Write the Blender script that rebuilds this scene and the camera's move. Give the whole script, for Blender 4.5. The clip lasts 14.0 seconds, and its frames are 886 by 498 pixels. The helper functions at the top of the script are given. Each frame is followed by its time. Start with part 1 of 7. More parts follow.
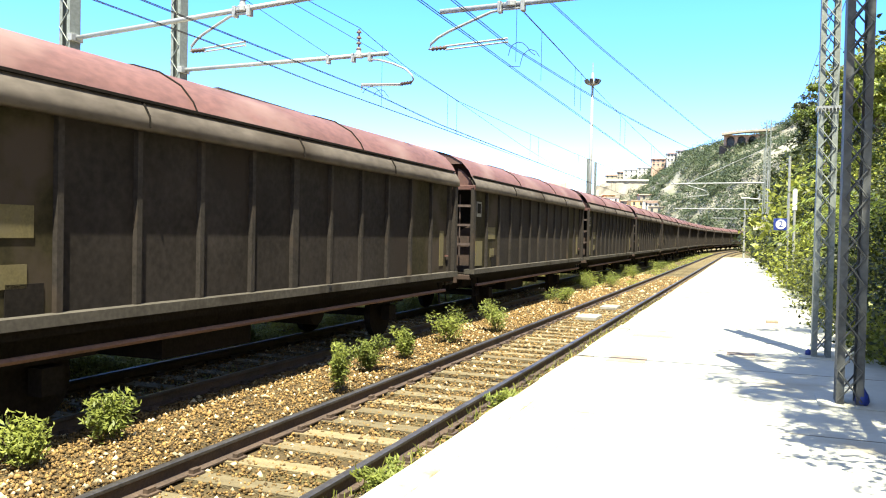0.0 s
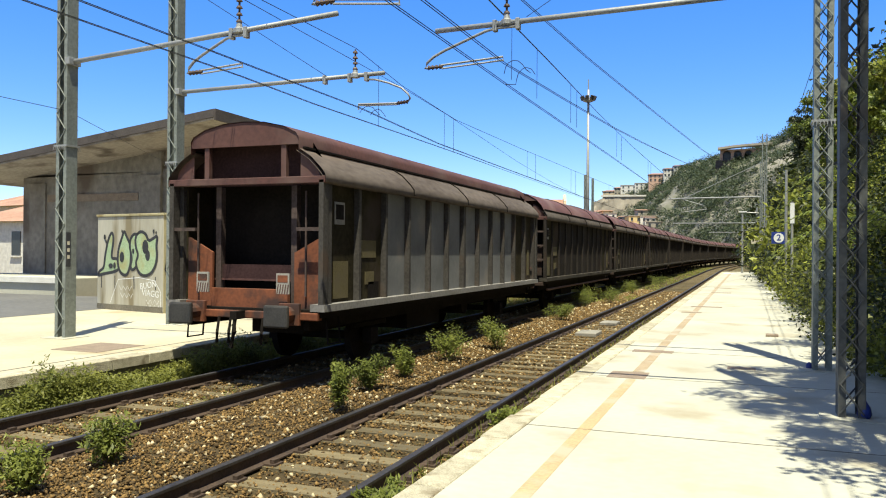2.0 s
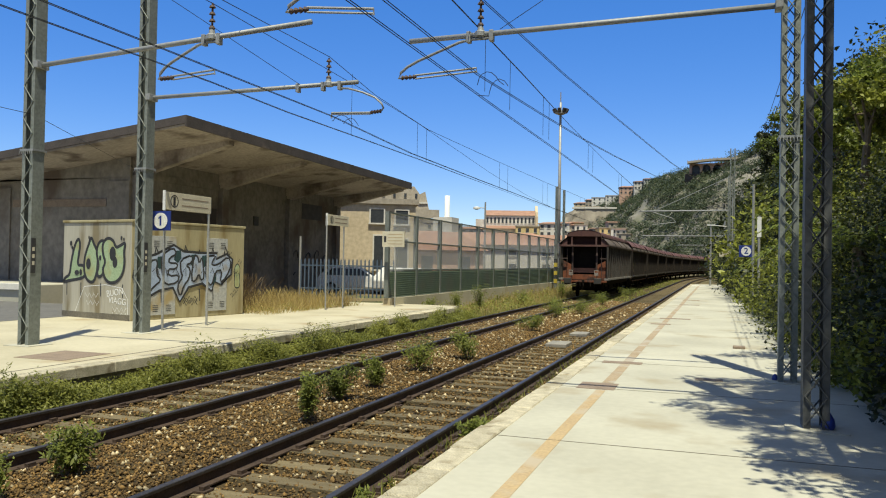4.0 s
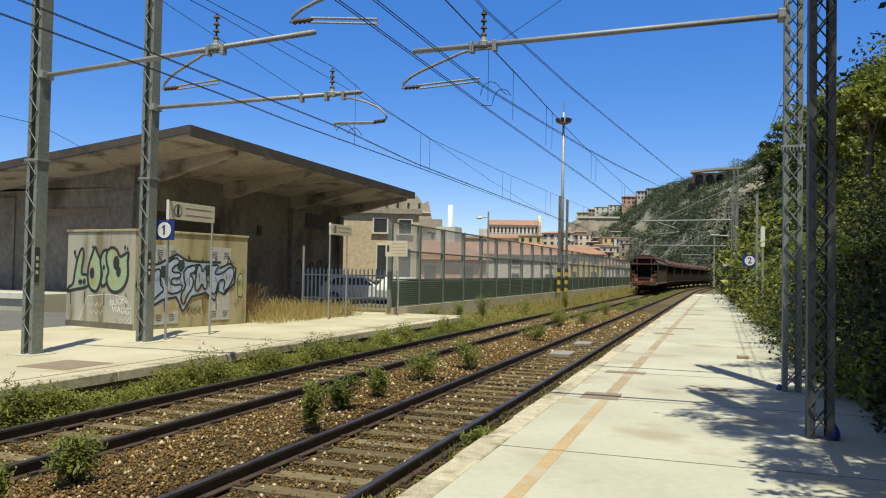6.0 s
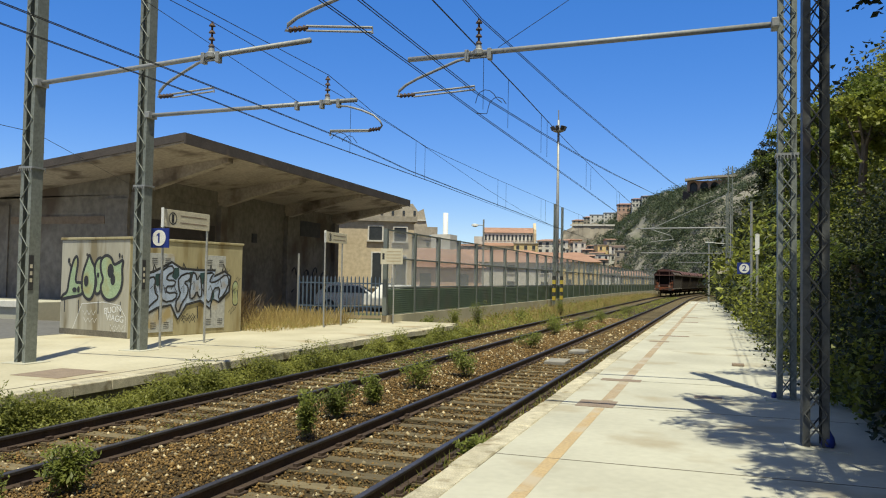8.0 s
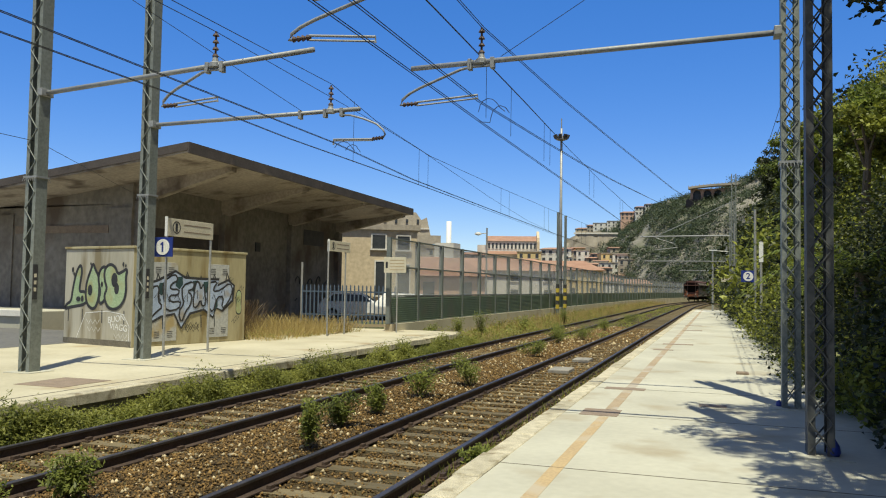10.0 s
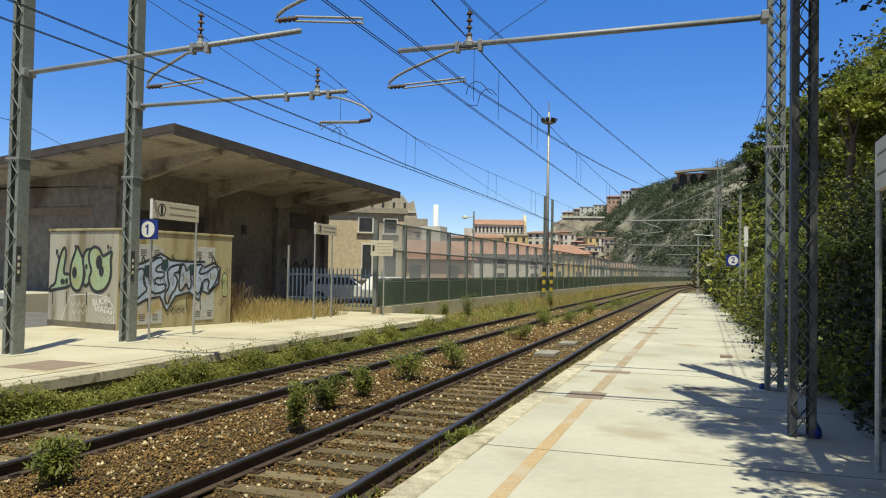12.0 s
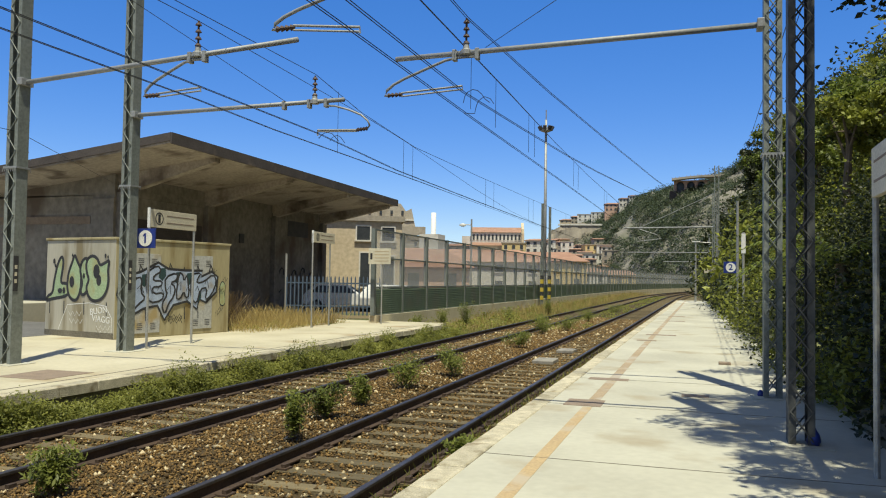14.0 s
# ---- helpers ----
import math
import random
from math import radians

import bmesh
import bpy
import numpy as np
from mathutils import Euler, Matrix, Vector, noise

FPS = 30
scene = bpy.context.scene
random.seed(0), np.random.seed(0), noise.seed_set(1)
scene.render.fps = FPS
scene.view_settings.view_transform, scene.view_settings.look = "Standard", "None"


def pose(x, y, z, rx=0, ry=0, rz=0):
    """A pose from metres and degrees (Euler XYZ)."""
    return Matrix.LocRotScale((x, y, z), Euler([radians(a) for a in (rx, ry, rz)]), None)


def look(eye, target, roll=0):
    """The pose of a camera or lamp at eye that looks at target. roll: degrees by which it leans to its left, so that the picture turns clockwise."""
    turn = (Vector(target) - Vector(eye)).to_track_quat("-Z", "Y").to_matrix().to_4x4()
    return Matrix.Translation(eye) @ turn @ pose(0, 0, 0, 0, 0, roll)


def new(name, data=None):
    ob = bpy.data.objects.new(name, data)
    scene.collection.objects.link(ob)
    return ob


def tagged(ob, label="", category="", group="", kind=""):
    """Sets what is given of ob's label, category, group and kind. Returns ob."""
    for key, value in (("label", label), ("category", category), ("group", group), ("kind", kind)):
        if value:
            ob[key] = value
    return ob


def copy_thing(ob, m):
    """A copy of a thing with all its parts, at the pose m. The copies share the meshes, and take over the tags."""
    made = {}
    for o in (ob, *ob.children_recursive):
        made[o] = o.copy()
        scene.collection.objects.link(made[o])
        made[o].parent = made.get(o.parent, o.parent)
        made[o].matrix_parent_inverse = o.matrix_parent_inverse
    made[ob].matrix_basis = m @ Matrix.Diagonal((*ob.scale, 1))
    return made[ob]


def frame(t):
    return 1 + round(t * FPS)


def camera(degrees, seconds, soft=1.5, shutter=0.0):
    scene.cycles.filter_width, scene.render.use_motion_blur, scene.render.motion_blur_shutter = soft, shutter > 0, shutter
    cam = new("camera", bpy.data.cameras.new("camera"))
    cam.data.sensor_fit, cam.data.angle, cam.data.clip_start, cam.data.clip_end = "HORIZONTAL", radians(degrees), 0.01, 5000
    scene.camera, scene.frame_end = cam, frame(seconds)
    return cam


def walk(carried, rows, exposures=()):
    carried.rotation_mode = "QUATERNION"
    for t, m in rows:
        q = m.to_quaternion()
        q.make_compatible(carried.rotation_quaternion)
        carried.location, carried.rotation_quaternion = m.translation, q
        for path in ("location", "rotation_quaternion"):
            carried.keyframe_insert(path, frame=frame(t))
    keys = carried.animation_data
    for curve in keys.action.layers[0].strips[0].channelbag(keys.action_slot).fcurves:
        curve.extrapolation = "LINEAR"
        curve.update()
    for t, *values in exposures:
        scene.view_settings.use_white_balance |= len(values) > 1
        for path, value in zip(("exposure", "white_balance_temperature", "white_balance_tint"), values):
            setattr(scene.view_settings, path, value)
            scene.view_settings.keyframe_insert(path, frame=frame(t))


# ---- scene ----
cam = camera(58.15, 14.0, soft=1.1)
PATH = [
    (0, pose(0, 0, 1.7, 88.86, -1.21, 21.13)),
    (0.5, pose(0, 0, 1.7, 88.75, -0.74, 20.10)),
    (1, pose(0, 0, 1.7, 90.10, -0.99, 20.75)),
    (1.3, pose(0, 0, 1.7, 91.05, -0.73, 21.03)),
    (1.5, pose(0, 0, 1.7, 90.98, -0.66, 21.61)),
    (1.8, pose(0, 0, 1.7, 90.76, -0.66, 21.63)),
    (2, pose(0, 0, 1.7, 90.15, -0.45, 21.02)),
    (2.5, pose(0, 0, 1.7, 90.41, -0.71, 20.03)),
    (2.7, pose(0, 0, 1.7, 90.45, -0.76, 19.60)),
    (5, pose(0, 0, 1.7, 91.24, -1.07, 18.91)),
    (5.5, pose(0, 0, 1.7, 91.39, -0.97, 18.98)),
    (6, pose(0, 0, 1.7, 91.57, -1.05, 19.21)),
    (6.5, pose(0, 0, 1.7, 91.57, -1.02, 19.30)),
    (7, pose(0, 0, 1.7, 91.60, -1.12, 19.28)),
    (7.5, pose(0, 0, 1.7, 91.98, -1.01, 18.84)),
    (9.8, pose(0, 0, 1.7, 92.37, -0.92, 19.08)),
    (10, pose(0, 0, 1.7, 92.74, -0.92, 19.11)),
    (10.5, pose(0, 0, 1.7, 91.88, -0.12, 21.50)),
    (11, pose(0, 0, 1.7, 92.02, -1.46, 19.37)),
    (11.5, pose(0, 0, 1.7, 91.99, -1.38, 18.48)),
    (12, pose(0, 0, 1.7, 91.56, -1.07, 18.16)),
    (12.5, pose(0, 0, 1.7, 91.71, -0.79, 18.19)),
    (13, pose(0, 0, 1.7, 91.63, -0.72, 18.09)),
    (13.5, pose(0, 0, 1.7, 91.75, -0.86, 17.95)),
    (14, pose(0, 0, 1.7, 92.13, -0.87, 18.01)),
]
EXPOSURES = [(0, 1.85), (0.3, 1.33), (0.6, 0.88), (0.9, 0.58), (1.2, 0.42), (1.5, 0.47), (2.0, 0.53), (2.7, 0.34), (5.0, -0.03), (14, -0.03)]
walk(cam, PATH, EXPOSURES)

# ---- light ----
SUN_EL, SUN_DIR = 69.0, (0.40, -0.917)
world = bpy.data.worlds.new("sky")
scene.world = world
world.use_nodes = True
wn = world.node_tree.nodes
sky = wn.new("ShaderNodeTexSky")
sky.sky_type = "NISHITA"
sky.sun_disc = False
sky.sun_elevation = radians(SUN_EL)
sky.sun_rotation = math.atan2(SUN_DIR[0], SUN_DIR[1])
sky.air_density, sky.dust_density, sky.ozone_density = 1.0, 0.0, 3.0
bg = wn["Background"]
bg.inputs["Strength"].default_value = 0.126
deep = wn.new("ShaderNodeHueSaturation")
deep.inputs["Hue"].default_value, deep.inputs["Saturation"].default_value = 0.517, 1.38
world.node_tree.links.new(sky.outputs[0], deep.inputs["Color"])
clear = wn.new("ShaderNodeMix")
clear.data_type, clear.blend_type = "RGBA", "MULTIPLY"
clear.inputs[0].default_value, clear.inputs[7].default_value = 1.0, (0.76, 0.76, 0.87, 1)
veil = wn.new("ShaderNodeMix")
veil.data_type, veil.blend_type = "RGBA", "ADD"
veil.inputs[0].default_value, veil.inputs[7].default_value = 1.0, (0.20, 0.80, 1.75, 1)
world.node_tree.links.new(deep.outputs[0], clear.inputs[6])
world.node_tree.links.new(clear.outputs[2], veil.inputs[6])
# pale sky round the high sun, added out of view to grey the shadows
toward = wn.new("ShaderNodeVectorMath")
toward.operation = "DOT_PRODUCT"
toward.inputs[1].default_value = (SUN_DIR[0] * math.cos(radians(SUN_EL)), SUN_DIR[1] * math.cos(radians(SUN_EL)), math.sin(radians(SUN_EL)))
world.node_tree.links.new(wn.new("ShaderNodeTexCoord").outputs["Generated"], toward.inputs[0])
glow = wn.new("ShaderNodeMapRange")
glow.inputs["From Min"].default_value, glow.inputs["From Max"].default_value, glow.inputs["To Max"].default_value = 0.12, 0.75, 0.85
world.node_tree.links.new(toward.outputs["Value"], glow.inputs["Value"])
unseen_haze = wn.new("ShaderNodeMix")
unseen_haze.data_type = "RGBA"
unseen_haze.inputs[7].default_value = (1.95, 2.15, 2.5, 1)
world.node_tree.links.new(glow.outputs[0], unseen_haze.inputs[0])
world.node_tree.links.new(veil.outputs[2], unseen_haze.inputs[6])
world.node_tree.links.new(unseen_haze.outputs[2], bg.inputs["Color"])
sun = new("sun", bpy.data.lights.new("sun", "SUN"))
sun.data.energy, sun.data.angle, sun.data.color = 5.6, radians(0.53), (0.955, 0.92, 0.71)
el = radians(SUN_EL)
sun.matrix_basis = look((SUN_DIR[0] * math.cos(el) * 60, SUN_DIR[1] * math.cos(el) * 60, math.sin(el) * 60), (0, 0, 0))


# ---- materials ----
def mat(name, dark, light, size=1.0, rough=0.8, metal=0.0, bump=0.0, stain=None, stain_size=3.0, stain_at=0.55, grain=12.0,
        stretch=(1, 1, 1), island=0.0, object_random=0.0, space="Object", fine_mix=0.35):
    """Two-scale noise paint: dark to light over size metres, fine grain, optional stains."""
    m = bpy.data.materials.new(name)
    m.use_nodes = True
    nt = m.node_tree
    N, L = nt.nodes, nt.links.new
    b = N["Principled BSDF"]
    b.inputs["Roughness"].default_value, b.inputs["Metallic"].default_value = rough, metal
    tc = N.new("ShaderNodeTexCoord")
    mp = N.new("ShaderNodeMapping")
    mp.inputs["Scale"].default_value = stretch
    if space == "World":
        L(N.new("ShaderNodeNewGeometry").outputs["Position"], mp.inputs[0])
    else:
        L(tc.outputs["Object"], mp.inputs[0])

    def nz(scale, detail=5.0):
        n = N.new("ShaderNodeTexNoise")
        n.inputs["Scale"].default_value, n.inputs["Detail"].default_value = scale, detail
        L(mp.outputs[0], n.inputs["Vector"])
        return n.outputs["Fac"]

    def mix(fac, a, c, kind="MIX"):
        x = N.new("ShaderNodeMix")
        x.data_type, x.blend_type = "RGBA", kind
        for k, v in ((0, fac), (6, a), (7, c)):
            if hasattr(v, "is_linked"):
                L(v, x.inputs[k])
            else:
                x.inputs[k].default_value = v if k == 0 else (*v, 1)
        return x.outputs[2]

    def ramp(v, lo, hi):
        r = N.new("ShaderNodeMapRange")
        r.inputs["From Min"].default_value, r.inputs["From Max"].default_value = lo, hi
        L(v, r.inputs["Value"])
        return r.outputs[0]

    big = nz(1.0 / size)
    col = mix(ramp(big, 0.3, 0.7), dark, light)
    fine = nz(grain / size, 3.0)
    col = mix(fine_mix, col, mix(ramp(fine, 0.3, 0.7), tuple(c * 0.6 for c in dark), tuple(min(1, c * 1.25) for c in light)))
    if stain:
        col = mix(ramp(nz(1.0 / stain_size, 6.0), stain_at, stain_at + 0.14), col, stain)
    if island:
        g = N.new("ShaderNodeNewGeometry")
        h = N.new("ShaderNodeHueSaturation")
        L(ramp(g.outputs["Random Per Island"], 0, 1), h.inputs["Value"])
        h.inputs["Value"].default_value = 1
        r = N.new("ShaderNodeMapRange")
        r.inputs["To Min"].default_value, r.inputs["To Max"].default_value = 1 - island, 1 + island
        L(g.outputs["Random Per Island"], r.inputs["Value"])
        L(r.outputs[0], h.inputs["Value"])
        L(col, h.inputs["Color"])
        col = h.outputs[0]
    if object_random:
        o = N.new("ShaderNodeObjectInfo")
        h = N.new("ShaderNodeHueSaturation")
        r = N.new("ShaderNodeMapRange")
        r.inputs["To Min"].default_value, r.inputs["To Max"].default_value = 1 - object_random, 1 + object_random
        L(o.outputs["Random"], r.inputs["Value"])
        L(r.outputs[0], h.inputs["Value"])
        L(col, h.inputs["Color"])
        col = h.outputs[0]
    L(col, b.inputs["Base Color"])
    if bump:
        bp = N.new("ShaderNodeBump")
        bp.inputs["Strength"].default_value, bp.inputs["Distance"].default_value = min(1, bump), 0.02
        L(fine, bp.inputs["Height"])
        L(bp.outputs[0], b.inputs["Normal"])
    return m


def leaf_mat(name, dark, light, trans=0.35):
    m = bpy.data.materials.new(name)
    m.use_nodes = True
    N, L = m.node_tree.nodes, m.node_tree.links.new
    b = N["Principled BSDF"]
    b.inputs["Roughness"].default_value = 0.55
    g = N.new("ShaderNodeNewGeometry")
    n = N.new("ShaderNodeTexNoise")
    n.inputs["Scale"].default_value = 0.7
    L(g.outputs["Position"], n.inputs["Vector"])
    a = N.new("ShaderNodeMath")
    a.operation = "MULTIPLY_ADD"
    a.inputs[1].default_value = 0.55
    L(g.outputs["Random Per Island"], a.inputs[0])
    a2 = N.new("ShaderNodeMath")
    a2.operation = "MULTIPLY_ADD"
    a2.inputs[1].default_value, a2.inputs[2].default_value = 1.1, -0.35
    L(n.outputs["Fac"], a2.inputs[0])
    L(a2.outputs[0], a.inputs[2])
    x = N.new("ShaderNodeMix")
    x.data_type = "RGBA"
    x.inputs[6].default_value, x.inputs[7].default_value = (*dark, 1), (*light, 1)
    L(a.outputs[0], x.inputs[0])
    L(x.outputs[2], b.inputs["Base Color"])
    t = N.new("ShaderNodeBsdfTranslucent")
    L(x.outputs[2], t.inputs["Color"])
    s = N.new("ShaderNodeMixShader")
    s.inputs[0].default_value = trans
    L(b.outputs[0], s.inputs[1])
    L(t.outputs[0], s.inputs[2])
    L(s.outputs[0], N["Material Output"].inputs["Surface"])
    return m


CONCRETE = mat("platform_concrete", (0.40, 0.385, 0.315), (0.53, 0.515, 0.425), 2.2, 0.9, bump=0.12, stain=(0.36, 0.315, 0.225), stain_size=1.3, stain_at=0.56, grain=22, space="World", fine_mix=0.10)
CONCRETE_OLD = mat("old_platform_concrete", (0.40, 0.36, 0.25), (0.55, 0.505, 0.375), 2.0, 0.9, bump=0.15, stain=(0.36, 0.28, 0.17), stain_size=1.5, stain_at=0.58, grain=22, space="World", fine_mix=0.12)
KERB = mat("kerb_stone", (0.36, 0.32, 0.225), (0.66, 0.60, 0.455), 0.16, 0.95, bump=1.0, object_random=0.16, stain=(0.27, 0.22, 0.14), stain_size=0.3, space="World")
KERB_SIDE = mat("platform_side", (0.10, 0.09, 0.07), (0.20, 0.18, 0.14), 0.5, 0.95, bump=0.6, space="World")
LINE = mat("yellow_paint", (0.42, 0.31, 0.18), (0.50, 0.37, 0.20), 0.4, 0.85, stain=(0.45, 0.38, 0.28), stain_size=0.6, stain_at=0.48, space="World")
LINE_WORN = mat("worn_paint", (0.33, 0.25, 0.16), (0.42, 0.33, 0.22), 0.4, 0.85, stain=(0.42, 0.37, 0.30), stain_size=0.6, stain_at=0.5, space="World")
WHITE_PAINT = mat("white_paint", (0.62, 0.60, 0.55), (0.78, 0.76, 0.70), 0.3, 0.8)
IRON = mat("cast_iron", (0.20, 0.15, 0.11), (0.30, 0.23, 0.17), 0.2, 0.8, bump=0.3)
RAIL_SIDE = mat("rusty_rail", (0.045, 0.032, 0.026), (0.10, 0.065, 0.045), 0.3, 0.7, 0.2, bump=0.3, space="World")
RAIL_TOP = mat("rail_head", (0.04, 0.036, 0.036), (0.09, 0.082, 0.08), 0.6, 0.45, 0.4, space="World")
SLEEPER = mat("sleeper_wood", (0.105, 0.082, 0.042), (0.20, 0.158, 0.088), 0.4, 0.95, bump=0.6, object_random=0.3, stretch=(1, 4, 4))
BALLAST = mat("ballast_bed", (0.036, 0.023, 0.008), (0.10, 0.066, 0.022), 0.06, 0.95, bump=1.0, stain=(0.085, 0.068, 0.02), stain_size=0.9, grain=5, space="World")
STONE = mat("ballast_stone", (0.072, 0.041, 0.012), (0.235, 0.142, 0.046), 0.1, 0.9, island=0.6, space="World")
SOIL = mat("soil", (0.10, 0.075, 0.04), (0.22, 0.17, 0.09), 1.2, 0.95, bump=0.8, stain=(0.10, 0.11, 0.04), stain_size=2.5, stain_at=0.5, space="World")
ASPHALT = mat("asphalt", (0.10, 0.10, 0.10), (0.16, 0.155, 0.15), 2.0, 0.9, bump=0.3, space="World")
GALV = mat("galvanised_steel", (0.24, 0.25, 0.26), (0.34, 0.35, 0.36), 0.5, 0.6, 0.3, stain=(0.30, 0.27, 0.22), stain_size=1.0, stain_at=0.62)
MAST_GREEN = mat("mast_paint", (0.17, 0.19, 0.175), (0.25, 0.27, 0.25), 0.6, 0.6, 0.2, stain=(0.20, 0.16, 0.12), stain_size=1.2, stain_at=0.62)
# mast paint darkened: tree shade put into the colour, with rust stains
MAST_SHADED = mat("shaded_mast_paint", (0.055, 0.058, 0.058), (0.10, 0.105, 0.105), 0.6, 0.65, 0.2, stain=(0.075, 0.05, 0.04), stain_size=0.9, stain_at=0.56)
DARK_STEEL = mat("dark_steel", (0.05, 0.05, 0.055), (0.10, 0.10, 0.105), 0.3, 0.55, 0.5)
WIRE = mat("wire", (0.03, 0.035, 0.045), (0.06, 0.065, 0.075), 0.5, 0.5, 0.6)
INSUL = mat("insulator_brown", (0.05, 0.03, 0.025), (0.10, 0.06, 0.045), 0.2, 0.7)
RENDER_GREY = mat("grey_render", (0.155, 0.14, 0.122), (0.29, 0.265, 0.232), 2.2, 0.95, bump=0.4, stain=(0.13, 0.10, 0.08), stain_size=2.0, stain_at=0.52, stretch=(1, 1, 0.75), space="World")
SOFFIT = mat("soffit_plaster", (0.33, 0.285, 0.245), (0.50, 0.44, 0.38), 1.5, 0.95, bump=0.3, stain=(0.15, 0.12, 0.10), stain_size=1.3, stain_at=0.53, space="World")
FASCIA = mat("fascia", (0.05, 0.042, 0.04), (0.09, 0.075, 0.07), 0.6, 0.9, stain=(0.15, 0.12, 0.10), stain_size=0.9, stain_at=0.6, space="World")
OCHRE = mat("ochre_plaster", (0.40, 0.31, 0.19), (0.52, 0.42, 0.28), 2.0, 0.95, stain=(0.34, 0.27, 0.18), stain_size=2.0, space="World")
BOXMAT = mat("stained_render", (0.33, 0.31, 0.25), (0.48, 0.455, 0.38), 1.0, 0.9, bump=0.3, stain=(0.22, 0.185, 0.115), stain_size=0.55, stain_at=0.50, stretch=(1, 1, 0.16), fine_mix=0.15)
BOXSIDE = mat("stained_ochre_render", (0.30, 0.26, 0.145), (0.43, 0.38, 0.235), 0.9, 0.9, bump=0.3, stain=(0.22, 0.165, 0.07), stain_size=0.5, stain_at=0.52, stretch=(1, 1, 0.2), fine_mix=0.15)
BLACKP = mat("black_paint", (0.02, 0.02, 0.022), (0.04, 0.04, 0.045), 0.3, 0.7)
BLUE = mat("sign_blue", (0.015, 0.03, 0.20), (0.02, 0.045, 0.26), 0.4, 0.4)
CREAM = mat("sign_cream", (0.55, 0.50, 0.38), (0.66, 0.61, 0.48), 0.3, 0.6)
WAG_RED = mat("wagon_oxide", (0.066, 0.028, 0.025), (0.112, 0.046, 0.039), 1.0, 0.75, stain=(0.12, 0.07, 0.06), stain_size=1.4, stain_at=0.52)
WAG_END = mat("wagon_end_red", (0.13, 0.040, 0.018), (0.24, 0.075, 0.030), 0.6, 0.8, stain=(0.055, 0.028, 0.022), stain_size=0.45, stain_at=0.47)
# near-black: also paints the shade under the floor and in the end recess
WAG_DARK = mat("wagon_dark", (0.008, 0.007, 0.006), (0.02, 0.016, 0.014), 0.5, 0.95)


# ---- geometry helpers ----
class Geo:
    """Collects boxes, tubes and faces into one mesh."""

    def __init__(self):
        self.v, self.f = [], []

    def add(self, vs, fs):
        o = len(self.v)
        self.v += [tuple(p) for p in vs]
        self.f += [tuple(i + o for i in q) for q in fs]
        return self

    def box(self, x0, x1, y0, y1, z0, z1, m=None):
        vs = [Vector((x, y, z)) for z in (z0, z1) for y in (y0, y1) for x in (x0, x1)]
        if m:
            vs = [m @ p for p in vs]
        return self.add(vs, [(0, 2, 3, 1), (4, 5, 7, 6), (0, 1, 5, 4), (2, 6, 7, 3), (0, 4, 6, 2), (1, 3, 7, 5)])

    def tube(self, p, q, r, n=8, r2=None, caps=True):
        p, q = Vector(p), Vector(q)
        rot = (q - p).to_track_quat("Z", "Y")
        r2 = r if r2 is None else r2
        vs = []
        for c, rr in ((p, r), (q, r2)):
            vs += [c + rot @ Vector((rr * math.cos(2 * math.pi * i / n), rr * math.sin(2 * math.pi * i / n), 0)) for i in range(n)]
        fs = [(i, (i + 1) % n, n + (i + 1) % n, n + i) for i in range(n)]
        if caps:
            fs += [tuple(range(n))[::-1], tuple(range(n, 2 * n))]
        return self.add(vs, fs)

    def line(self, pts, r, n=6):
        """One bent tube through the points."""
        pts = [Vector(q) for q in pts]
        vs, fs = [], []
        for i, c in enumerate(pts):
            d = pts[min(i + 1, len(pts) - 1)] - pts[max(i - 1, 0)]
            rot = d.to_track_quat("Z", "Y")
            vs += [c + rot @ Vector((r * math.cos(2 * math.pi * k / n), r * math.sin(2 * math.pi * k / n), 0)) for k in range(n)]
        for i in range(len(pts) - 1):
            fs += [(i * n + k, i * n + (k + 1) % n, (i + 1) * n + (k + 1) % n, (i + 1) * n + k) for k in range(n)]
        fs += [tuple(range(n))[::-1], tuple(range((len(pts) - 1) * n, len(pts) * n))]
        return self.add(vs, fs)

    def sweep(self, profile, frames, closed=True):
        """profile: (u, w) pairs; frames: matrices whose x and z axes carry u and w."""
        k = len(profile)
        vs = [fr @ Vector((u, 0, w)) for fr in frames for u, w in profile]
        fs = []
        for i in range(len(frames) - 1):
            for j in range(k if closed else k - 1):
                a, b = i * k + j, i * k + (j + 1) % k
                fs.append((a, b, b + k, a + k))
        if closed:
            fs += [tuple(range(k))[::-1], tuple(range((len(frames) - 1) * k, len(frames) * k))]
        return self.add(vs, fs)

    def lathe(self, c, prof, n=12, axis="Z"):
        """prof: (radius, height) pairs round c."""
        vs = []
        for r, h in prof:
            for i in range(n):
                a = 2 * math.pi * i / n
                p = (r * math.cos(a), r * math.sin(a), h)
                if axis == "Y":
                    p = (p[0], p[2], p[1])
                vs.append((c[0] + p[0], c[1] + p[1], c[2] + p[2]))
        fs = []
        for j in range(len(prof) - 1):
            for i in range(n):
                a, b = j * n + i, j * n + (i + 1) % n
                fs.append((a, b, b + n, a + n))
        fs += [tuple(range(n))[::-1], tuple(range((len(prof) - 1) * n, len(prof) * n))]
        return self.add(vs, fs)


def mesh_of(name, geo, material, smooth=False):
    me = bpy.data.meshes.new(name)
    me.from_pydata(geo.v, [], geo.f)
    me.materials.append(material)
    if smooth:
        me.shade_smooth()
    me.validate()
    return me


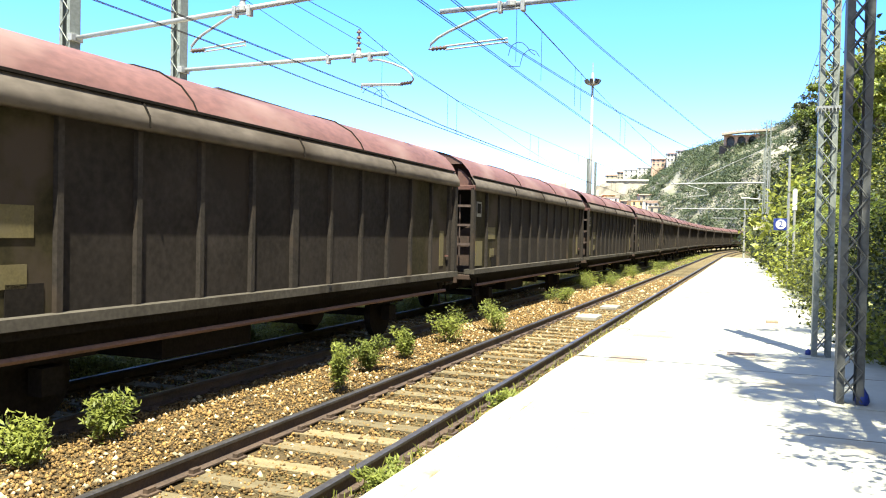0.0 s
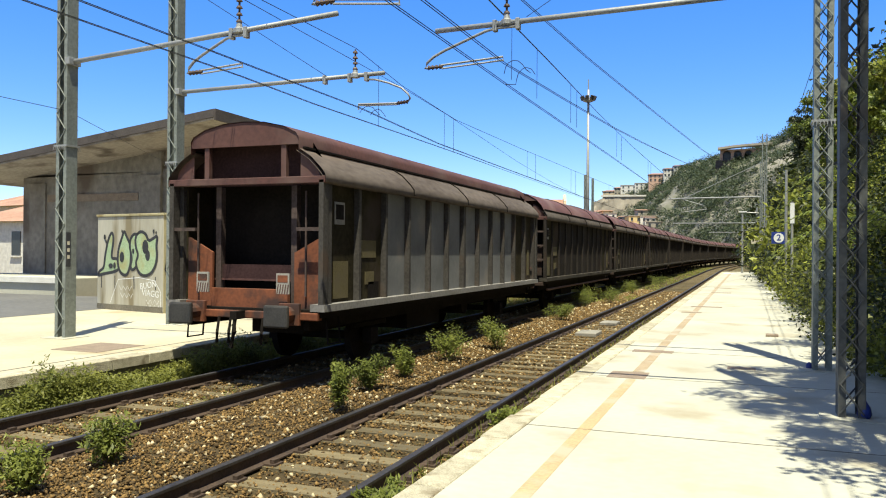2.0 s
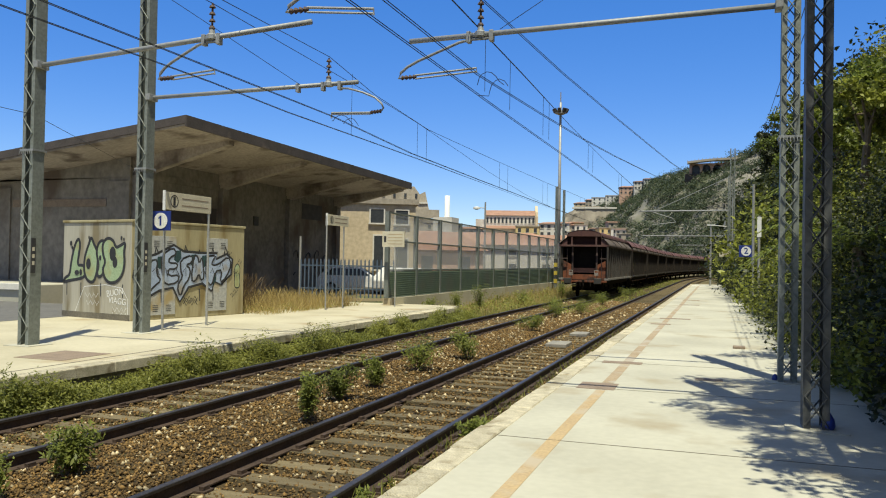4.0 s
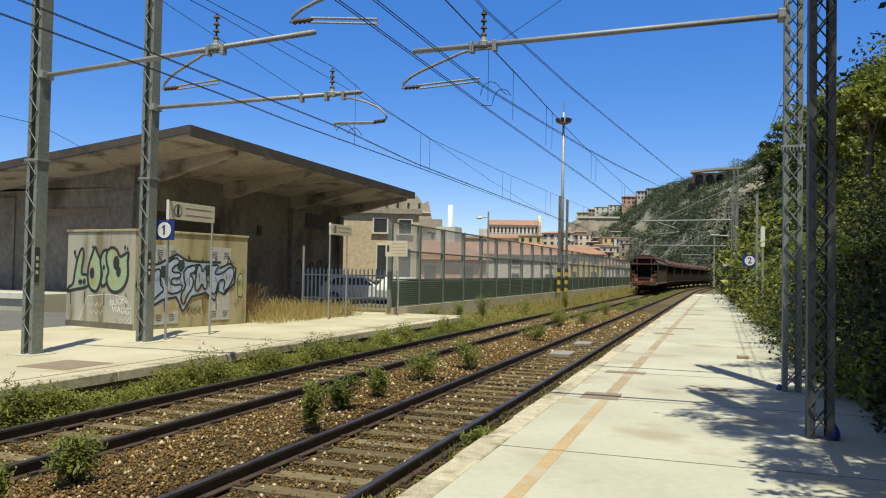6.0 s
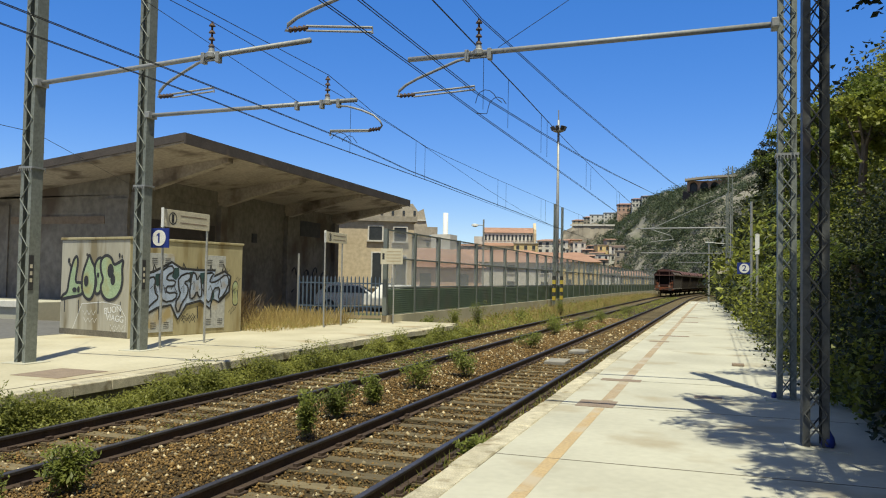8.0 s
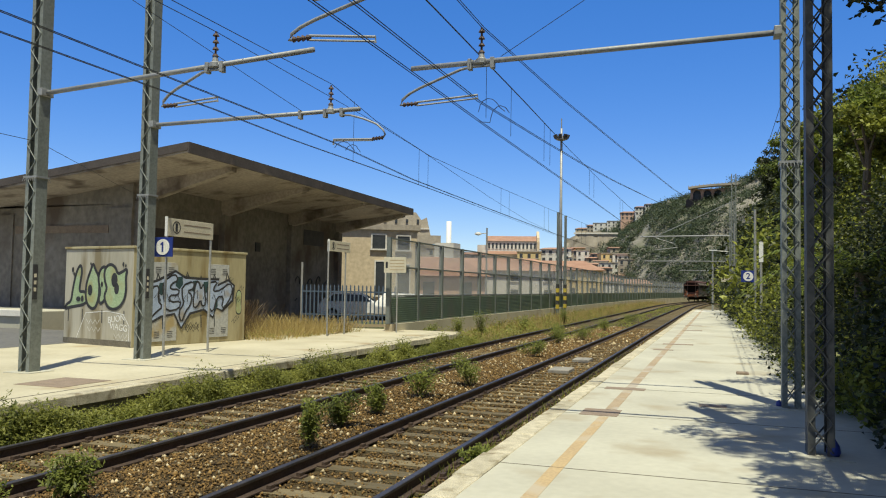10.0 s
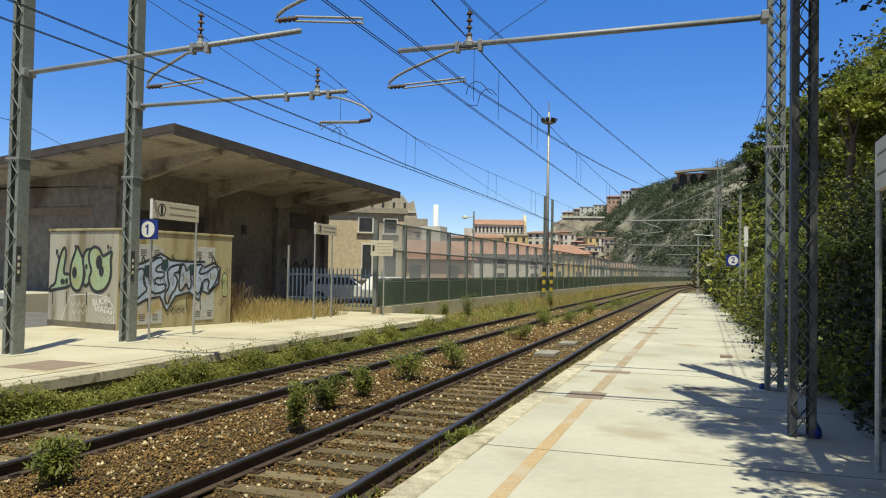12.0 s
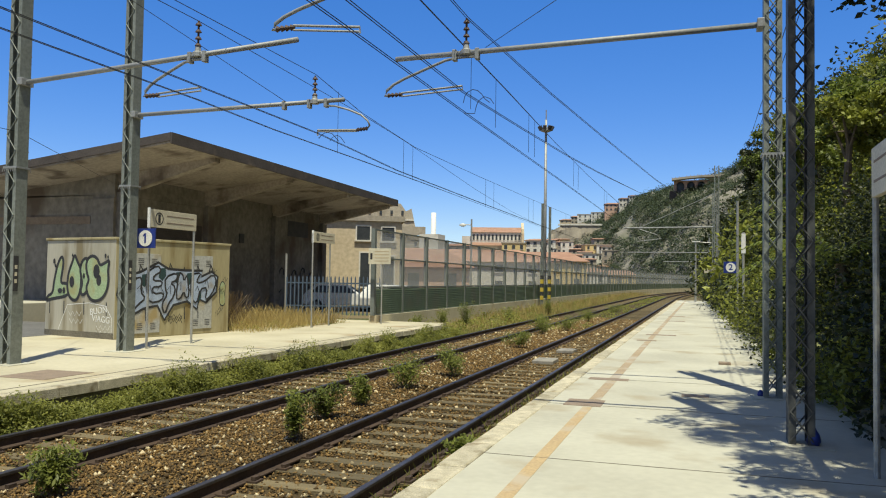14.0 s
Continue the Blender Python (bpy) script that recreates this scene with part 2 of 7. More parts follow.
def part(name, geo, material, parent=None, label="", bevel=0.0, smooth=False):
    ob = new(name, mesh_of(name, geo, material, smooth))
    ob.parent = parent
    if bevel:
        b = ob.modifiers.new("bevel", "BEVEL")
        b.width, b.segments, b.limit_method = bevel, 2, "ANGLE"
    if label:
        ob["label"] = label
    return ob


def thing(name, label, category, m=None, group="", kind=""):
    ob = tagged(new(name), label, category, group, kind)
    if m:
        ob.matrix_basis = m
    return ob


def fix_normals(me):
    bm = bmesh.new()
    bm.from_mesh(me)
    bmesh.ops.recalc_face_normals(bm, faces=bm.faces)
    bm.to_mesh(me)
    bm.free()


def quads_mesh(name, verts, n_quads, material):
    """A mesh of separate quads from an array of 4 * n corner points."""
    me = bpy.data.meshes.new(name)
    me.vertices.add(4 * n_quads)
    me.vertices.foreach_set("co", np.asarray(verts, dtype=np.float32).ravel())
    me.loops.add(4 * n_quads)
    me.loops.foreach_set("vertex_index", np.arange(4 * n_quads, dtype=np.int32))
    me.polygons.add(n_quads)
    me.polygons.foreach_set("loop_start", np.arange(0, 4 * n_quads, 4, dtype=np.int32))
    me.polygons.foreach_set("loop_total", np.full(n_quads, 4, dtype=np.int32))
    me.materials.append(material)
    me.update()
    return me


def leaf_quads(rng, centres, size, droop=0.3, narrow=0.5, flat=0.0):
    """One bent leaf at each centre, in any direction."""
    n = len(centres)
    d = rng.normal(size=(n, 3))
    d[:, 2] = d[:, 2] * 0.7 - droop * 0.5
    d /= np.linalg.norm(d, axis=1)[:, None]
    w = np.cross(d, rng.normal(size=(n, 3)) * (1 - flat) + np.array([0, 0, 1.6]) * flat)
    w /= np.linalg.norm(w, axis=1)[:, None] + 1e-9
    s = (size * rng.uniform(0.6, 1.4, n))[:, None]
    up = np.cross(d, w)
    out = np.empty((n, 4, 3))
    out[:, 0] = centres - d * s * 0.5
    out[:, 1] = centres + w * s * narrow * 0.5 + up * s * 0.1
    out[:, 2] = centres + d * s * 0.5 - up * s * 0.1
    out[:, 3] = centres - w * s * narrow * 0.5 + up * s * 0.1
    return out.reshape(-1, 3)


def clump_points(rng, n, centre, radii, hollow=0.45):
    p = rng.normal(size=(n, 3))
    p /= np.linalg.norm(p, axis=1)[:, None]
    r = (hollow + (1 - hollow) * rng.random(n)) ** 0.8
    return np.asarray(centre) + p * r[:, None] * np.asarray(radii)


# ---- the line of the railway: straight, then a curve to the right ----
CURVE_AT, CURVE_R = 100.0, 680.0


def on_line(s, d, z=0.0):
    """The place and heading at s metres along and d metres across the line."""
    if s <= CURVE_AT:
        return pose(d, s, z)
    a = (s - CURVE_AT) / CURVE_R
    return pose(CURVE_R - (CURVE_R - d) * math.cos(a), CURVE_AT + (CURVE_R - d) * math.sin(a), z, 0, 0, -math.degrees(a))


RAIL_Z = -0.325
NEAR, FAR = -3.87, -7.48
STATIONS = [-30, 0, 20, 40, 60, 80, 100] + list(range(108, 300, 8))


def strip(name, d0, d1, z0, z1, material, s0=-30, s1=292, steps=1, label="", category="", rough=0.0):
    """A long flat strip beside the line."""
    st = [s for s in STATIONS if s0 < s < s1]
    st = [s0] + st + [s1]
    g = Geo()
    k = steps + 1
    for s in st:
        for j in range(k):
            f = j / steps
            g.v.append(tuple(on_line(s, d0 + (d1 - d0) * f, z0 + (z1 - z0) * f).translation))
    for i in range(len(st) - 1):
        for j in range(steps):
            a = i * k + j
            g.f.append((a, a + 1, a + 1 + k, a + k))
    ob = part(name, g, material)
    return tagged(ob, label, category, kind="structure")


# ---- ground and platforms ----
def ground():
    """One sheet to the horizon, low under the line."""
    g = Geo()
    xs = [-3000, -600, -120, -40, -24, -19.5, -11.9, -11.7, -8.9, 1.3, 2.2, 40, 600, 3000]
    zs = [-6, -6, -3, -0.6, -0.12, -0.12, -0.12, -0.44, -0.60, -0.62, -0.4, -0.4, -6, -6]
    ys = [-3000, -400, -60, 0, 40, 80, 120, 160, 200, 300, 700, 3000]
    for y in ys:
        for x, z in zip(xs, zs):
            g.v.append((x, y, z))
    k = len(xs)
    for i in range(len(ys) - 1):
        for j in range(k - 1):
            a = i * k + j
            g.f.append((a, a + 1, a + 1 + k, a + k))
    return tagged(part("ground", g, SOIL), "dry brown soil with patches of weeds", "ground", kind="structure")


ground()
strip("ballast_bed", -8.9, -2.3, -0.52, -0.52, BALLAST, label="brown stone ballast under the tracks", category="ballast", steps=4)


def platform(name, edge, back, s0, s1, side, label):
    """A slab with a stone kerb along its track side."""
    g = Geo()
    lo, hi = min(edge, back), max(edge, back)
    inner = edge + side * 0.27
    a, b = (inner, back) if side > 0 else (back, inner)
    fr = [on_line(s, 0) for s in [s0] + [s for s in STATIONS if s0 < s < s1] + [s1]]
    g.sweep([(a, -0.7), (b, -0.7), (b, 0.0), (a, 0.0)], fr)
    slab = tagged(part(name, g, CONCRETE), label, "platform", kind="structure")
    fix_normals(slab.data)
    k = Geo()
    e0, e1 = (edge + 0.05, inner) if side > 0 else (inner, edge - 0.05)
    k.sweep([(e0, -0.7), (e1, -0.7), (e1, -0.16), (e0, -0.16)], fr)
    w = part("platform_wall", k, KERB_SIDE, slab, "dark masonry under the kerb")
    fix_normals(w.data)
    return slab


plat2 = platform("platform_near", -2.296, 2.4, -30, 78, 1, "sun-bleached pale concrete station platform with worn yellow line")
plat1 = platform("platform_far", -9.08, -19.4, -30, 29.2, -1, "pale concrete station platform with grass growing along its edge")
plat1.data.materials[0] = CONCRETE_OLD


def flat(name, x0, x1, y0, y1, material, parent, z=0.004, h=0.004, label=""):
    return part(name, Geo().box(x0, x1, y0, y1, z - h, z), material, parent, label)


strip("road", -44, -16.9, 0.006, 0.006, ASPHALT, -20, 21.8, label="grey asphalt yard beside the platform", category="road")
# worn yellow safety line, drains and hatches
flat("safety_line", -1.53, -1.40, -8, 10.9, LINE, plat2, 0.003, 0.002, "worn yellow safety line")
flat("safety_line", -1.54, -1.38, 11.6, 13.9, LINE_WORN, plat2, 0.003, 0.002, "faded brownish safety line")
flat("safety_line", -1.54, -1.38, 14.3, 76, LINE_WORN, plat2, 0.003, 0.002, "faded brownish safety line")
for x0, x1, y0, y1 in ((-1.81, -1.30, 10.95, 11.55), (-1.87, -1.20, 13.95, 14.25), (-0.29, 0.10, 12.45, 12.72), (-1.71, -0.78, 26.3, 26.7),
                       (-1.8, -1.25, 23.7, 23.95), (-1.5, -0.7, 36, 36.4), (-1.6, -0.8, 41, 41.4)):
    flat("drain_cover", x0, x1, y0, y1, IRON, plat2, 0.006, 0.006, "rusty iron drain cover")
flat("end_stripe", -2.0, 0.2, 70.5, 72.5, WHITE_PAINT, plat2, 0.004, 0.003, "white painted stripe across the platform end")
flat("drain_cover", -10.9, -9.9, 10.1, 11.2, IRON, plat1, 0.006, 0.006, "rusty iron drain cover")
flat("expansion_joint", -2.03, 2.3, 7.62, 7.635, KERB_SIDE, plat2, 0.003, 0.002)
flat("expansion_joint", -2.03, 2.3, 11.05, 11.065, KERB_SIDE, plat2, 0.003, 0.002)
flat("expansion_joint", -2.03, 2.3, 14.1, 14.115, KERB_SIDE, plat2, 0.003, 0.002)
flat("expansion_joint", -9.62, -9.58, -8, 27, KERB_SIDE, plat1, 0.003, 0.002)


# ---- tracks ----
RAIL = [(-0.07, -0.16), (0.07, -0.16), (0.07, -0.145), (0.012, -0.125), (0.012, -0.045), (0.036, -0.032), (0.036, -0.006),
        (0.028, 0.0), (-0.028, 0.0), (-0.036, -0.006), (-0.036, -0.032), (-0.012, -0.045), (-0.012, -0.125), (-0.07, -0.145)]


def railway_track(axis, label):
    t = thing("railway_track", label, "railway track", kind="structure")
    st = [-30 + 6 * i for i in range(54)]
    for d in (-0.7525, 0.7525):
        r = part("rail", Geo().sweep([(u + axis + d, w + RAIL_Z) for u, w in RAIL], [on_line(s, 0) for s in st]), RAIL_SIDE, t, "dark worn steel rail")
        r.data.materials.append(RAIL_TOP)
        for p in r.data.polygons:
            if p.index % 14 in (6, 7, 8, 9, 5) and p.index < 14 * 53:
                p.material_index = 1
        fix_normals(r.data)
    return t


track2 = railway_track(NEAR, "single railway track of dark steel rails on wooden sleepers")
track1 = railway_track(FAR, "railway track of dark steel rails beside the far platform")


# ---- overhead line ----
def lattice_mast(name, x, y, height, label, width=0.26, depth=0.26, base=0.0, material=None, guard=True):
    material = material or MAST_GREEN
    t = thing(name, label, "catenary mast", pose(x, y, base))
    w = width / 2
    for sx in (-1, 1):
        # a channel section, open towards the other upright
        o, d2 = sx * w, depth / 2
        prof = [(o, -d2), (o - sx * 0.075, -d2), (o - sx * 0.075, -d2 + 0.014), (o - sx * 0.014, -d2 + 0.014),
                (o - sx * 0.014, d2 - 0.014), (o - sx * 0.075, d2 - 0.014), (o - sx * 0.075, d2), (o, d2)]
        u = Geo()
        u.v += [(x, y, z) for z in (0.0, height) for x, y in prof]
        u.f += [(j, (j + 1) % 8, (j + 1) % 8 + 8, j + 8) for j in range(8)] + [tuple(range(8))[::-1], tuple(range(8, 16))]
        fix_normals(part("upright", u, material, t).data)
    bar = [mesh_of("lacing_bar", Geo().tube((-s * (w - 0.02), 0, 0), (s * (w - 0.02), 0, 0.30), 0.0095, 5), material) for s in (1, -1)]
    for face in (-1, 1):
        z, k = 0.05, 0
        while z < height - 0.3:
            for j in ((0, 1) if name == "crossed_mast" else (k % 2,)):
                ob = new("lacing_bar", bar[j])
                ob.parent, ob.matrix_basis = t, pose(0, face * (depth / 2 + 0.008 + 0.012 * j), z)
            z += 0.30
            k += 1
    if guard:
      g = Geo()
      for i in range(-3, 4):
        for yy in (-depth / 2 - 0.04, depth / 2 + 0.04):
            g.tube((i * 0.045, yy, 3.62), (i * 0.05, yy * 1.1, 3.55), 0.009, 5, 0.003)
      g.box(-w - 0.03, w + 0.03, -depth / 2 - 0.03, depth / 2 + 0.03, 3.62, 3.655)
      part("climbing_guard", g, GALV, t, "spiked metal climbing guard")
    part("footing", Geo().box(-0.3, 0.3, -0.3, 0.3, -0.3, 0.012), CONCRETE, t)
    return t


MR1 = lattice_mast("crossed_mast", 1.0, 12.9, 8.6, "grey lattice steel catenary mast on the platform")
MR2 = lattice_mast("crossed_mast", 1.0, 9.32, 8.6, "dark lattice steel catenary mast shaded by trees", material=MAST_SHADED, guard=False)
ML1 = lattice_mast("lattice_mast", -12.16, 11.6, 8.6, "grey lattice steel catenary mast on the far platform")
ML2 = lattice_mast("lattice_mast", -12.07, 14.58, 8.6, "grey lattice steel catenary mast beside the track number sign")
for _m in (ML1, ML2):
    _p = part("mast_plate", Geo().box(0.132, 0.140, -0.125, -0.02, 1.35, 2.0), DARK_STEEL, _m, "dark plate with worn pale marks")
    for _k in range(3):
        part("mark_bar", Geo().box(0.140, 0.143, -0.10, -0.045, 1.5 + 0.13 * _k, 1.57 + 0.13 * _k), CREAM, _p)


def insulator(g, p, q, r=0.05, n=5):
    p, q = Vector(p), Vector(q)
    g.tube(p, q, 0.02, 6)
    for i in range(n):
        c = p.lerp(q, (i + 0.5) / n)
        dz = (q - p).normalized() * 0.02
        g.tube(c - dz, c + dz, r, 8, r * 0.6)


def cantilever(y, x_mast, z_mast, x_tip, z_tip, x_drop, z_top, x_reg, sgn, reg_z, label, rise=0.06):
    """A steel tube arm from a mast with a post insulator and the steady arm of the contact wire."""
    t = thing("cantilever_arm", label, "catenary arm", pose(0, y, 0))
    part("arm_tube", Geo().tube((x_mast, 0, z_mast), (x_tip, 0, z_tip), 0.045, 10), GALV, t, smooth=True)
    g = Geo().box(x_mast - 0.06, x_mast + 0.05, -0.145, 0.145, z_mast - 0.07, z_mast + 0.07)
    part("mast_clamp", g, GALV, t, bevel=0.01)
    za = z_mast + (z_tip - z_mast) * (x_drop - x_mast) / (x_tip - x_mast)
    g = Geo()
    insulator(g, (x_drop, 0, za), (x_drop, 0, z_top), 0.06, 5)
    part("post_insulator", g, INSUL, t, "brown ribbed insulator")
    foot = x_drop + (x_reg[0] - x_drop) * 0.14
    for x in (foot, x_drop - (foot - x_drop)):
        part("clamp", Geo().box(x - 0.035, x + 0.035, -0.06, 0.06, za - 0.13, za + 0.06), GALV, t, bevel=0.008)
    part("insulator_foot", Geo().lathe((x_drop, 0, za + 0.02), [(0.10, -0.05), (0.10, 0.02), (0.06, 0.05), (0.04, 0.16)], 8), GALV, t)
    # bent drop bracket and steady arm
    xs, xe = x_reg
    L, D = xs - x_drop, za - 0.07 - reg_z
    pts = [(x_drop + L * f, 0, za - 0.07 - D * k) for f, k in ((-0.15, 0.0), (0.12, 0.0), (0.26, 0.06), (0.5, 0.27), (0.78, 0.52), (0.92, 0.68), (1.01, 0.85), (1.03, 1.0), (0.97, 1.02))]
    part("drop_bracket", Geo().line(pts, 0.026, 8), GALV, t, smooth=True)
    g = Geo()
    insulator(g, (xs, 0, reg_z), (xs + sgn * 0.28, 0, reg_z + 0.005), 0.045, 4)
    part("rod_insulator", g, INSUL, t)
    part("steady_arm", Geo().line([(xs + sgn * 0.26, 0, reg_z + 0.03), (xe, 0, reg_z + 0.03 + rise), (xe, 0, reg_z + rise - 0.05)], 0.018, 6).tube(
        (xs + sgn * 0.26, 0, reg_z - 0.03), (xe, 0, reg_z + rise - 0.03), 0.015, 6), GALV, t)
    return t


cantilever(11.6, -12.02, 5.24, -6.35, 5.60, -8.27, 6.08, (-9.32, -8.2), 1, 4.83, "galvanised tube arm holding the far contact wire")
cantilever(12.9, 0.84, 5.64, -5.12, 5.53, -3.84, 6.15, (-5.27, -3.9), 1, 4.90, "galvanised tube arm holding the near contact wire")
cantilever(9.3, 0.86, 5.64, -5.12, 5.53, -3.95, 6.15, (-5.42, -4.2), 1, 4.99, "galvanised tube arm on the shaded mast", -0.10)


def pull_off_arm():
    t = thing("cantilever_arm", "galvanised tube arm with a hooked pull-off over the far track", "catenary arm", pose(0, 14.58, 0))
    part("arm_tube", Geo().tube((-12.0, 0, 5.22), (-6.9, 0, 5.29), 0.045, 10), GALV, t, smooth=True)
    part("mast_clamp", Geo().box(-12.0, -11.88, -0.145, 0.145, 5.15, 5.29), GALV, t, bevel=0.01)
    g = Geo()
    insulator(g, (-7.56, 0, 5.26), (-7.56, 0, 5.82), 0.06, 5)
    part("post_insulator", g, INSUL, t, "brown ribbed insulator")
    for x in (-7.68, -7.30, -8.26):
        part("clamp", Geo().box(x - 0.035, x + 0.035, -0.06, 0.06, 5.15, 5.33), GALV, t, bevel=0.008)
    part("insulator_foot", Geo().lathe((-7.56, 0, 5.29), [(0.10, -0.05), (0.10, 0.02), (0.06, 0.05), (0.04, 0.16)], 8), GALV, t)
    part("hook", Geo().line([(-7.35, 0, 5.19), (-7.1, 0, 5.17), (-6.8, 0, 5.08), (-6.52, 0, 4.96), (-6.38, 0, 4.84), (-6.33, 0, 4.74), (-6.38, 0, 4.68)], 0.021, 8), GALV, t, smooth=True)
    g = Geo()
    insulator(g, (-6.38, 0, 4.68), (-6.62, 0, 4.66), 0.045, 4)
    part("rod_insulator", g, INSUL, t)
    part("steady_arm", Geo().line([(-6.6, 0, 4.66), (-7.48, 0, 4.69), (-7.48, 0, 4.58)], 0.021, 6).tube((-6.6, 0, 4.63), (-7.48, 0, 4.66), 0.014, 6), GALV, t)
    return t


pull_off_arm()


def wire(label, pts, r=0.011, sag=0.0):
    g = Geo()
    out = []
    for a, b in zip(pts, pts[1:]):
        a, b = Vector(a), Vector(b)
        n = 10
        for i in range(n):
            f = i / n
            p = a.lerp(b, f)
            p.z -= sag * min(1, (b - a).length / 48) ** 2 * 4 * f * (1 - f)
            out.append(p)
    out.append(Vector(pts[-1]))
    g.line(out, r, 5)
    return tagged(part("overhead_wire", g, WIRE), label, "wire", group="overhead wires")


MASTS = [12.9, 61.0, 109.0, 157.0, 205.0, 253.0]


def run(label, head, d, z, sag, r=0.010):
    """A wire from its first points on along the line, from mast to mast."""
    pts = [Vector(p) for p in head] + [on_line(s, d + (0.12 if i % 2 else -0.12), z).translation for i, s in enumerate(MASTS[1:])]
    return wire(label, pts, r, sag)


def droppers(owner, d, z_top, z_low, s0, s1, step, sag):
    for k in range(int((s1 - s0) / step)):
        s = s0 + (k + 0.5) * step
        f = (s - 12.9) / 48.1 % 1.0
        zt = z_top - sag * 4 * f * (1 - f)
        m = on_line(s, d)
        part("dropper", Geo().tube(m @ Vector((0, 0, z_low)), m @ Vector((0, 0, zt)), 0.005, 4), WIRE, owner)


NEARC, FARC = "dark contact wire over the near track", "dark contact wire over the far track"
NEARM, FARM = "dark messenger wire over the near track", "dark messenger wire over the far track"
# running wires of the near track, in pairs
for k in (0.0, 0.045):
    run(NEARC, [(-4.35 + k, -40, 4.84), (-4.2 + k, 9.36, 4.78), (-4.18 + k, 14.6, 4.75), (-4.10 + k, 24.8, 4.72)], NEAR, 4.66, 0.0, 0.0065)
    # wires that leave for their anchor mast
    wire(NEARC, [(-3.95 + k, -40, 4.9), (-3.9 + k, 12.9, 4.88), (-3.55 + k, 16.4, 4.83), (-3.2 + k, 20, 4.81), (-2.86 + k, 23.3, 4.83), (-2.16, 30.3, 4.97), (0.9, 61, 6.0)], 0.0065)
near_m = run(NEARM, [(-4.0, -40, 6.0), (-3.95, 10.9, 5.79), (-3.94, 16.4, 5.70), (-3.93, 22, 5.56), (-3.92, 28.7, 5.49), (-3.9, 39.7, 5.52)], NEAR, 5.85, 0.0, 0.007)
run(NEARM, [(-4.04, -40, 6.02), (-3.99, 10.9, 5.82), (-3.98, 16.4, 5.73), (-3.95, 22, 5.58), (-3.93, 28.7, 5.50), (-3.9, 39.7, 5.53)], NEAR, 5.86, 0.0, 0.007)
for k in (0.0, 0.04):
    wire(NEARM, [(-3.9 + k, -40, 6.2), (-3.84 + k, 12.9, 6.15), (-3.35 + k, 17.8, 5.98), (-2.83 + k, 23, 5.91), (-1.81 + k, 33.2, 5.82), (0.95, 61, 6.3)], 0.007)
# far track
for k in (0.0, 0.04):
    run(FARC, [(-7.9 + k, -40, 4.9), (-7.6 + k, 7.0, 4.70), (-7.45 + k, 14.5, 4.61), (-7.45 + k, 18.9, 4.45), (-7.45 + k, 25.6, 4.40), (-7.46 + k, 37.8, 4.34)], FAR, 4.36, 0.0, 0.0065)
    wire(FARC, [(-8.4 + k, -40, 4.8), (-8.25 + k, 11.6, 4.70), (-8.43 + k, 14.4, 4.72), (-8.78 + k, 19.7, 4.85), (-9.14 + k, 25.2, 4.97), (-9.81, 35.6, 5.17), (-11.25, 58.5, 5.6)], 0.0065)
far_m = run(FARM, [(-8.0, -40, 6.1), (-7.75, 7.0, 5.92), (-7.56, 14.6, 5.85), (-7.56, 16.9, 5.54), (-7.55, 20.5, 5.31), (-7.54, 27.3, 5.34), (-7.53, 36.8, 5.44)], FAR, 5.8, 0.0, 0.007)
far_a = wire(FARM, [(-8.4, -40, 6.1), (-8.28, 11.6, 6.08), (-8.8, 19.7, 6.12), (-9.07, 23.8, 6.08), (-9.75, 34.4, 5.76), (-10.39, 44.4, 5.60), (-11.2, 58.5, 5.62)], 0.007)


def jumper(y, pts, label):
    """A slack loop that ties two wires together."""
    return tagged(part("jumper_wire", Geo().line([(x, y, z) for x, z in pts], 0.007, 5), WIRE), label, "wire")


jumper(13.6, [(-4.09, 4.86), (-4.06, 4.98), (-4.01, 5.05), (-3.92, 5.09), (-3.83, 5.07), (-3.75, 5.0), (-3.69, 4.91), (-3.6, 4.84)], "thin looped jumper between the near contact wires")
jumper(13.9, [(-4.16, 4.74), (-3.96, 4.72), (-3.94, 4.82), (-3.91, 4.92), (-3.84, 4.99), (-3.77, 5.02), (-3.67, 4.98), (-3.6, 4.88)], "thin looped jumper between the near contact wires")
jumper(15.0, [(-7.68, 4.62), (-7.66, 4.60), (-7.62, 4.66), (-7.54, 4.71), (-7.46, 4.72), (-7.36, 4.69), (-7.3, 4.63), (-7.2, 4.52)], "thin looped jumper under the pull-off arm")
jumper(15.2, [(-7.51, 4.57), (-7.49, 4.60), (-7.45, 4.65), (-7.35, 4.69), (-7.27, 4.66), (-7.23, 4.61), (-7.16, 4.52)], "thin looped jumper under the pull-off arm")
for x in (1.55, 1.72):
    wire("thin feeder wire above the platform", [(x, -40, 6.8), (x, 12.9, 6.8), (x - 0.1, 61, 6.8)], 0.008, 0.25)
wire("thin earth wire between the masts", [(-12.2, -30, 4.6), (-12.16, 11.6, 4.32), (-21.4, 25.6, 5.0)], 0.006, 0.05)
wire("thin pale stay wire", [(-10.9, 9.3, 7.6), (-8.2, 14.58, 5.3)], 0.006)
wire("thin pale stay wire", [(0.9, 12.9, 8.2), (-3.5, 12.9, 5.62)], 0.006)
for s0, zt in ((15.6, 5.72), (19.6, 5.34), (20.3, 5.32), (28.0, 5.35), (29.2, 5.36), (35.6, 5.43), (36.6, 5.44), (46, 5.58), (47.5, 5.6)):
    droppers(far_m, -7.52, zt, 4.38, s0 - 0.5, s0 + 0.5, 1.0, 0.0)
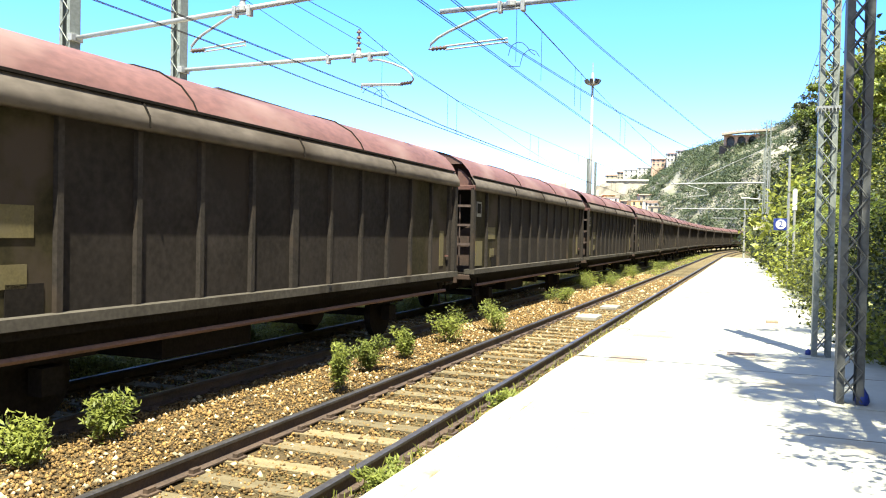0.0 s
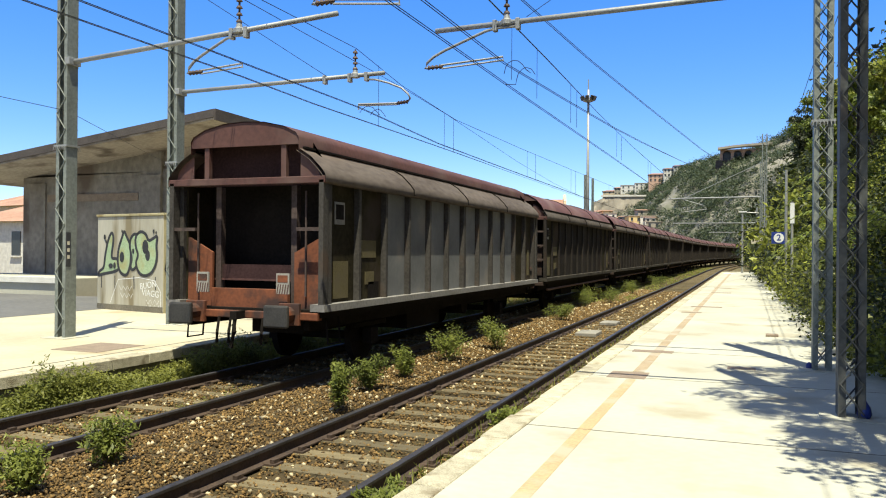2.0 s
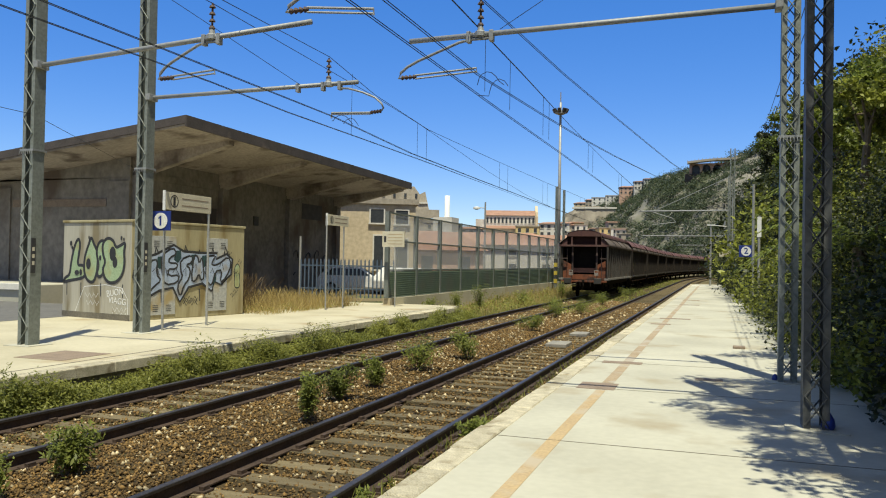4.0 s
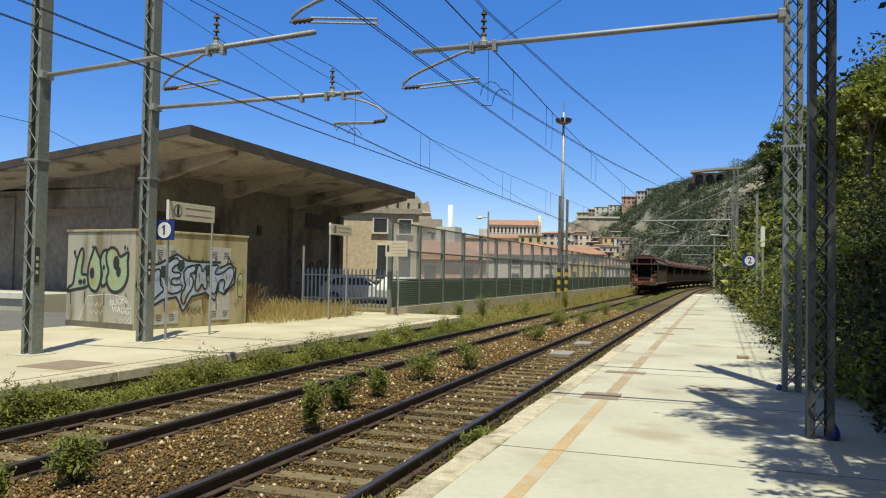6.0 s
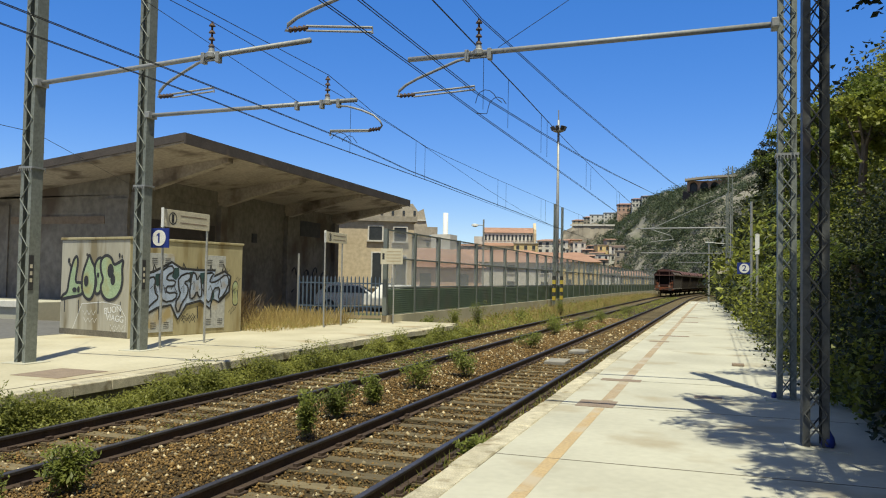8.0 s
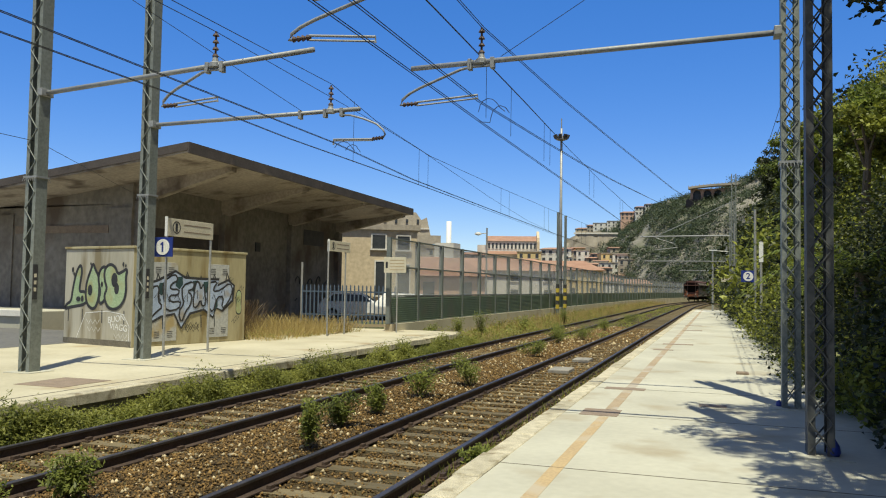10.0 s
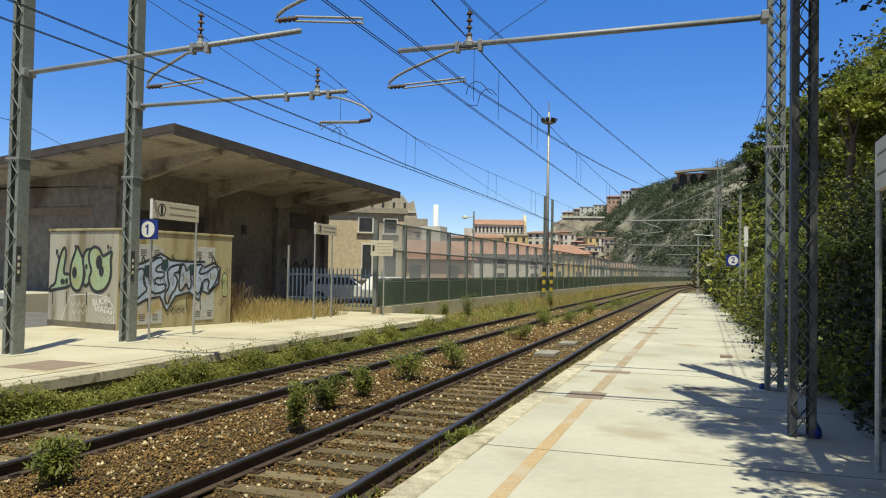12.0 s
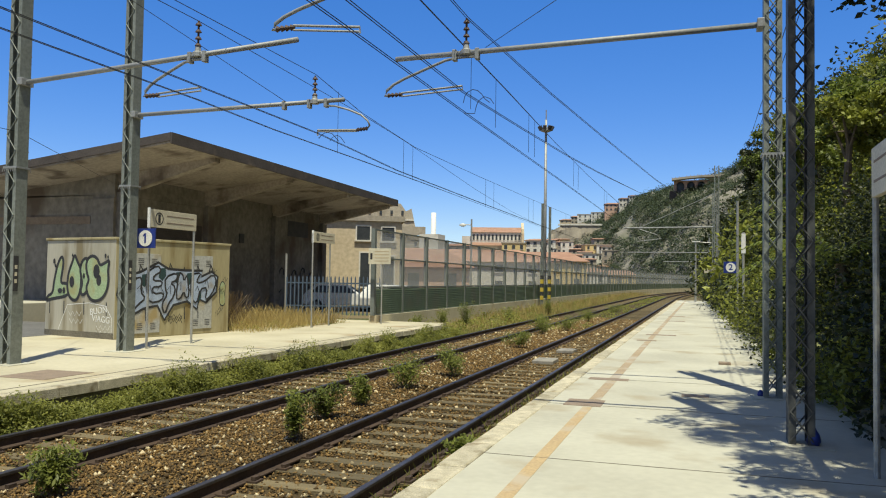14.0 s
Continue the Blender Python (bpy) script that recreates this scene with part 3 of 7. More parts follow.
for s0, zt in ((13.6, 5.74), (15.4, 5.71), (18.6, 5.65), (19.3, 5.63), (25.6, 5.52), (26.6, 5.5), (34.0, 5.5), (35.0, 5.5), (44, 5.6)):
    droppers(near_m, -3.95, zt, 4.74, s0 - 0.5, s0 + 0.5, 1.0, 0.0)


# ---- the goods shed ----
def goods_shed():
    t = thing("goods_shed", "old grey rendered goods shed with a wide concrete canopy", "building")
    x0, x1, y0, y1 = -28.8, -21.55, 25.2, 43.0
    g = Geo()
    g.box(x0, x1, y0, y0 + 0.35, -0.3, 4.75)
    wall = part("wall", g, RENDER_GREY, t, "stained grey rendered wall")
    part("wall", Geo().box(x1 - 0.35, x1, y0 + 0.35, y1, -0.3, 5.58), RENDER_GREY, t)
    part("wall", Geo().box(x0, x0 + 0.35, y0 + 0.35, y1, -0.3, 5.0), RENDER_GREY, t)
    part("wall", Geo().box(x0, x1, y1, y1 + 0.35, -0.3, 5.3), RENDER_GREY, t)
    # roof slab rising towards the tracks
    def zr(x):
        return 6.42 + (x + 17.0) * 0.124
    r = Geo()
    xa, xb, ya, yb = -30.5, -17.0, 22.5, 43.4
    r.add([(xa, ya, zr(xa)), (xb, ya, zr(xb)), (xb, yb, zr(xb) - 0.22), (xa, yb, zr(xa) - 0.22),
           (xa, ya, zr(xa) - 0.28), (xb, ya, zr(xb) - 0.28), (xb, yb, zr(xb) - 0.5), (xa, yb, zr(xa) - 0.5)],
          [(0, 1, 2, 3), (7, 6, 5, 4), (0, 4, 5, 1), (1, 5, 6, 2), (2, 6, 7, 3), (3, 7, 4, 0)])
    roof = part("roof", r, SOFFIT, t, "sloping concrete roof slab with dark edge")
    f = Geo()
    f.add([(xb, ya - 0.05, zr(xb) + 0.06), (xb + 0.06, ya - 0.05, zr(xb) + 0.06), (xb + 0.06, yb, zr(xb) - 0.16), (xb, yb, zr(xb) - 0.16),
           (xb, ya - 0.05, zr(xb) - 0.32), (xb + 0.06, ya - 0.05, zr(xb) - 0.32), (xb + 0.06, yb, zr(xb) - 0.54), (xb, yb, zr(xb) - 0.54)],
          [(0, 1, 2, 3), (7, 6, 5, 4), (0, 4, 5, 1), (1, 5, 6, 2), (2, 6, 7, 3), (3, 7, 4, 0)])
    part("fascia", f, FASCIA, roof, "dark weathered fascia")
    f = Geo()
    f.add([(xa, ya - 0.06, zr(xa) + 0.06), (xb, ya - 0.06, zr(xb) + 0.06), (xb, ya, zr(xb) + 0.06), (xa, ya, zr(xa) + 0.06),
           (xa, ya - 0.06, zr(xa) - 0.22), (xb, ya - 0.06, zr(xb) - 0.22), (xb, ya, zr(xb) - 0.22), (xa, ya, zr(xa) - 0.22)],
          [(0, 3, 2, 1), (4, 5, 6, 7), (0, 1, 5, 4), (1, 2, 6, 5), (2, 3, 7, 6), (3, 0, 4, 7)])
    part("fascia", f, FASCIA, roof)
    g = Geo()
    g.add([(x0, y0, 4.75), (x1, y0, 4.75), (x1, y0, zr(x1) - 0.3), (x0, y0, zr(x0) - 0.3), (x0, y0 + 0.35, 4.75), (x1, y0 + 0.35, 4.75), (x1, y0 + 0.35, zr(x1) - 0.3), (x0, y0 + 0.35, zr(x0) - 0.3)],
          [(0, 1, 2, 3), (5, 4, 7, 6), (1, 5, 6, 2), (4, 0, 3, 7), (3, 2, 6, 7)])
    part("gable", g, RENDER_GREY, t)
    # tapered brackets and pilasters
    for y in (25.55, 31.2, 37.2, 42.7):
        b = Geo()
        zt = zr(-17.2) - 0.30 - (y - ya) * 0.0105
        b.add([(x1, y - 0.18, 4.75), (x1, y + 0.18, 4.75), (x1, y + 0.18, zr(x1) - 0.3), (x1, y - 0.18, zr(x1) - 0.3),
               (-17.25, y - 0.18, zt - 0.16), (-17.25, y + 0.18, zt - 0.16), (-17.25, y + 0.18, zt + 0.02), (-17.25, y - 0.18, zt + 0.02)],
              [(0, 4, 5, 1), (1, 5, 6, 2), (2, 6, 7, 3), (3, 7, 4, 0), (4, 7, 6, 5), (0, 1, 2, 3)])
        part("bracket", b, SOFFIT, t, "tapered concrete bracket")
        part("pilaster", Geo().box(x1, x1 + 0.25, y - 0.25, y + 0.25, -0.3, 4.85), RENDER_GREY, t)
    # corner column, tie beam, damp patches and sprayed lines on the walls
    part("column", Geo().box(x1 - 1.05, x1 + 0.02, y0 - 0.07, y0, -0.3, 4.6), RENDER_GREY, t, "grey rendered corner column")
    part("column", Geo().box(x0 + 0.4, x0 + 1.3, y0 - 0.07, y0, -0.3, 4.4), RENDER_GREY, t)
    part("lintel", Geo().box(x0 + 1.4, x1 - 1.1, y0 - 0.045, y0, 3.62, 3.92), IRON, t, "rust-brown stained lintel")
    part("tie_beam", Geo().box(x1 - 0.02, x1 + 0.05, y0 + 0.8, y1, 4.75, 5.0), RENDER_GREY, t)
    # dark sheet: a doorway made wider to paint canopy shade on this wall
    part("dark_door", Geo().box(x1, x1 + 0.05, 26.0, 30.8, -0.1, 3.9), FASCIA, t, "tall dark doorway, widened to paint the canopy shade on the wall")
    part("wall_vent", Geo().box(x1, x1 + 0.06, 33.9, 34.3, 3.3, 3.75), DARK_STEEL, t)
    part("wall_slot", Geo().box(x1 - 4.6, x1 - 4.3, y0 - 0.03, y0, 0.2, 2.7), DARK_STEEL, t, "narrow dark slot in the wall")
    for yc, zc, r, w in ((38.0, 1.5, 0.55, 1.2), (39.4, 1.6, 0.5, 0.9), (40.4, 1.7, 0.45, 1.1), (41.4, 1.5, 0.5, 0.9)):
        pts = [(x1 + 0.028, yc + r * 0.62 * math.cos(k * 0.62), zc + r * w * math.sin(k * 0.62 + 0.4)) for k in range(9)]
        part("sprayed_line", Geo().line(pts, 0.035, 4), BLACKP, t, "black sprayed outline")
    part("dock_edge", Geo().box(x0 - 14, x1 - 1.2, 21.7, 21.8, 0.42, 0.66), WHITE_PAINT, t, "whitewashed dock edge", bevel=0.02)
    part("window", Geo().box(x1, x1 + 0.03, 38.7, 41.0, 3.9, 4.77), DARK_STEEL, t, "dark shuttered window")
    part("loading_dock", Geo().box(x0 - 14, x1 - 1.2, 21.8, y0, -0.3, 0.62), CONCRETE, t, "pale concrete loading dock", bevel=0.03)
    return t


goods_shed()


def equipment_box():
    t = thing("equipment_cabin", "small rendered equipment cabin covered in graffiti", "cabin", pose(-14.39, 16.94, 0, 0, 0, -11.5))
    body = part("body", Geo().box(-2.85, 0, 0, 4.05, 0, 2.58), BOXMAT, t, bevel=0.02)
    body.data.materials.append(BOXSIDE)
    for p in body.data.polygons:
        p.material_index = int(p.normal.x > 0.5)
    part("top_slab", Geo().box(-2.88, 0.03, -0.03, 4.08, 2.58, 2.65), BOXSIDE, t, bevel=0.015)
    part("damp_base", Geo().box(-2.854, -0.02, -0.004, 0.0, 0.0, 0.16), KERB_SIDE, t, "dark strip along the foot")
    return t


CABIN = equipment_box()


# ---- noise barrier fence ----
GLASSY = bpy.data.materials.new("clear_panel")
GLASSY.use_nodes = True
_b = GLASSY.node_tree.nodes["Principled BSDF"]
_b.inputs["Base Color"].default_value = (0.72, 0.74, 0.76, 1)
_b.inputs["Roughness"].default_value, _b.inputs["Alpha"].default_value = 0.25, 0.29
FENCE_GREEN = mat("louvre_green", (0.08, 0.115, 0.07), (0.13, 0.17, 0.105), 0.6, 0.6, stain=(0.13, 0.135, 0.09), stain_size=1.5)
FENCE_POST = mat("fence_post", (0.13, 0.15, 0.14), (0.20, 0.22, 0.21), 0.4, 0.6, 0.2)


def noise_barrier():
    t = thing("noise_barrier", "tall noise barrier of clear panels over green louvres on a low wall", "fence", kind="structure")
    d = -11.8
    st = [27.8 + 3.0 * i for i in range(70)]
    part("base_wall", Geo().sweep([(d - 0.15, -0.7), (d + 0.15, -0.7), (d + 0.15, 0.27), (d - 0.15, 0.27)], [on_line(s, 0) for s in st]), CONCRETE_OLD, t, "low concrete wall")
    for i, (a, b) in enumerate(zip(st, st[1:])):
        A, B = on_line(a, d), on_line(b, d)
        post = Geo().box(-0.08, 0.08, -0.08, 0.08, 0.27, 3.56, A)
        part("post", post, FENCE_POST, t)
        p = part("panel", Geo().box(-0.01, 0.01, 0.08, 2.92, 1.36, 2.42, A).box(-0.01, 0.01, 0.08, 2.92, 2.48, 3.5, A), GLASSY, t)
        p.visible_shadow = False
        part("rail", Geo().box(-0.04, 0.04, 0.08, 2.92, 2.42, 2.48, A).box(-0.04, 0.04, 0.08, 2.92, 3.5, 3.55, A).box(-0.04, 0.04, 0.08, 2.92, 1.30, 1.36, A), FENCE_POST, t)
        g = Geo()
        for k in range(12):
            z = 0.30 + k * 0.083
            g.add([A @ Vector((x, y, zz)) for y in (0.08, 2.92) for x, zz in ((0.05, z), (0.02, z + 0.080), (0.0, z + 0.076), (0.03, z - 0.004))],
                  [(0, 1, 5, 4), (1, 2, 6, 5), (2, 3, 7, 6), (3, 0, 4, 7)])
        part("louvre_panel", g, FENCE_GREEN, t)
    return t


noise_barrier()


# ---- the goods train ----
PITCH, BODY, HALF = 14.2, 13.1, 1.44
SIDE0, SIDE1 = 1.19, 3.10


def wagon(last, panel, label):
    """A two-axle sliding-wall goods wagon; origin at its rear end on the rail top, running along +y."""
    t = thing("freight_wagon", label, "railway wagon", group="train of freight wagons")
    # wall arch section: the curved upper wall overhangs the recessed panels
    sec = [(HALF + 0.04, SIDE1 - 0.03), (HALF + 0.03, 3.19), (1.39, 3.29), (1.22, 3.46), (1.0, 3.60)]
    if not last:
        sec = [(HALF + 0.04, SIDE1 - 0.03), (HALF + 0.03, 3.19), (1.40, 3.31), (1.34, 3.37)]
    inn = HALF - 0.135
    rib, sill, red = (WAG_RIB, WAG_SILL, WAG_END) if last else (WAG_RIB_DARK, WAG_SILL_DARK, WAG_END_BROWN)
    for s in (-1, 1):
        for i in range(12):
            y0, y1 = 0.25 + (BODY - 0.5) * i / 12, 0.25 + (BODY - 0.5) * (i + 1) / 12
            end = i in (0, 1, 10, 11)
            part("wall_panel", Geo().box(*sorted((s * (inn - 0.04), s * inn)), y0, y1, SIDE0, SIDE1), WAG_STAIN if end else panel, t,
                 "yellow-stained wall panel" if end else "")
        g = Geo()
        n = len(sec)
        ys = [0.0, BODY * 0.25, BODY * 0.5, BODY * 0.75, BODY]
        for k, y in enumerate(ys):
            g.v += [(s * u, y, w) for u, w in sec] + [(s * (u - 0.05), y, w - 0.03) for u, w in sec]
        for k in range(len(ys) - 1):
            o = k * 2 * n
            for j in range(n - 1):
                g.f += [(o + j, o + j + 1, o + j + 1 + 2 * n, o + j + 2 * n), (o + n + j, o + n + j + 2 * n, o + n + j + 1 + 2 * n, o + n + j + 1)]
            g.f.append((o, o + 2 * n, o + 3 * n, o + n))
        part("upper_wall", g, WAG_UPPER if last else WAG_BAND, t, "dusty grey-brown curved upper wall", smooth=True)
        for y in (BODY * 0.5, BODY * 0.26, BODY * 0.74):
            seam = [(s * (u + 0.008), w + 0.006) for u, w in sec]
            part("seam", Geo().line([(u, y, w) for u, w in seam], 0.014, 4), WAG_DARK, t)
        for i in range(13):
            y = 0.25 + (BODY - 0.5) * i / 12
            w = 0.075 if i not in (0, 6, 12) else 0.15
            part("rib", Geo().box(*sorted((s * (inn - 0.01), s * (inn + (0.105 if last else 0.06)))), y - w / 2, y + w / 2, SIDE0, SIDE1), rib, t)
        part("bottom_rail", Geo().box(*sorted((s * (HALF - 0.22), s * (HALF + 0.03))), 0.0, BODY, SIDE0 - 0.11, SIDE0), sill, t, "pale grey sill" if last else "dark dusty sill")
        for y in (0.0, BODY - 0.15):
            part("corner_post", Geo().box(*sorted((s * (HALF - 0.08), s * HALF)), y, y + 0.15, SIDE0, SIDE1), rib, t)
        part("solebar", Geo().box(*sorted((s * 1.05, s * 1.15)), 0.1, BODY - 0.1, 0.78, 1.0), WAG_DARK, t)
        if not last:
            part("lower_tube", Geo().tube((s * 1.36, 0.5, 0.80), (s * 1.36, BODY - 0.5, 0.80), 0.035, 6), WAG_RUST, t, "rusty brake pipe")
        # data panels and marks
        for y, z, ly, lz, m in ((0.75, 2.62, 0.34, 0.36, WAG_SILL), (1.78, 2.05, 0.62, 0.30, WAG_YELLOW), (1.85, 1.55, 0.34, 0.22, WAG_YELLOW),
                                (0.8, 1.55, 0.5, 0.6, WAG_YELLOW), (2.0, 1.32, 0.42, 0.32, WAG_DARK), (BODY - 0.62, 1.7, 0.22, 0.75, WAG_YELLOW)):
            p = part("data_panel", Geo().box(*sorted((s * inn, s * (inn + 0.012))), y - ly / 2, y + ly / 2, z - lz / 2, z + lz / 2), m, t, "faded data panel")
            if m is WAG_SILL:
                part("panel_face", Geo().box(*sorted((s * (inn + 0.012), s * (inn + 0.016))), y - 0.13, y + 0.13, z - 0.1, z + 0.14), WAG_DARK, p)
    # red roof
    top = [(-1.01, 3.56), (-1.01, 3.76), (-0.96, 3.84), (-0.74, 3.95), (-0.38, 4.03), (0, 4.05), (0.38, 4.03), (0.74, 3.95), (0.96, 3.84), (1.01, 3.76), (1.01, 3.56)]
    if not last:
        top = [(-1.37, 3.36), (-1.30, 3.50), (-1.12, 3.70), (-0.80, 3.88), (-0.40, 3.99), (0, 4.02), (0.40, 3.99), (0.80, 3.88), (1.12, 3.70), (1.30, 3.50), (1.37, 3.36)]
    g = Geo()
    n = len(top)
    for y in (-0.02, BODY + 0.02):
        g.v += [(u, y, w) for u, w in top]
    g.f += [(j, j + n, j + 1 + n, j + 1) for j in range(n - 1)]
    part("roof", g, WAG_RED if last else WAG_ROOF, t, "faded oxide-red roof", smooth=True)
    if not last:
        for y in (BODY * 0.33, BODY * 0.66):
            part("roof_seam", Geo().line([(u * 1.004, y, v + 0.008) for u, v in top], 0.012, 4), WAG_DARK, t)
    for s in (-1, 1):
        x, z = (1.03, 3.60) if last else (1.37, 3.36)
        part("roof_rail", Geo().box(*sorted((s * (x - 0.03), s * (x + 0.03))), 0.1, BODY - 0.1, z, z + 0.03), WAG_DARK, t)
    # ends
    for e, y in ((-1, 0.0), (1, BODY)):
        def yy(a, b):
            return sorted((y - e * a, y - e * b))
        g = Geo()
        outer = [(-u, w) for u, w in sec] + list(top) + [(u, w) for u, w in sec[::-1]]
        g.v += [(u * 0.985, y - e * 0.42, w - 0.01) for u, w in outer]
        g.f.append(tuple(range(len(outer))))
        part("end_arch", g, WAG_PURPLE, t, "dark red end arch with the roof shade painted in")
        g = Geo()
        cap = [p for p in top if p[1] > 3.68]
        k = len(cap)
        for yv in yy(0.0, 0.05):
            g.v += [(u, yv, w - 0.012) for u, w in cap] + [(u, yv, 3.66) for u, w in cap]
        for j in range(k - 1):
            g.f += [(j, j + 1, k + j + 1, k + j), (2 * k + j, 3 * k + j, 3 * k + j + 1, 2 * k + j + 1), (k + j, k + j + 1, 3 * k + j + 1, 3 * k + j)]
        part("end_cap", g, WAG_RED, t, "faded red roof end panel")
        for s in (-1, 1):
            q = [(s * 1.0, 3.1), (s * 1.36, 3.1), (s * 1.30, 3.32), (s * 1.12, 3.5), (s * 1.0, 3.56)]
            g = Geo().add([(u, y - e * 0.06, w) for u, w in q], [tuple(range(5))])
            part("end_gusset", g, WAG_RED, t)
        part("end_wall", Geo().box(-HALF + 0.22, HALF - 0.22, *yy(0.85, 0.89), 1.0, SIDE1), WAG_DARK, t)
        part("end_beam", Geo().box(-HALF - 0.02, HALF + 0.02, *yy(0.0, 0.12), SIDE1 - 0.05, SIDE1 + 0.06), WAG_RED, t, "faded red cross beam", bevel=0.01)
        for u in (-0.72, 0.72):
            part("end_post", Geo().box(u - 0.05, u + 0.05, *yy(0.34, 0.46), 1.0, SIDE1 - 0.05), WAG_POST, t)
            part("upper_post", Geo().box(u - 0.045, u + 0.045, *yy(0.02, 0.10), SIDE1 + 0.06, SIDE1 + 0.62), WAG_RED, t)
        for s in (-1, 1):
            g = Geo()
            for yv in yy(0.26, 0.31):
                g.v += [(s * 0.78, yv, 1.06), (s * 1.34, yv, 1.06), (s * 1.34, yv, 2.22), (s * 1.24, yv, 2.22), (s * 0.78, yv, 1.98)]
            g.f += [(0, 1, 2, 3, 4), (9, 8, 7, 6, 5)] + [(j, (j + 1) % 5, (j + 1) % 5 + 5, j + 5) for j in range(5)]
            part("end_panel", g, red, t, "orange-red end panel" if last else "dark red-brown end panel")
            part("grab_rod", Geo().tube((s * 1.02, y - e * 0.20, 1.3), (s * 1.02, y - e * 0.20, 2.95), 0.018, 5), WAG_POST, t)
            rungs = (2.32,) if last else (1.75, 2.2, 2.65)
            for z in rungs:
                part("rung", Geo().box(*sorted((s * 0.95, s * 1.36)), *yy(0.02, 0.07), z, z + 0.055), WAG_POST, t)
            g = Geo().lathe((s * 0.875, y, 1.03), [(0.12, -0.36), (0.12, 0.0)] if e < 0 else [(0.12, 0.0), (0.12, 0.36)], 12, "Y")
            bf = part("buffer", g, red, t)
            g = Geo().box(s * 0.875 - 0.215, s * 0.875 + 0.215, *sorted((y + e * 0.36, y + e * 0.43)), 0.85, 1.19)
            part("buffer_head", g, WAG_BUFFER, bf, "dark greasy buffer head", bevel=0.03)
            part("buffer_collar", Geo().box(s * 0.875 - 0.18, s * 0.875 + 0.18, *sorted((y - e * 0.02, y + e * 0.05)), 0.86, 1.2), red, bf, bevel=0.01)
            part("step", Geo().line([(s * 1.3, y - e * 0.35, 1.0), (s * 1.34, y - e * 0.35, 0.55), (s * 1.34, y - e * 0.75, 0.55), (s * 1.3, y - e * 0.75, 1.0)], 0.018, 5), WAG_DARK, t)
            if last and e < 0:
                lamp = part("tail_plate", Geo().box(s * 0.75 - 0.115, s * 0.75 + 0.115, -0.03, 0.0, 1.34, 1.66), WAG_PLATE, t, "striped tail plate")
                part("plate_top", Geo().box(s * 0.75 - 0.09, s * 0.75 + 0.09, -0.034, -0.03, 1.52, 1.63), WAG_END, lamp)
                for k in range(5):
                    x0 = s * 0.75 - 0.11 + k * 0.045
                    part("stripe", Geo().add([(x0, -0.034, 1.33), (x0 + 0.02, -0.034, 1.33), (x0 + 0.045, -0.034, 1.49), (x0 + 0.025, -0.034, 1.49)], [(0, 1, 2, 3)]), WAG_RED, lamp)
        part("headstock", Geo().box(-1.36, 1.36, *yy(-0.02, 0.14), 0.94, 1.06), red, t, "rust-red headstock beam" if last else "dark red-brown headstock beam", bevel=0.015)
        part("lower_beam", Geo().box(-0.72, 0.72, *yy(0.16, 0.24), 1.08, 1.40), red, t, "orange-red lower end beam" if last else "dark red-brown lower end beam", bevel=0.008)
        part("deck_panel", Geo().box(-0.68, 0.68, *yy(0.38, 0.44), 1.55, 1.78), WAG_PURPLE, t)
        part("cross_sill", Geo().box(-1.38, 1.38, *yy(0.36, 0.40), 1.52, 1.55), WAG_RED, t)
        part("coupling", Geo().box(-0.06, 0.06, *yy(-0.25, 0.1), 0.94, 1.06).line(
            [(0, y + e * 0.2, 0.95), (0.04, y + e * 0.28, 0.75), (-0.03, y + e * 0.26, 0.5)], 0.035, 6), WAG_DARK, t)
        for u in (-0.42, 0.40, -0.2):
            part("brake_hose", Geo().line([(u, y + e * 0.03, 0.95), (u + 0.03, y + e * 0.12, 0.72), (u - 0.02, y + e * 0.06, 0.55)], 0.024, 6), WAG_DARK, t)
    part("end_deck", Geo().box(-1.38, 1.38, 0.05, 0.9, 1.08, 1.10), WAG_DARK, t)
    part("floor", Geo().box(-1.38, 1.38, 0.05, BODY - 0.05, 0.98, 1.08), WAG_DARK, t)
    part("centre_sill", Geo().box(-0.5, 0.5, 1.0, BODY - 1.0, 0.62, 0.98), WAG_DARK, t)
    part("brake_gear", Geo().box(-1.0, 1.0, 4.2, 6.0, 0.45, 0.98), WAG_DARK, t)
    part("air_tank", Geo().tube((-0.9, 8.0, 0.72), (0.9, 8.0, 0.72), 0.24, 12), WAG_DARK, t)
    for y in (2.55, BODY - 2.55):
        w = part("wheelset", Geo().tube((-0.75, y, 0.46), (0.75, y, 0.46), 0.08, 10), WAG_DARK, t)
        for s in (-1, 1):
            part("wheel", Geo().tube((s * 0.70, y, 0.46), (s * 0.82, y, 0.46), 0.46, 20), WAG_DARK, w)
            part("axle_box", Geo().box(*sorted((s * 0.9, s * 1.08)), y - 0.14, y + 0.14, 0.34, 0.62), WAG_DARK, t)
            part("leaf_spring", Geo().box(*sorted((s * 0.95, s * 1.03)), y - 0.6, y + 0.6, 0.66, 0.74), WAG_DARK, t)
    return t


WAG_END_BROWN = mat("wagon_end_brown", (0.028, 0.017, 0.013), (0.06, 0.034, 0.025), 0.5, 0.85, stain=(0.018, 0.013, 0.011), stain_size=0.5, stain_at=0.5)
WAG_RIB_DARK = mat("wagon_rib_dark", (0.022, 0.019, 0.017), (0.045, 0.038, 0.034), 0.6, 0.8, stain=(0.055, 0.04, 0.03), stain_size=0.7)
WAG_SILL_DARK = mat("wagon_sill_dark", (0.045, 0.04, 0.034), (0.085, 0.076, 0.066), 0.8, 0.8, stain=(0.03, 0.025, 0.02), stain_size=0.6)
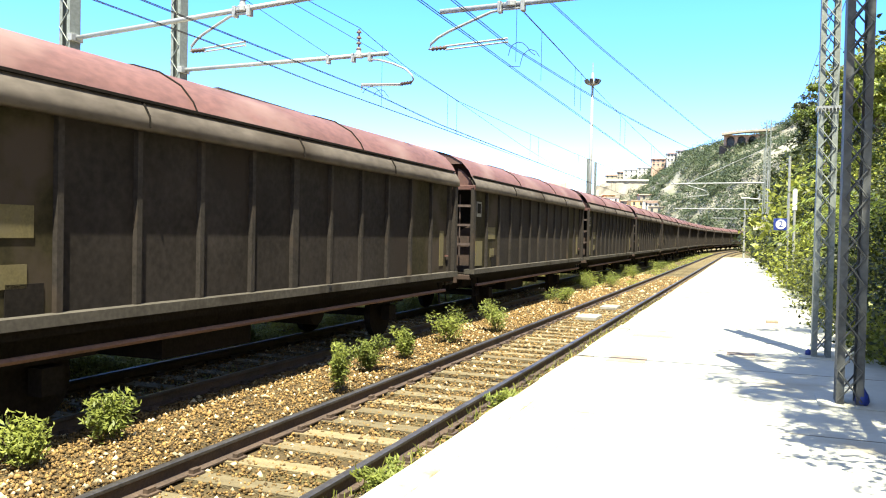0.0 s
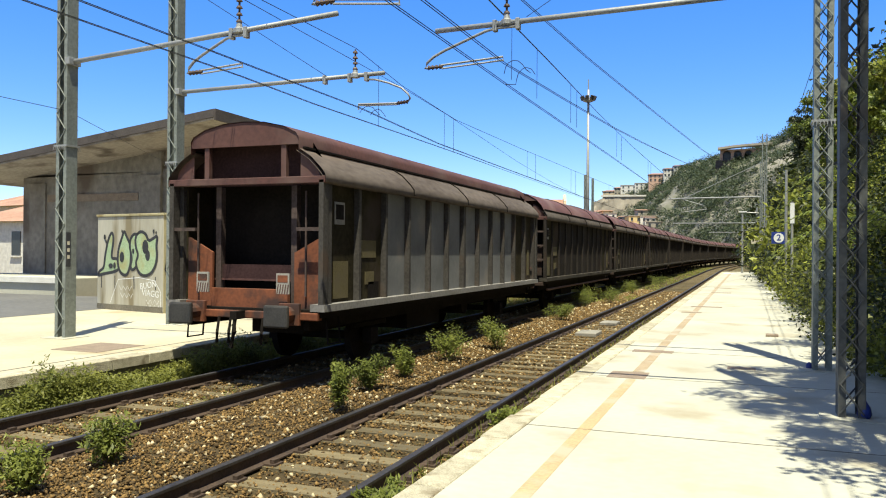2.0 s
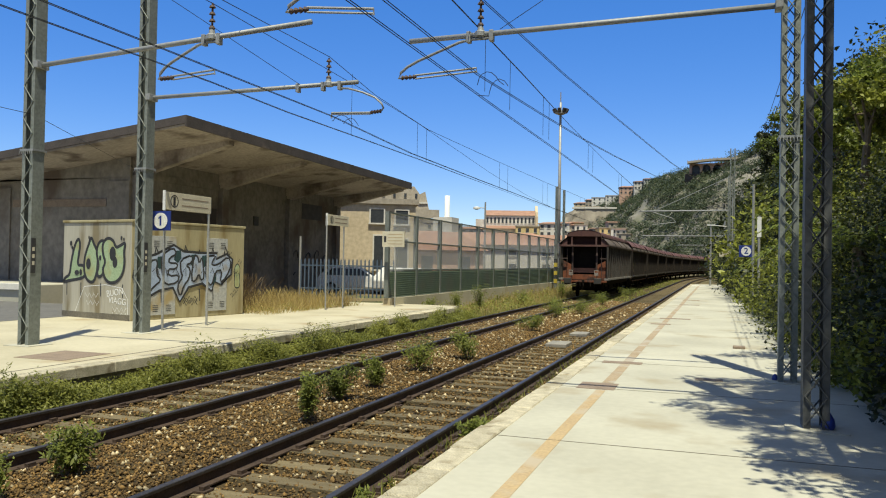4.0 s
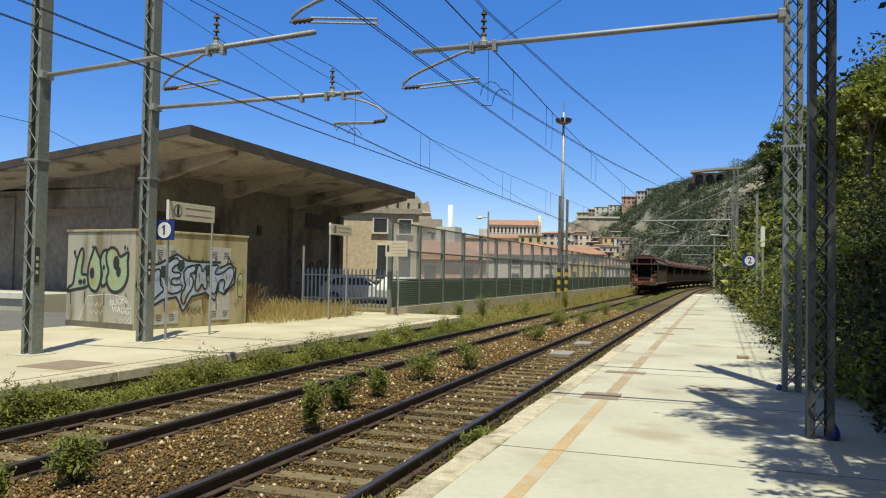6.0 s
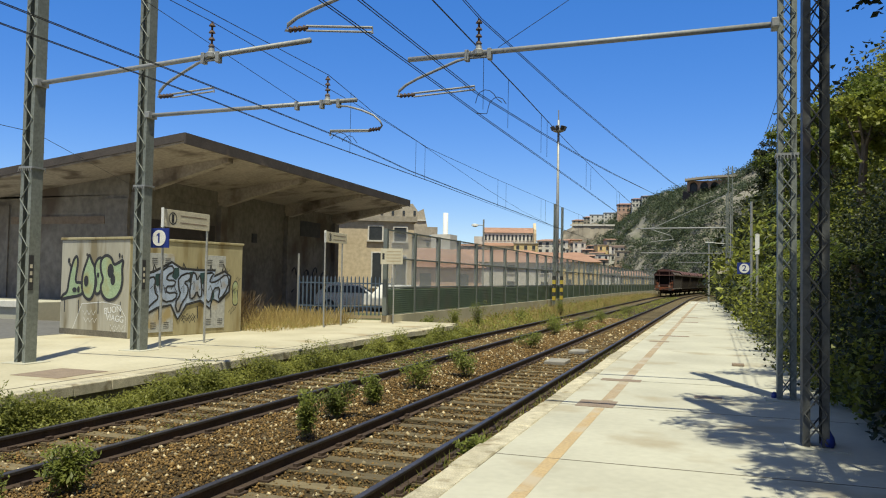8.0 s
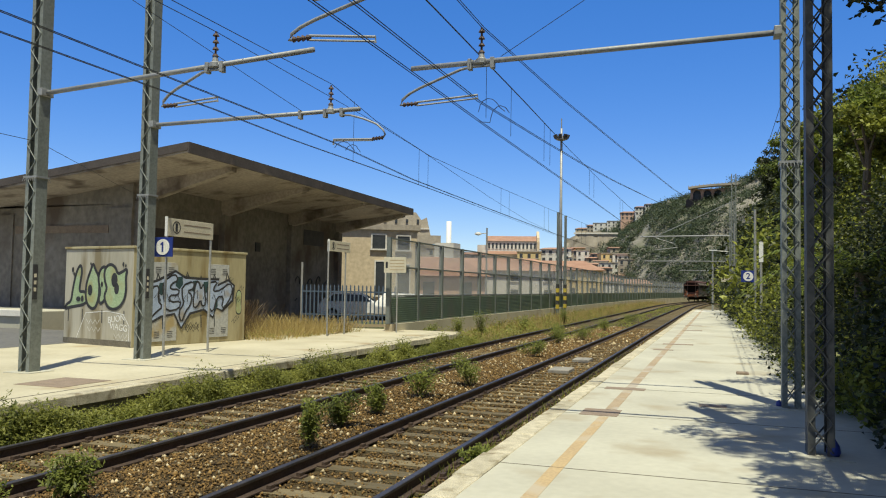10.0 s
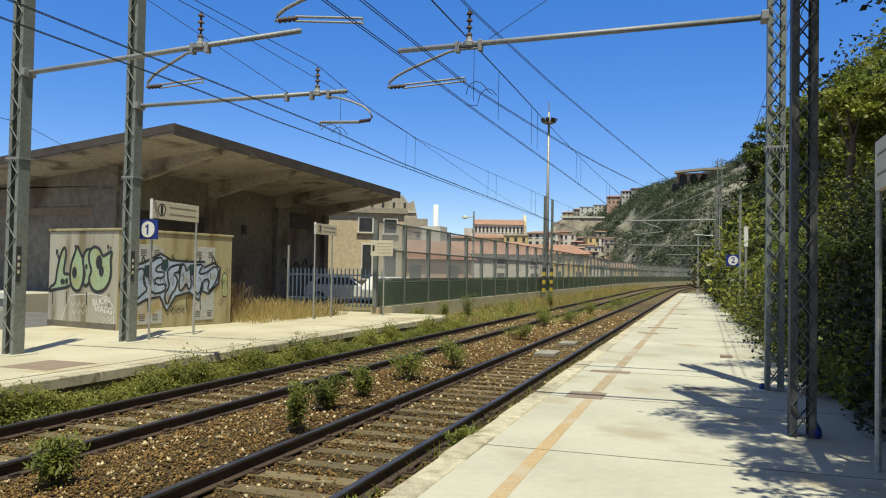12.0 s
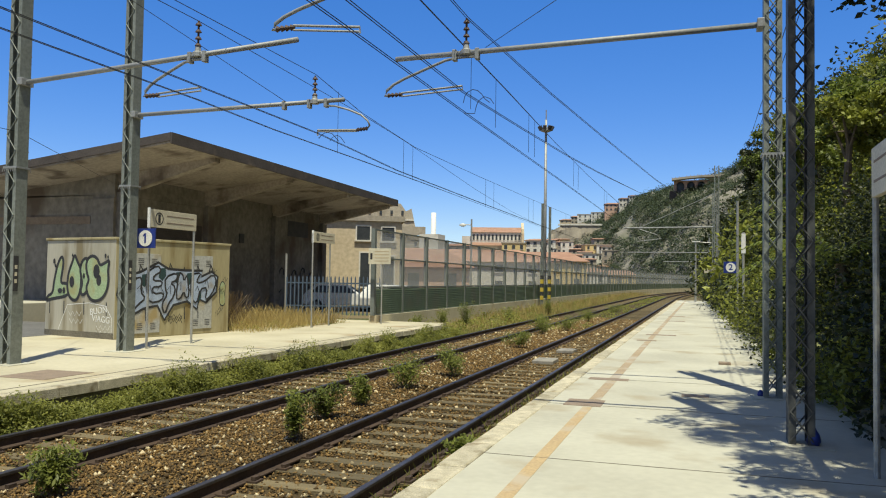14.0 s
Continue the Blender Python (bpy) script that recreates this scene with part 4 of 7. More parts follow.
WAG_ROOF = mat("wagon_roof_faded", (0.085, 0.036, 0.033), (0.15, 0.068, 0.062), 1.0, 0.75, stain=(0.17, 0.10, 0.09), stain_size=1.2, stain_at=0.52, stretch=(1, 0.5, 1))
WAG_BAND = mat("wagon_band", (0.075, 0.063, 0.055), (0.125, 0.106, 0.093), 1.2, 0.85, stain=(0.06, 0.048, 0.04), stain_size=1.0, stain_at=0.55, stretch=(1, 0.4, 1))
WAG_BUFFER = mat("buffer_grease", (0.028, 0.027, 0.026), (0.06, 0.056, 0.052), 0.3, 0.6, 0.2)
WAG_SILL = mat("wagon_sill", (0.17, 0.16, 0.15), (0.27, 0.255, 0.24), 0.8, 0.7)
WAG_PLATE = mat("tail_plate_white", (0.26, 0.245, 0.22), (0.38, 0.36, 0.32), 0.2, 0.7)
WAG_RUST = mat("wagon_rust", (0.11, 0.055, 0.035), (0.17, 0.09, 0.06), 0.5, 0.8)
WAG_UPPER = mat("wagon_upper", (0.088, 0.071, 0.064), (0.138, 0.115, 0.103), 1.2, 0.85, stain=(0.17, 0.13, 0.11), stain_size=1.5, stain_at=0.55, stretch=(1, 0.4, 1))
WAG_RIB = mat("wagon_rib", (0.044, 0.040, 0.037), (0.085, 0.078, 0.072), 0.6, 0.75, stain=(0.09, 0.065, 0.05), stain_size=0.7)
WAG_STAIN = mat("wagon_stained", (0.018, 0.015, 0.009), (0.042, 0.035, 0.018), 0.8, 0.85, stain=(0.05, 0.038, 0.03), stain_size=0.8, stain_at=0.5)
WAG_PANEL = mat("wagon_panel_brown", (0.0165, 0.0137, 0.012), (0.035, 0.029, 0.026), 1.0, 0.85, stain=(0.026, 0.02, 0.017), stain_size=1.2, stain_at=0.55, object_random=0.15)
WAG_PALE = mat("wagon_panel_grey", (0.125, 0.127, 0.130), (0.20, 0.202, 0.205), 1.0, 0.8, stain=(0.24, 0.22, 0.20), stain_size=1.0, stain_at=0.58, object_random=0.08, fine_mix=0.1)
WAG_YELLOW = mat("wagon_yellow", (0.075, 0.06, 0.022), (0.125, 0.10, 0.04), 0.3, 0.85, stain=(0.10, 0.08, 0.04), stain_size=0.3, stain_at=0.5)
# dark red with the shade of the roof hood put into the colour
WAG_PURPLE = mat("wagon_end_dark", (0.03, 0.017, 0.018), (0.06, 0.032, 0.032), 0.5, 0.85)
WAG_POST = mat("wagon_post", (0.06, 0.045, 0.042), (0.11, 0.082, 0.076), 0.5, 0.8)

# dusty, matt paint
for _m in (WAG_RIB_DARK, WAG_SILL_DARK, WAG_BAND, WAG_PANEL, WAG_STAIN, WAG_RIB, WAG_DARK, WAG_PALE, WAG_UPPER, WAG_POST, WAG_PURPLE):
    _m.node_tree.nodes["Principled BSDF"].inputs["Specular IOR Level"].default_value = 0.1


def train():
    out = [wagon(True, WAG_PALE, "last sliding-wall freight wagon with pale grey panels and red end")]
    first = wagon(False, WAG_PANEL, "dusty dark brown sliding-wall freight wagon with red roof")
    out.append(first)
    for i in range(15):
        out.append(copy_thing(first, Matrix()))
    return out


WAGONS = train()
TAIL = [(0.0, -25.0), (0.9, -8.3), (1.0, -6.4), (1.5, 2.35), (1.8, 7.05), (2.0, 10.64), (2.4, 17.75), (2.7, 23.1), (5.0, 66.0), (6.0, 84.5), (7.0, 103.0), (10.0, 157.5), (14.0, 229.0)]


def tail_at(t):
    ts, ys = zip(*TAIL)
    return float(np.interp(t, ts, ys))


def motions():
    """The train draws away along its track."""
    times = [0.25 * i for i in range(57)]
    for i, w in enumerate(WAGONS):
        rows = []
        for t in times:
            s = tail_at(t) + i * PITCH
            a, b = on_line(s, FAR, RAIL_Z).translation, on_line(s + BODY, FAR, RAIL_Z).translation
            rows.append((t, pose(a.x, a.y, a.z, 0, 0, math.degrees(math.atan2(-(b.x - a.x), b.y - a.y)))))
        walk(w, rows)


# ---- kerb stones, sleepers, ballast stones ----
def kerb_stones(slab, edge, side, s0, s1):
    e0, e1 = (edge, edge + 0.268) if side > 0 else (edge - 0.268, edge)
    rng = random.Random(5)
    lengths = [0.98, 0.78, 1.18]
    shapes = []
    for L in lengths:
        g = Geo()
        b = 0.015
        g.add([(0, 0, -0.16), (e1 - e0, 0, -0.16), (e1 - e0, L, -0.16), (0, L, -0.16), (0, 0, -b), (e1 - e0, 0, -b), (e1 - e0, L, -b), (0, L, -b),
               (b, b, 0), (e1 - e0 - b, b, 0), (e1 - e0 - b, L - b, 0), (b, L - b, 0)],
              [(0, 3, 2, 1), (0, 1, 5, 4), (1, 2, 6, 5), (2, 3, 7, 6), (3, 0, 4, 7), (4, 5, 9, 8), (5, 6, 10, 9), (6, 7, 11, 10), (7, 4, 8, 11), (8, 9, 10, 11)])
        shapes.append(mesh_of("kerb_stone", g, KERB))
    s = s0
    while s < s1 - 1.2:
        k = rng.randrange(3)
        o = new("kerb_stone", shapes[k])
        o.parent = slab
        o.matrix_basis = pose(e0 + rng.uniform(-0.012, 0.012), s, 0.004 + rng.uniform(-0.008, 0.010), rng.uniform(-0.3, 0.3), rng.uniform(-0.5, 0.5), rng.uniform(-0.3, 0.3))
        s += lengths[k] + 0.018


kerb_stones(plat2, -2.296, 1, -3, 78)
kerb_stones(plat1, -9.08, -1, 2, 29.2)


def sleepers(track, axis, seed):
    rng = random.Random(seed)
    g = Geo().box(-1.25, 1.25, -0.12, 0.12, -0.14, 0.0)
    me = mesh_of("sleeper", g, SLEEPER)
    plate = mesh_of("tie_plate", Geo().box(-0.16, 0.16, -0.08, 0.08, 0, 0.022).box(-0.13, -0.08, -0.05, 0.05, 0.02, 0.06).box(0.08, 0.13, -0.05, 0.05, 0.02, 0.06), RAIL_SIDE)
    rest = Geo()
    s = 1.0
    while s < 240:
        m = on_line(s, axis + rng.uniform(-0.04, 0.04), RAIL_Z - 0.160 + rng.uniform(-0.010, 0.006)) @ pose(0, 0, 0, 0, 0, rng.uniform(-1.5, 1.5))
        if s < 62:
            o = new("sleeper", me)
            o.parent, o.matrix_basis = track, m
            for d in (-0.7525, 0.7525):
                if s < 30:
                    p = new("tie_plate", plate)
                    p.parent, p.matrix_basis = o, pose(d, 0, 0)
        else:
            rest.box(-1.25, 1.25, -0.12, 0.12, -0.14, 0.0, m)
        s += 0.60 + rng.uniform(-0.02, 0.02)
    tagged(part("sleeper_row", rest, SLEEPER, track), kind="stuff")


sleepers(track2, NEAR, 1)
sleepers(track1, FAR, 2)


def ballast_stones(n, small, big, material, label, seed, share):
    """Loose stones over the bed, dense close by and thinning out along the line."""
    rng = np.random.default_rng(seed)
    y = 2.5 + 44 * rng.random(n) ** 1.9
    x = rng.uniform(-8.6, -2.35, n)
    keep = (np.abs(np.abs(x - NEAR) - 0.7525) > 0.1) & (np.abs(np.abs(x - FAR) - 0.7525) > 0.1)
    mid = np.abs(x - (NEAR + FAR) / 2) < 0.95
    keep &= mid | (rng.random(n) < share)
    x, y, mid = x[keep], y[keep], mid[keep]
    n = len(x)
    base = np.array([(1, 0, 0), (-1, 0, 0), (0, 1, 0), (0, -1, 0), (0, 0, 1), (0, 0, -1)], float)
    tri = np.array([(0, 2, 4), (2, 1, 4), (1, 3, 4), (3, 0, 4), (2, 0, 5), (1, 2, 5), (3, 1, 5), (0, 3, 5)])
    r = rng.uniform(small, big, n) * np.where(rng.random(n) < 0.05, 1.5, 1.0) * (1 + y / 40)
    v = base[None] * rng.uniform(0.6, 1.3, (n, 6, 1)) * r[:, None, None]
    v += rng.normal(size=(n, 6, 3)) * (r * 0.22)[:, None, None]
    a = rng.uniform(0, 6.28, n)
    c, s = np.cos(a)[:, None], np.sin(a)[:, None]
    vx, vy = v[:, :, 0] * c - v[:, :, 1] * s, v[:, :, 0] * s + v[:, :, 1] * c
    crown = np.where(mid, 0.07 * np.cos((x - (NEAR + FAR) / 2) / 0.95 * 1.5), 0.0)
    v = np.stack([vx + x[:, None], vy + y[:, None], v[:, :, 2] * 0.8 + (-0.505 + crown + rng.uniform(-0.006, 0.026, n))[:, None]], 2).reshape(-1, 3)
    f = (tri[None] + (np.arange(n) * 6)[:, None, None]).reshape(-1, 3)
    me = bpy.data.meshes.new("ballast_stones")
    me.vertices.add(len(v))
    me.vertices.foreach_set("co", v.astype(np.float32).ravel())
    me.loops.add(f.size)
    me.loops.foreach_set("vertex_index", f.astype(np.int32).ravel())
    me.polygons.add(len(f))
    me.polygons.foreach_set("loop_start", np.arange(0, f.size, 3, dtype=np.int32))
    me.polygons.foreach_set("loop_total", np.full(len(f), 3, dtype=np.int32))
    me.materials.append(material)
    me.update()
    return tagged(new("ballast_stones", me), label, "ballast", kind="stuff")


PALE_CHIP = mat("pale_ballast_stone", (0.26, 0.20, 0.11), (0.56, 0.47, 0.30), 0.1, 0.9, island=0.5, space="World")
ballast_stones(140000, 0.008, 0.022, STONE, "loose brown ballast stones between the rails", 3, 0.45)
ballast_stones(6500, 0.014, 0.034, PALE_CHIP, "scattered whitish stones among the brown ballast", 4, 0.5)
# low crown of ballast between the tracks
g = Geo()
g.sweep([(-6.62, -0.56), (-6.3, -0.47), (-5.68, -0.43), (-5.05, -0.47), (-4.72, -0.56)], [on_line(s, 0) for s in STATIONS], closed=False)
tagged(part("ballast_crown", g, BALLAST), "ballast heaped between the two tracks", "ballast", kind="structure")

PALE_STONE = mat("pale_concrete", (0.24, 0.22, 0.19), (0.34, 0.32, 0.28), 0.3, 0.9, bump=0.4)
for x, y, lx, ly in ((-3.96, 21.1, 0.55, 0.9), (-3.93, 24.4, 0.5, 0.8)):
    tagged(part("concrete_slab", Geo().box(x - lx / 2, x + lx / 2, y - ly / 2, y + ly / 2, -0.5, -0.40), PALE_STONE, bevel=0.02), "pale concrete cover slab lying between the rails", "slab")

# ---- plants ----
WEED = leaf_mat("weed_leaf", (0.11, 0.135, 0.028), (0.43, 0.43, 0.10), 0.5)
BUSH = leaf_mat("bush_leaf", (0.09, 0.12, 0.025), (0.36, 0.39, 0.085), 0.5)
DEAD = leaf_mat("dead_stalk", (0.10, 0.065, 0.035), (0.26, 0.18, 0.09))
DRY = leaf_mat("dry_grass", (0.28, 0.20, 0.07), (0.62, 0.49, 0.20))
# dark end stands in for the shade deep between the leaves
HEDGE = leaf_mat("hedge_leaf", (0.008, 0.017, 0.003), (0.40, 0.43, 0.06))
# near-black green: shade under the trees painted into the leaf colour
SHADE_LEAF = leaf_mat("shade_dark_leaf", (0.006, 0.012, 0.004), (0.055, 0.07, 0.016))
SCRUB = leaf_mat("scrub_leaf", (0.032, 0.05, 0.024), (0.095, 0.12, 0.058), 0.3)
BARK = mat("bark", (0.09, 0.07, 0.05), (0.16, 0.125, 0.09), 0.3, 0.95, bump=0.8)


def bush(x, y, z, w, h, seed, dry=False):
    rng = np.random.default_rng(seed)
    w, h = w * 1.35, h * 1.15
    t = thing("bush", "small green leafy bush growing in the ballast", "bush", pose(x, y, z))
    g = Geo()
    tips = []
    for i in range(9):
        a = rng.uniform(0, 6.28)
        p = Vector((math.cos(a) * w * 0.42 * rng.random(), math.sin(a) * w * 0.42 * rng.random(), h * rng.uniform(0.6, 1.0)))
        g.tube((0, 0, 0), p * 0.55 + Vector((0, 0, h * 0.05)), 0.008, 4, 0.005)
        g.tube(p * 0.55 + Vector((0, 0, h * 0.05)), p, 0.005, 4, 0.002)
        tips.append(p)
    part("stem", g, BARK, t)
    pts = []
    for p in tips:
        for f in (0.45, 0.7, 0.95):
            c = np.array(p) * f
            pts.append(clump_points(rng, 40, c, (w * 0.18, w * 0.18, h * 0.22), 0.2))
    pts = np.concatenate(pts)
    pts[:, 2] = np.abs(pts[:, 2]) + 0.01
    me = quads_mesh("foliage", leaf_quads(rng, pts, 0.065, -0.5, 0.36, 0.7), len(pts), BUSH)
    o = new("foliage", me)
    o.parent = t
    return t


for i, (x, y, w, h) in enumerate(((-5.85, 6.15, 0.5, 0.5), (-5.1, 9.4, 0.45, 0.55), (-5.4, 10.95, 0.5, 0.45), (-5.37, 12.25, 0.42, 0.45), (-5.49, 14.55, 0.8, 0.62),
                                  (-5.17, 16.8, 0.8, 0.6), (-9.7, 33.2, 0.7, 1.0), (-10.9, 33.8, 0.7, 0.7), (-6.1, 32.4, 0.9, 0.7), (-8.6, 46.5, 0.8, 0.9), (-9.6, 41.0, 0.9, 0.6), (-10.8, 29.9, 0.6, 0.6), (-5.9, 31.0, 1.0, 0.75), (-5.5, 24.5, 0.8, 0.45), (-5.4, 33.5, 1.2, 0.6), (-5.85, 5.15, 0.55, 0.4),
                                  (-5.6, 42.0, 1.2, 0.6), (-5.4, 52.0, 1.2, 0.6), (-2.75, 5.9, 0.4, 0.22), (-2.7, 9.1, 0.4, 0.25))):
    bush(x, y, -0.47, w, h, 40 + i)


def weeds(name, n, fx, fy, fz, size, material, label, seed, blade=False, narrow=0.45):
    rng = np.random.default_rng(seed)
    y = fy(rng, n)
    x = fx(rng, n, y)
    z = fz(rng, n, x, y)
    pts = np.stack([x, y, z], 1)
    if blade:
        hgt = size * rng.uniform(0.5, 1.4, n)
        lean = rng.normal(size=(n, 2)) * hgt[:, None] * 0.35
        a = rng.uniform(0, 6.28, n)
        w = 0.006 + 0.004 * rng.random(n)
        dx, dy = np.cos(a) * w, np.sin(a) * w
        q = np.empty((n, 4, 3))
        q[:, 0] = pts + np.stack([-dx, -dy, 0 * dx], 1)
        q[:, 1] = pts + np.stack([dx, dy, 0 * dx], 1)
        q[:, 2] = pts + np.stack([lean[:, 0] + dx * 0.4, lean[:, 1] + dy * 0.4, hgt], 1)
        q[:, 3] = pts + np.stack([lean[:, 0] - dx * 0.4, lean[:, 1] - dy * 0.4, hgt * 0.98], 1)
        v = q.reshape(-1, 3)
    else:
        v = leaf_quads(rng, pts, size, 0.0, narrow, 0.6)
    return tagged(new(name, quads_mesh(name, v, n, material)), label, "weeds", kind="stuff")


def lumpy(x, y, f=1.1):
    return 0.5 + 0.5 * np.sin(x * 3.1 + 1.7 * np.sin(y * f)) * np.sin(y * 1.9 + x)


def weed_tufts():
    """Leafy tufts crowding the foot of the far platform."""
    rng = np.random.default_rng(18)
    out = []
    for i in range(330):
        y = 4 + 25 * rng.random() ** 1.25
        tall = 0.5 + 0.5 * math.sin(y * 2.3 + 1.5 * math.sin(y * 0.9))
        x = -8.62 - 0.42 * rng.random()
        h = (0.12 + 0.21 * tall) * rng.uniform(0.7, 1.3)
        out.append(clump_points(rng, 110, (x, y, -0.5 + h), (0.16, 0.2, h), 0.25))
    p = np.concatenate(out)
    p = p[p[:, 2] > -0.54]
    tagged(new("weeds", quads_mesh("weeds", leaf_quads(rng, p, 0.06, -0.2, 0.42, 0.7), len(p), WEED)), "leafy weed tufts rising above the platform kerb", "weeds", kind="stuff")


weed_tufts()
weeds("grass", 9000, lambda r, n, y: -8.36 - 0.5 * r.random(n), lambda r, n: 4 + 28 * r.random(n) ** 1.5,
      lambda r, n, x, y: np.full(n, -0.54), 0.13, WEED, "short bright grass beside the far rail", 19, True)
weeds("weeds", 26000, lambda r, n, y: -8.47 - 0.62 * r.random(n) ** 0.9, lambda r, n: 4 + 26 * r.random(n) ** 1.4,
      lambda r, n, x, y: -0.55 + (0.10 + 0.42 * lumpy(x * 0.5, y) * np.clip((-8.4 - x) / 0.35, 0.15, 1)) * r.random(n) ** 0.6 + 0.03, 0.05, WEED, "lush green weeds along the foot of the platform", 11)
weeds("weeds", 22000, lambda r, n, y: r.uniform(-11.6, -8.4, n), lambda r, n: 29.3 + 75 * r.random(n) ** 1.3,
      lambda r, n, x, y: np.where(y < 29.3, -0.02, -0.52) + np.where(y < 29.3, 0.1, 0.62) * lumpy(x, y * 0.6) ** 2 * r.random(n), 0.11, WEED, "green weeds beside the far track", 12)
weeds("grass", 7000, lambda r, n, y: r.uniform(-11.6, -8.3, n), lambda r, n: 29.3 + 60 * r.random(n) ** 1.3,
      lambda r, n, x, y: np.full(n, -0.56), 0.30, DRY, "dry yellow grass by the low wall", 13, True)
weeds("grass", 4200, lambda r, n, y: -12.7 - 3.2 * r.random(n), lambda r, n: 20.9 + 6.5 * r.random(n),
      lambda r, n, x, y: np.full(n, -0.02) - 0.35 * lumpy(x, y * 1.3), 0.55, DRY, "tall dry yellow grass beside the cabin", 14, True)
weeds("grass", 1500, lambda r, n, y: -14.3 - 1.6 * r.random(n), lambda r, n: 20.9 + 2.2 * r.random(n),
      lambda r, n, x, y: np.full(n, -0.1), 0.95, DEAD, "tall brown dead stalks at the corner of the cabin", 34, True)
weeds("weeds", 2600, lambda r, n, y: -12.6 - 3.0 * r.random(n), lambda r, n: 20.9 + 6.5 * r.random(n),
      lambda r, n, x, y: 0.32 * lumpy(x, y * 1.3) * r.random(n), 0.05, WEED, "green weeds among the dry grass", 35)
weeds("weeds", 9000, lambda r, n, y: r.uniform(-6.6, -4.7, n) + np.maximum(0, y - 100) ** 2 / 1360, lambda r, n: 34 + 85 * r.random(n),
      lambda r, n, x, y: -0.5 + 0.30 * lumpy(x, y * 0.7) ** 2 * r.random(n), 0.12, WEED, "patchy green weeds between the tracks further on", 36)
weeds("grass", 9000, lambda r, n, y: r.uniform(-11.5, -8.3, n) + np.maximum(0, y - 100) ** 2 / 1360, lambda r, n: 40 + 90 * r.random(n),
      lambda r, n, x, y: np.full(n, -0.58), 0.55, DRY, "dry yellow grass beside the far track", 37, True)
weeds("weeds", 12000, lambda r, n, y: r.uniform(-11.5, -8.5, n) + np.maximum(0, y - 100) ** 2 / 1360, lambda r, n: 36 + 95 * r.random(n),
      lambda r, n, x, y: -0.54 + 0.7 * lumpy(x, y * 0.4) ** 2 * r.random(n), 0.16, WEED, "green weeds on the verge below the barrier", 38)
weeds("grass", 2600, lambda r, n, y: -3.12 + 0.75 * r.random(n), lambda r, n: 3.5 + 26 * r.random(n) ** 1.5,
      lambda r, n, x, y: np.full(n, -0.54), 0.14, WEED, "short grass along the platform wall", 15, True)
weeds("weeds", 7000, lambda r, n, y: -3.05 + 0.6 * r.random(n), lambda r, n: 3.5 + 60 * r.random(n) ** 1.5,
      lambda r, n, x, y: -0.54 + 0.16 * lumpy(x * 2, y * 2.2) ** 2 * r.random(n), 0.04, WEED, "low green weeds beside the rail", 16)
weeds("weeds", 5000, lambda r, n, y: r.uniform(-8.0, -7.0, n), lambda r, n: 7 + 40 * r.random(n) ** 1.5,
      lambda r, n, x, y: -0.53 + 0.10 * lumpy(x, y * 0.5) ** 2 * r.random(n), 0.04, WEED, "low weeds between the rails of the far track", 17)


# ---- wooded slope beside the platform and the hills behind ----
HILL_SOIL = mat("hillside", (0.10, 0.085, 0.05), (0.24, 0.20, 0.13), 3.0, 0.95, bump=0.6, stain=(0.06, 0.07, 0.03), stain_size=5.0, stain_at=0.45, space="World")
ROCK = mat("hill_rock", (0.15, 0.14, 0.11), (0.32, 0.295, 0.245), 6.0, 0.95, bump=0.8, stain=(0.10, 0.11, 0.06), stain_size=12.0, stain_at=0.5, grain=16, space="World")


def foot_x(y):
    return 1.62 - 0.012 * max(0, y - 8) + max(0, y - 100) ** 2 / 1360 + 0.6 * max(0, -y) * 0.1


def slope_z(y, u):
    """Height of the slope u metres behind its foot."""
    k = 1.05 + 0.9 * min(1, max(0, (y - 10) / 90))
    top = 5.5 + 0.115 * max(0, y)
    z = k * u
    if z > top:
        z = top + (z - top) * 0.45
    return z + 0.35 * noise.noise(Vector((u * 0.5, y * 0.25, 3)))


def wooded_slope():
    g = Geo()
    ys = [-40 + 4 * i for i in range(56)]
    us = [0, 0.6, 1.2, 2, 3, 4, 5.5, 7, 9, 12, 16, 22, 30, 45, 70]
    for y in ys:
        for u in us:
            g.v.append((foot_x(y) + u, y, slope_z(y, u) if u else -0.3))
    k = len(us)
    for i in range(len(ys) - 1):
        for j in range(k - 1):
            a = i * k + j
            g.f.append((a, a + 1, a + 1 + k, a + k))
    hill = tagged(part("hillside", g, HILL_SOIL, smooth=True), "steep overgrown hillside behind the platform", "hillside", kind="structure")
    return hill


wooded_slope()


def slope_plants(name, n, y0, y1, power, umax, size, clump, material, label, seed, lift=0.0, per=60, narrow=0.55):
    rng = np.random.default_rng(seed)
    out = []
    for i in range(n):
        y = y0 + (y1 - y0) * rng.random() ** power
        u = umax * rng.random() ** 1.25
        r = clump * rng.uniform(0.6, 1.35)
        c = (foot_x(y) + u + lift * 0.2, y, slope_z(y, u) + r * 0.25 + lift * rng.random())
        out.append(clump_points(rng, per, c, (r, r, r * rng.uniform(0.7, 1.1)), 0.35))
    p = np.concatenate(out)
    p = p[(p[:, 2] > 0.02) & ~((p[:, 0] < 1.55) & (p[:, 1] < 11.5)) & ~((p[:, 0] < 1.2) & (p[:, 1] < 14))]
    p = p[~((p[:, 0] < 1.75) & (p[:, 1] > 24) & (p[:, 1] < 39.5) & (p[:, 2] > 1.8))]
    return tagged(new(name, quads_mesh(name, leaf_quads(rng, p, size, 0.5, narrow, 0.35), len(p), material)), label, "shrubs", kind="stuff")


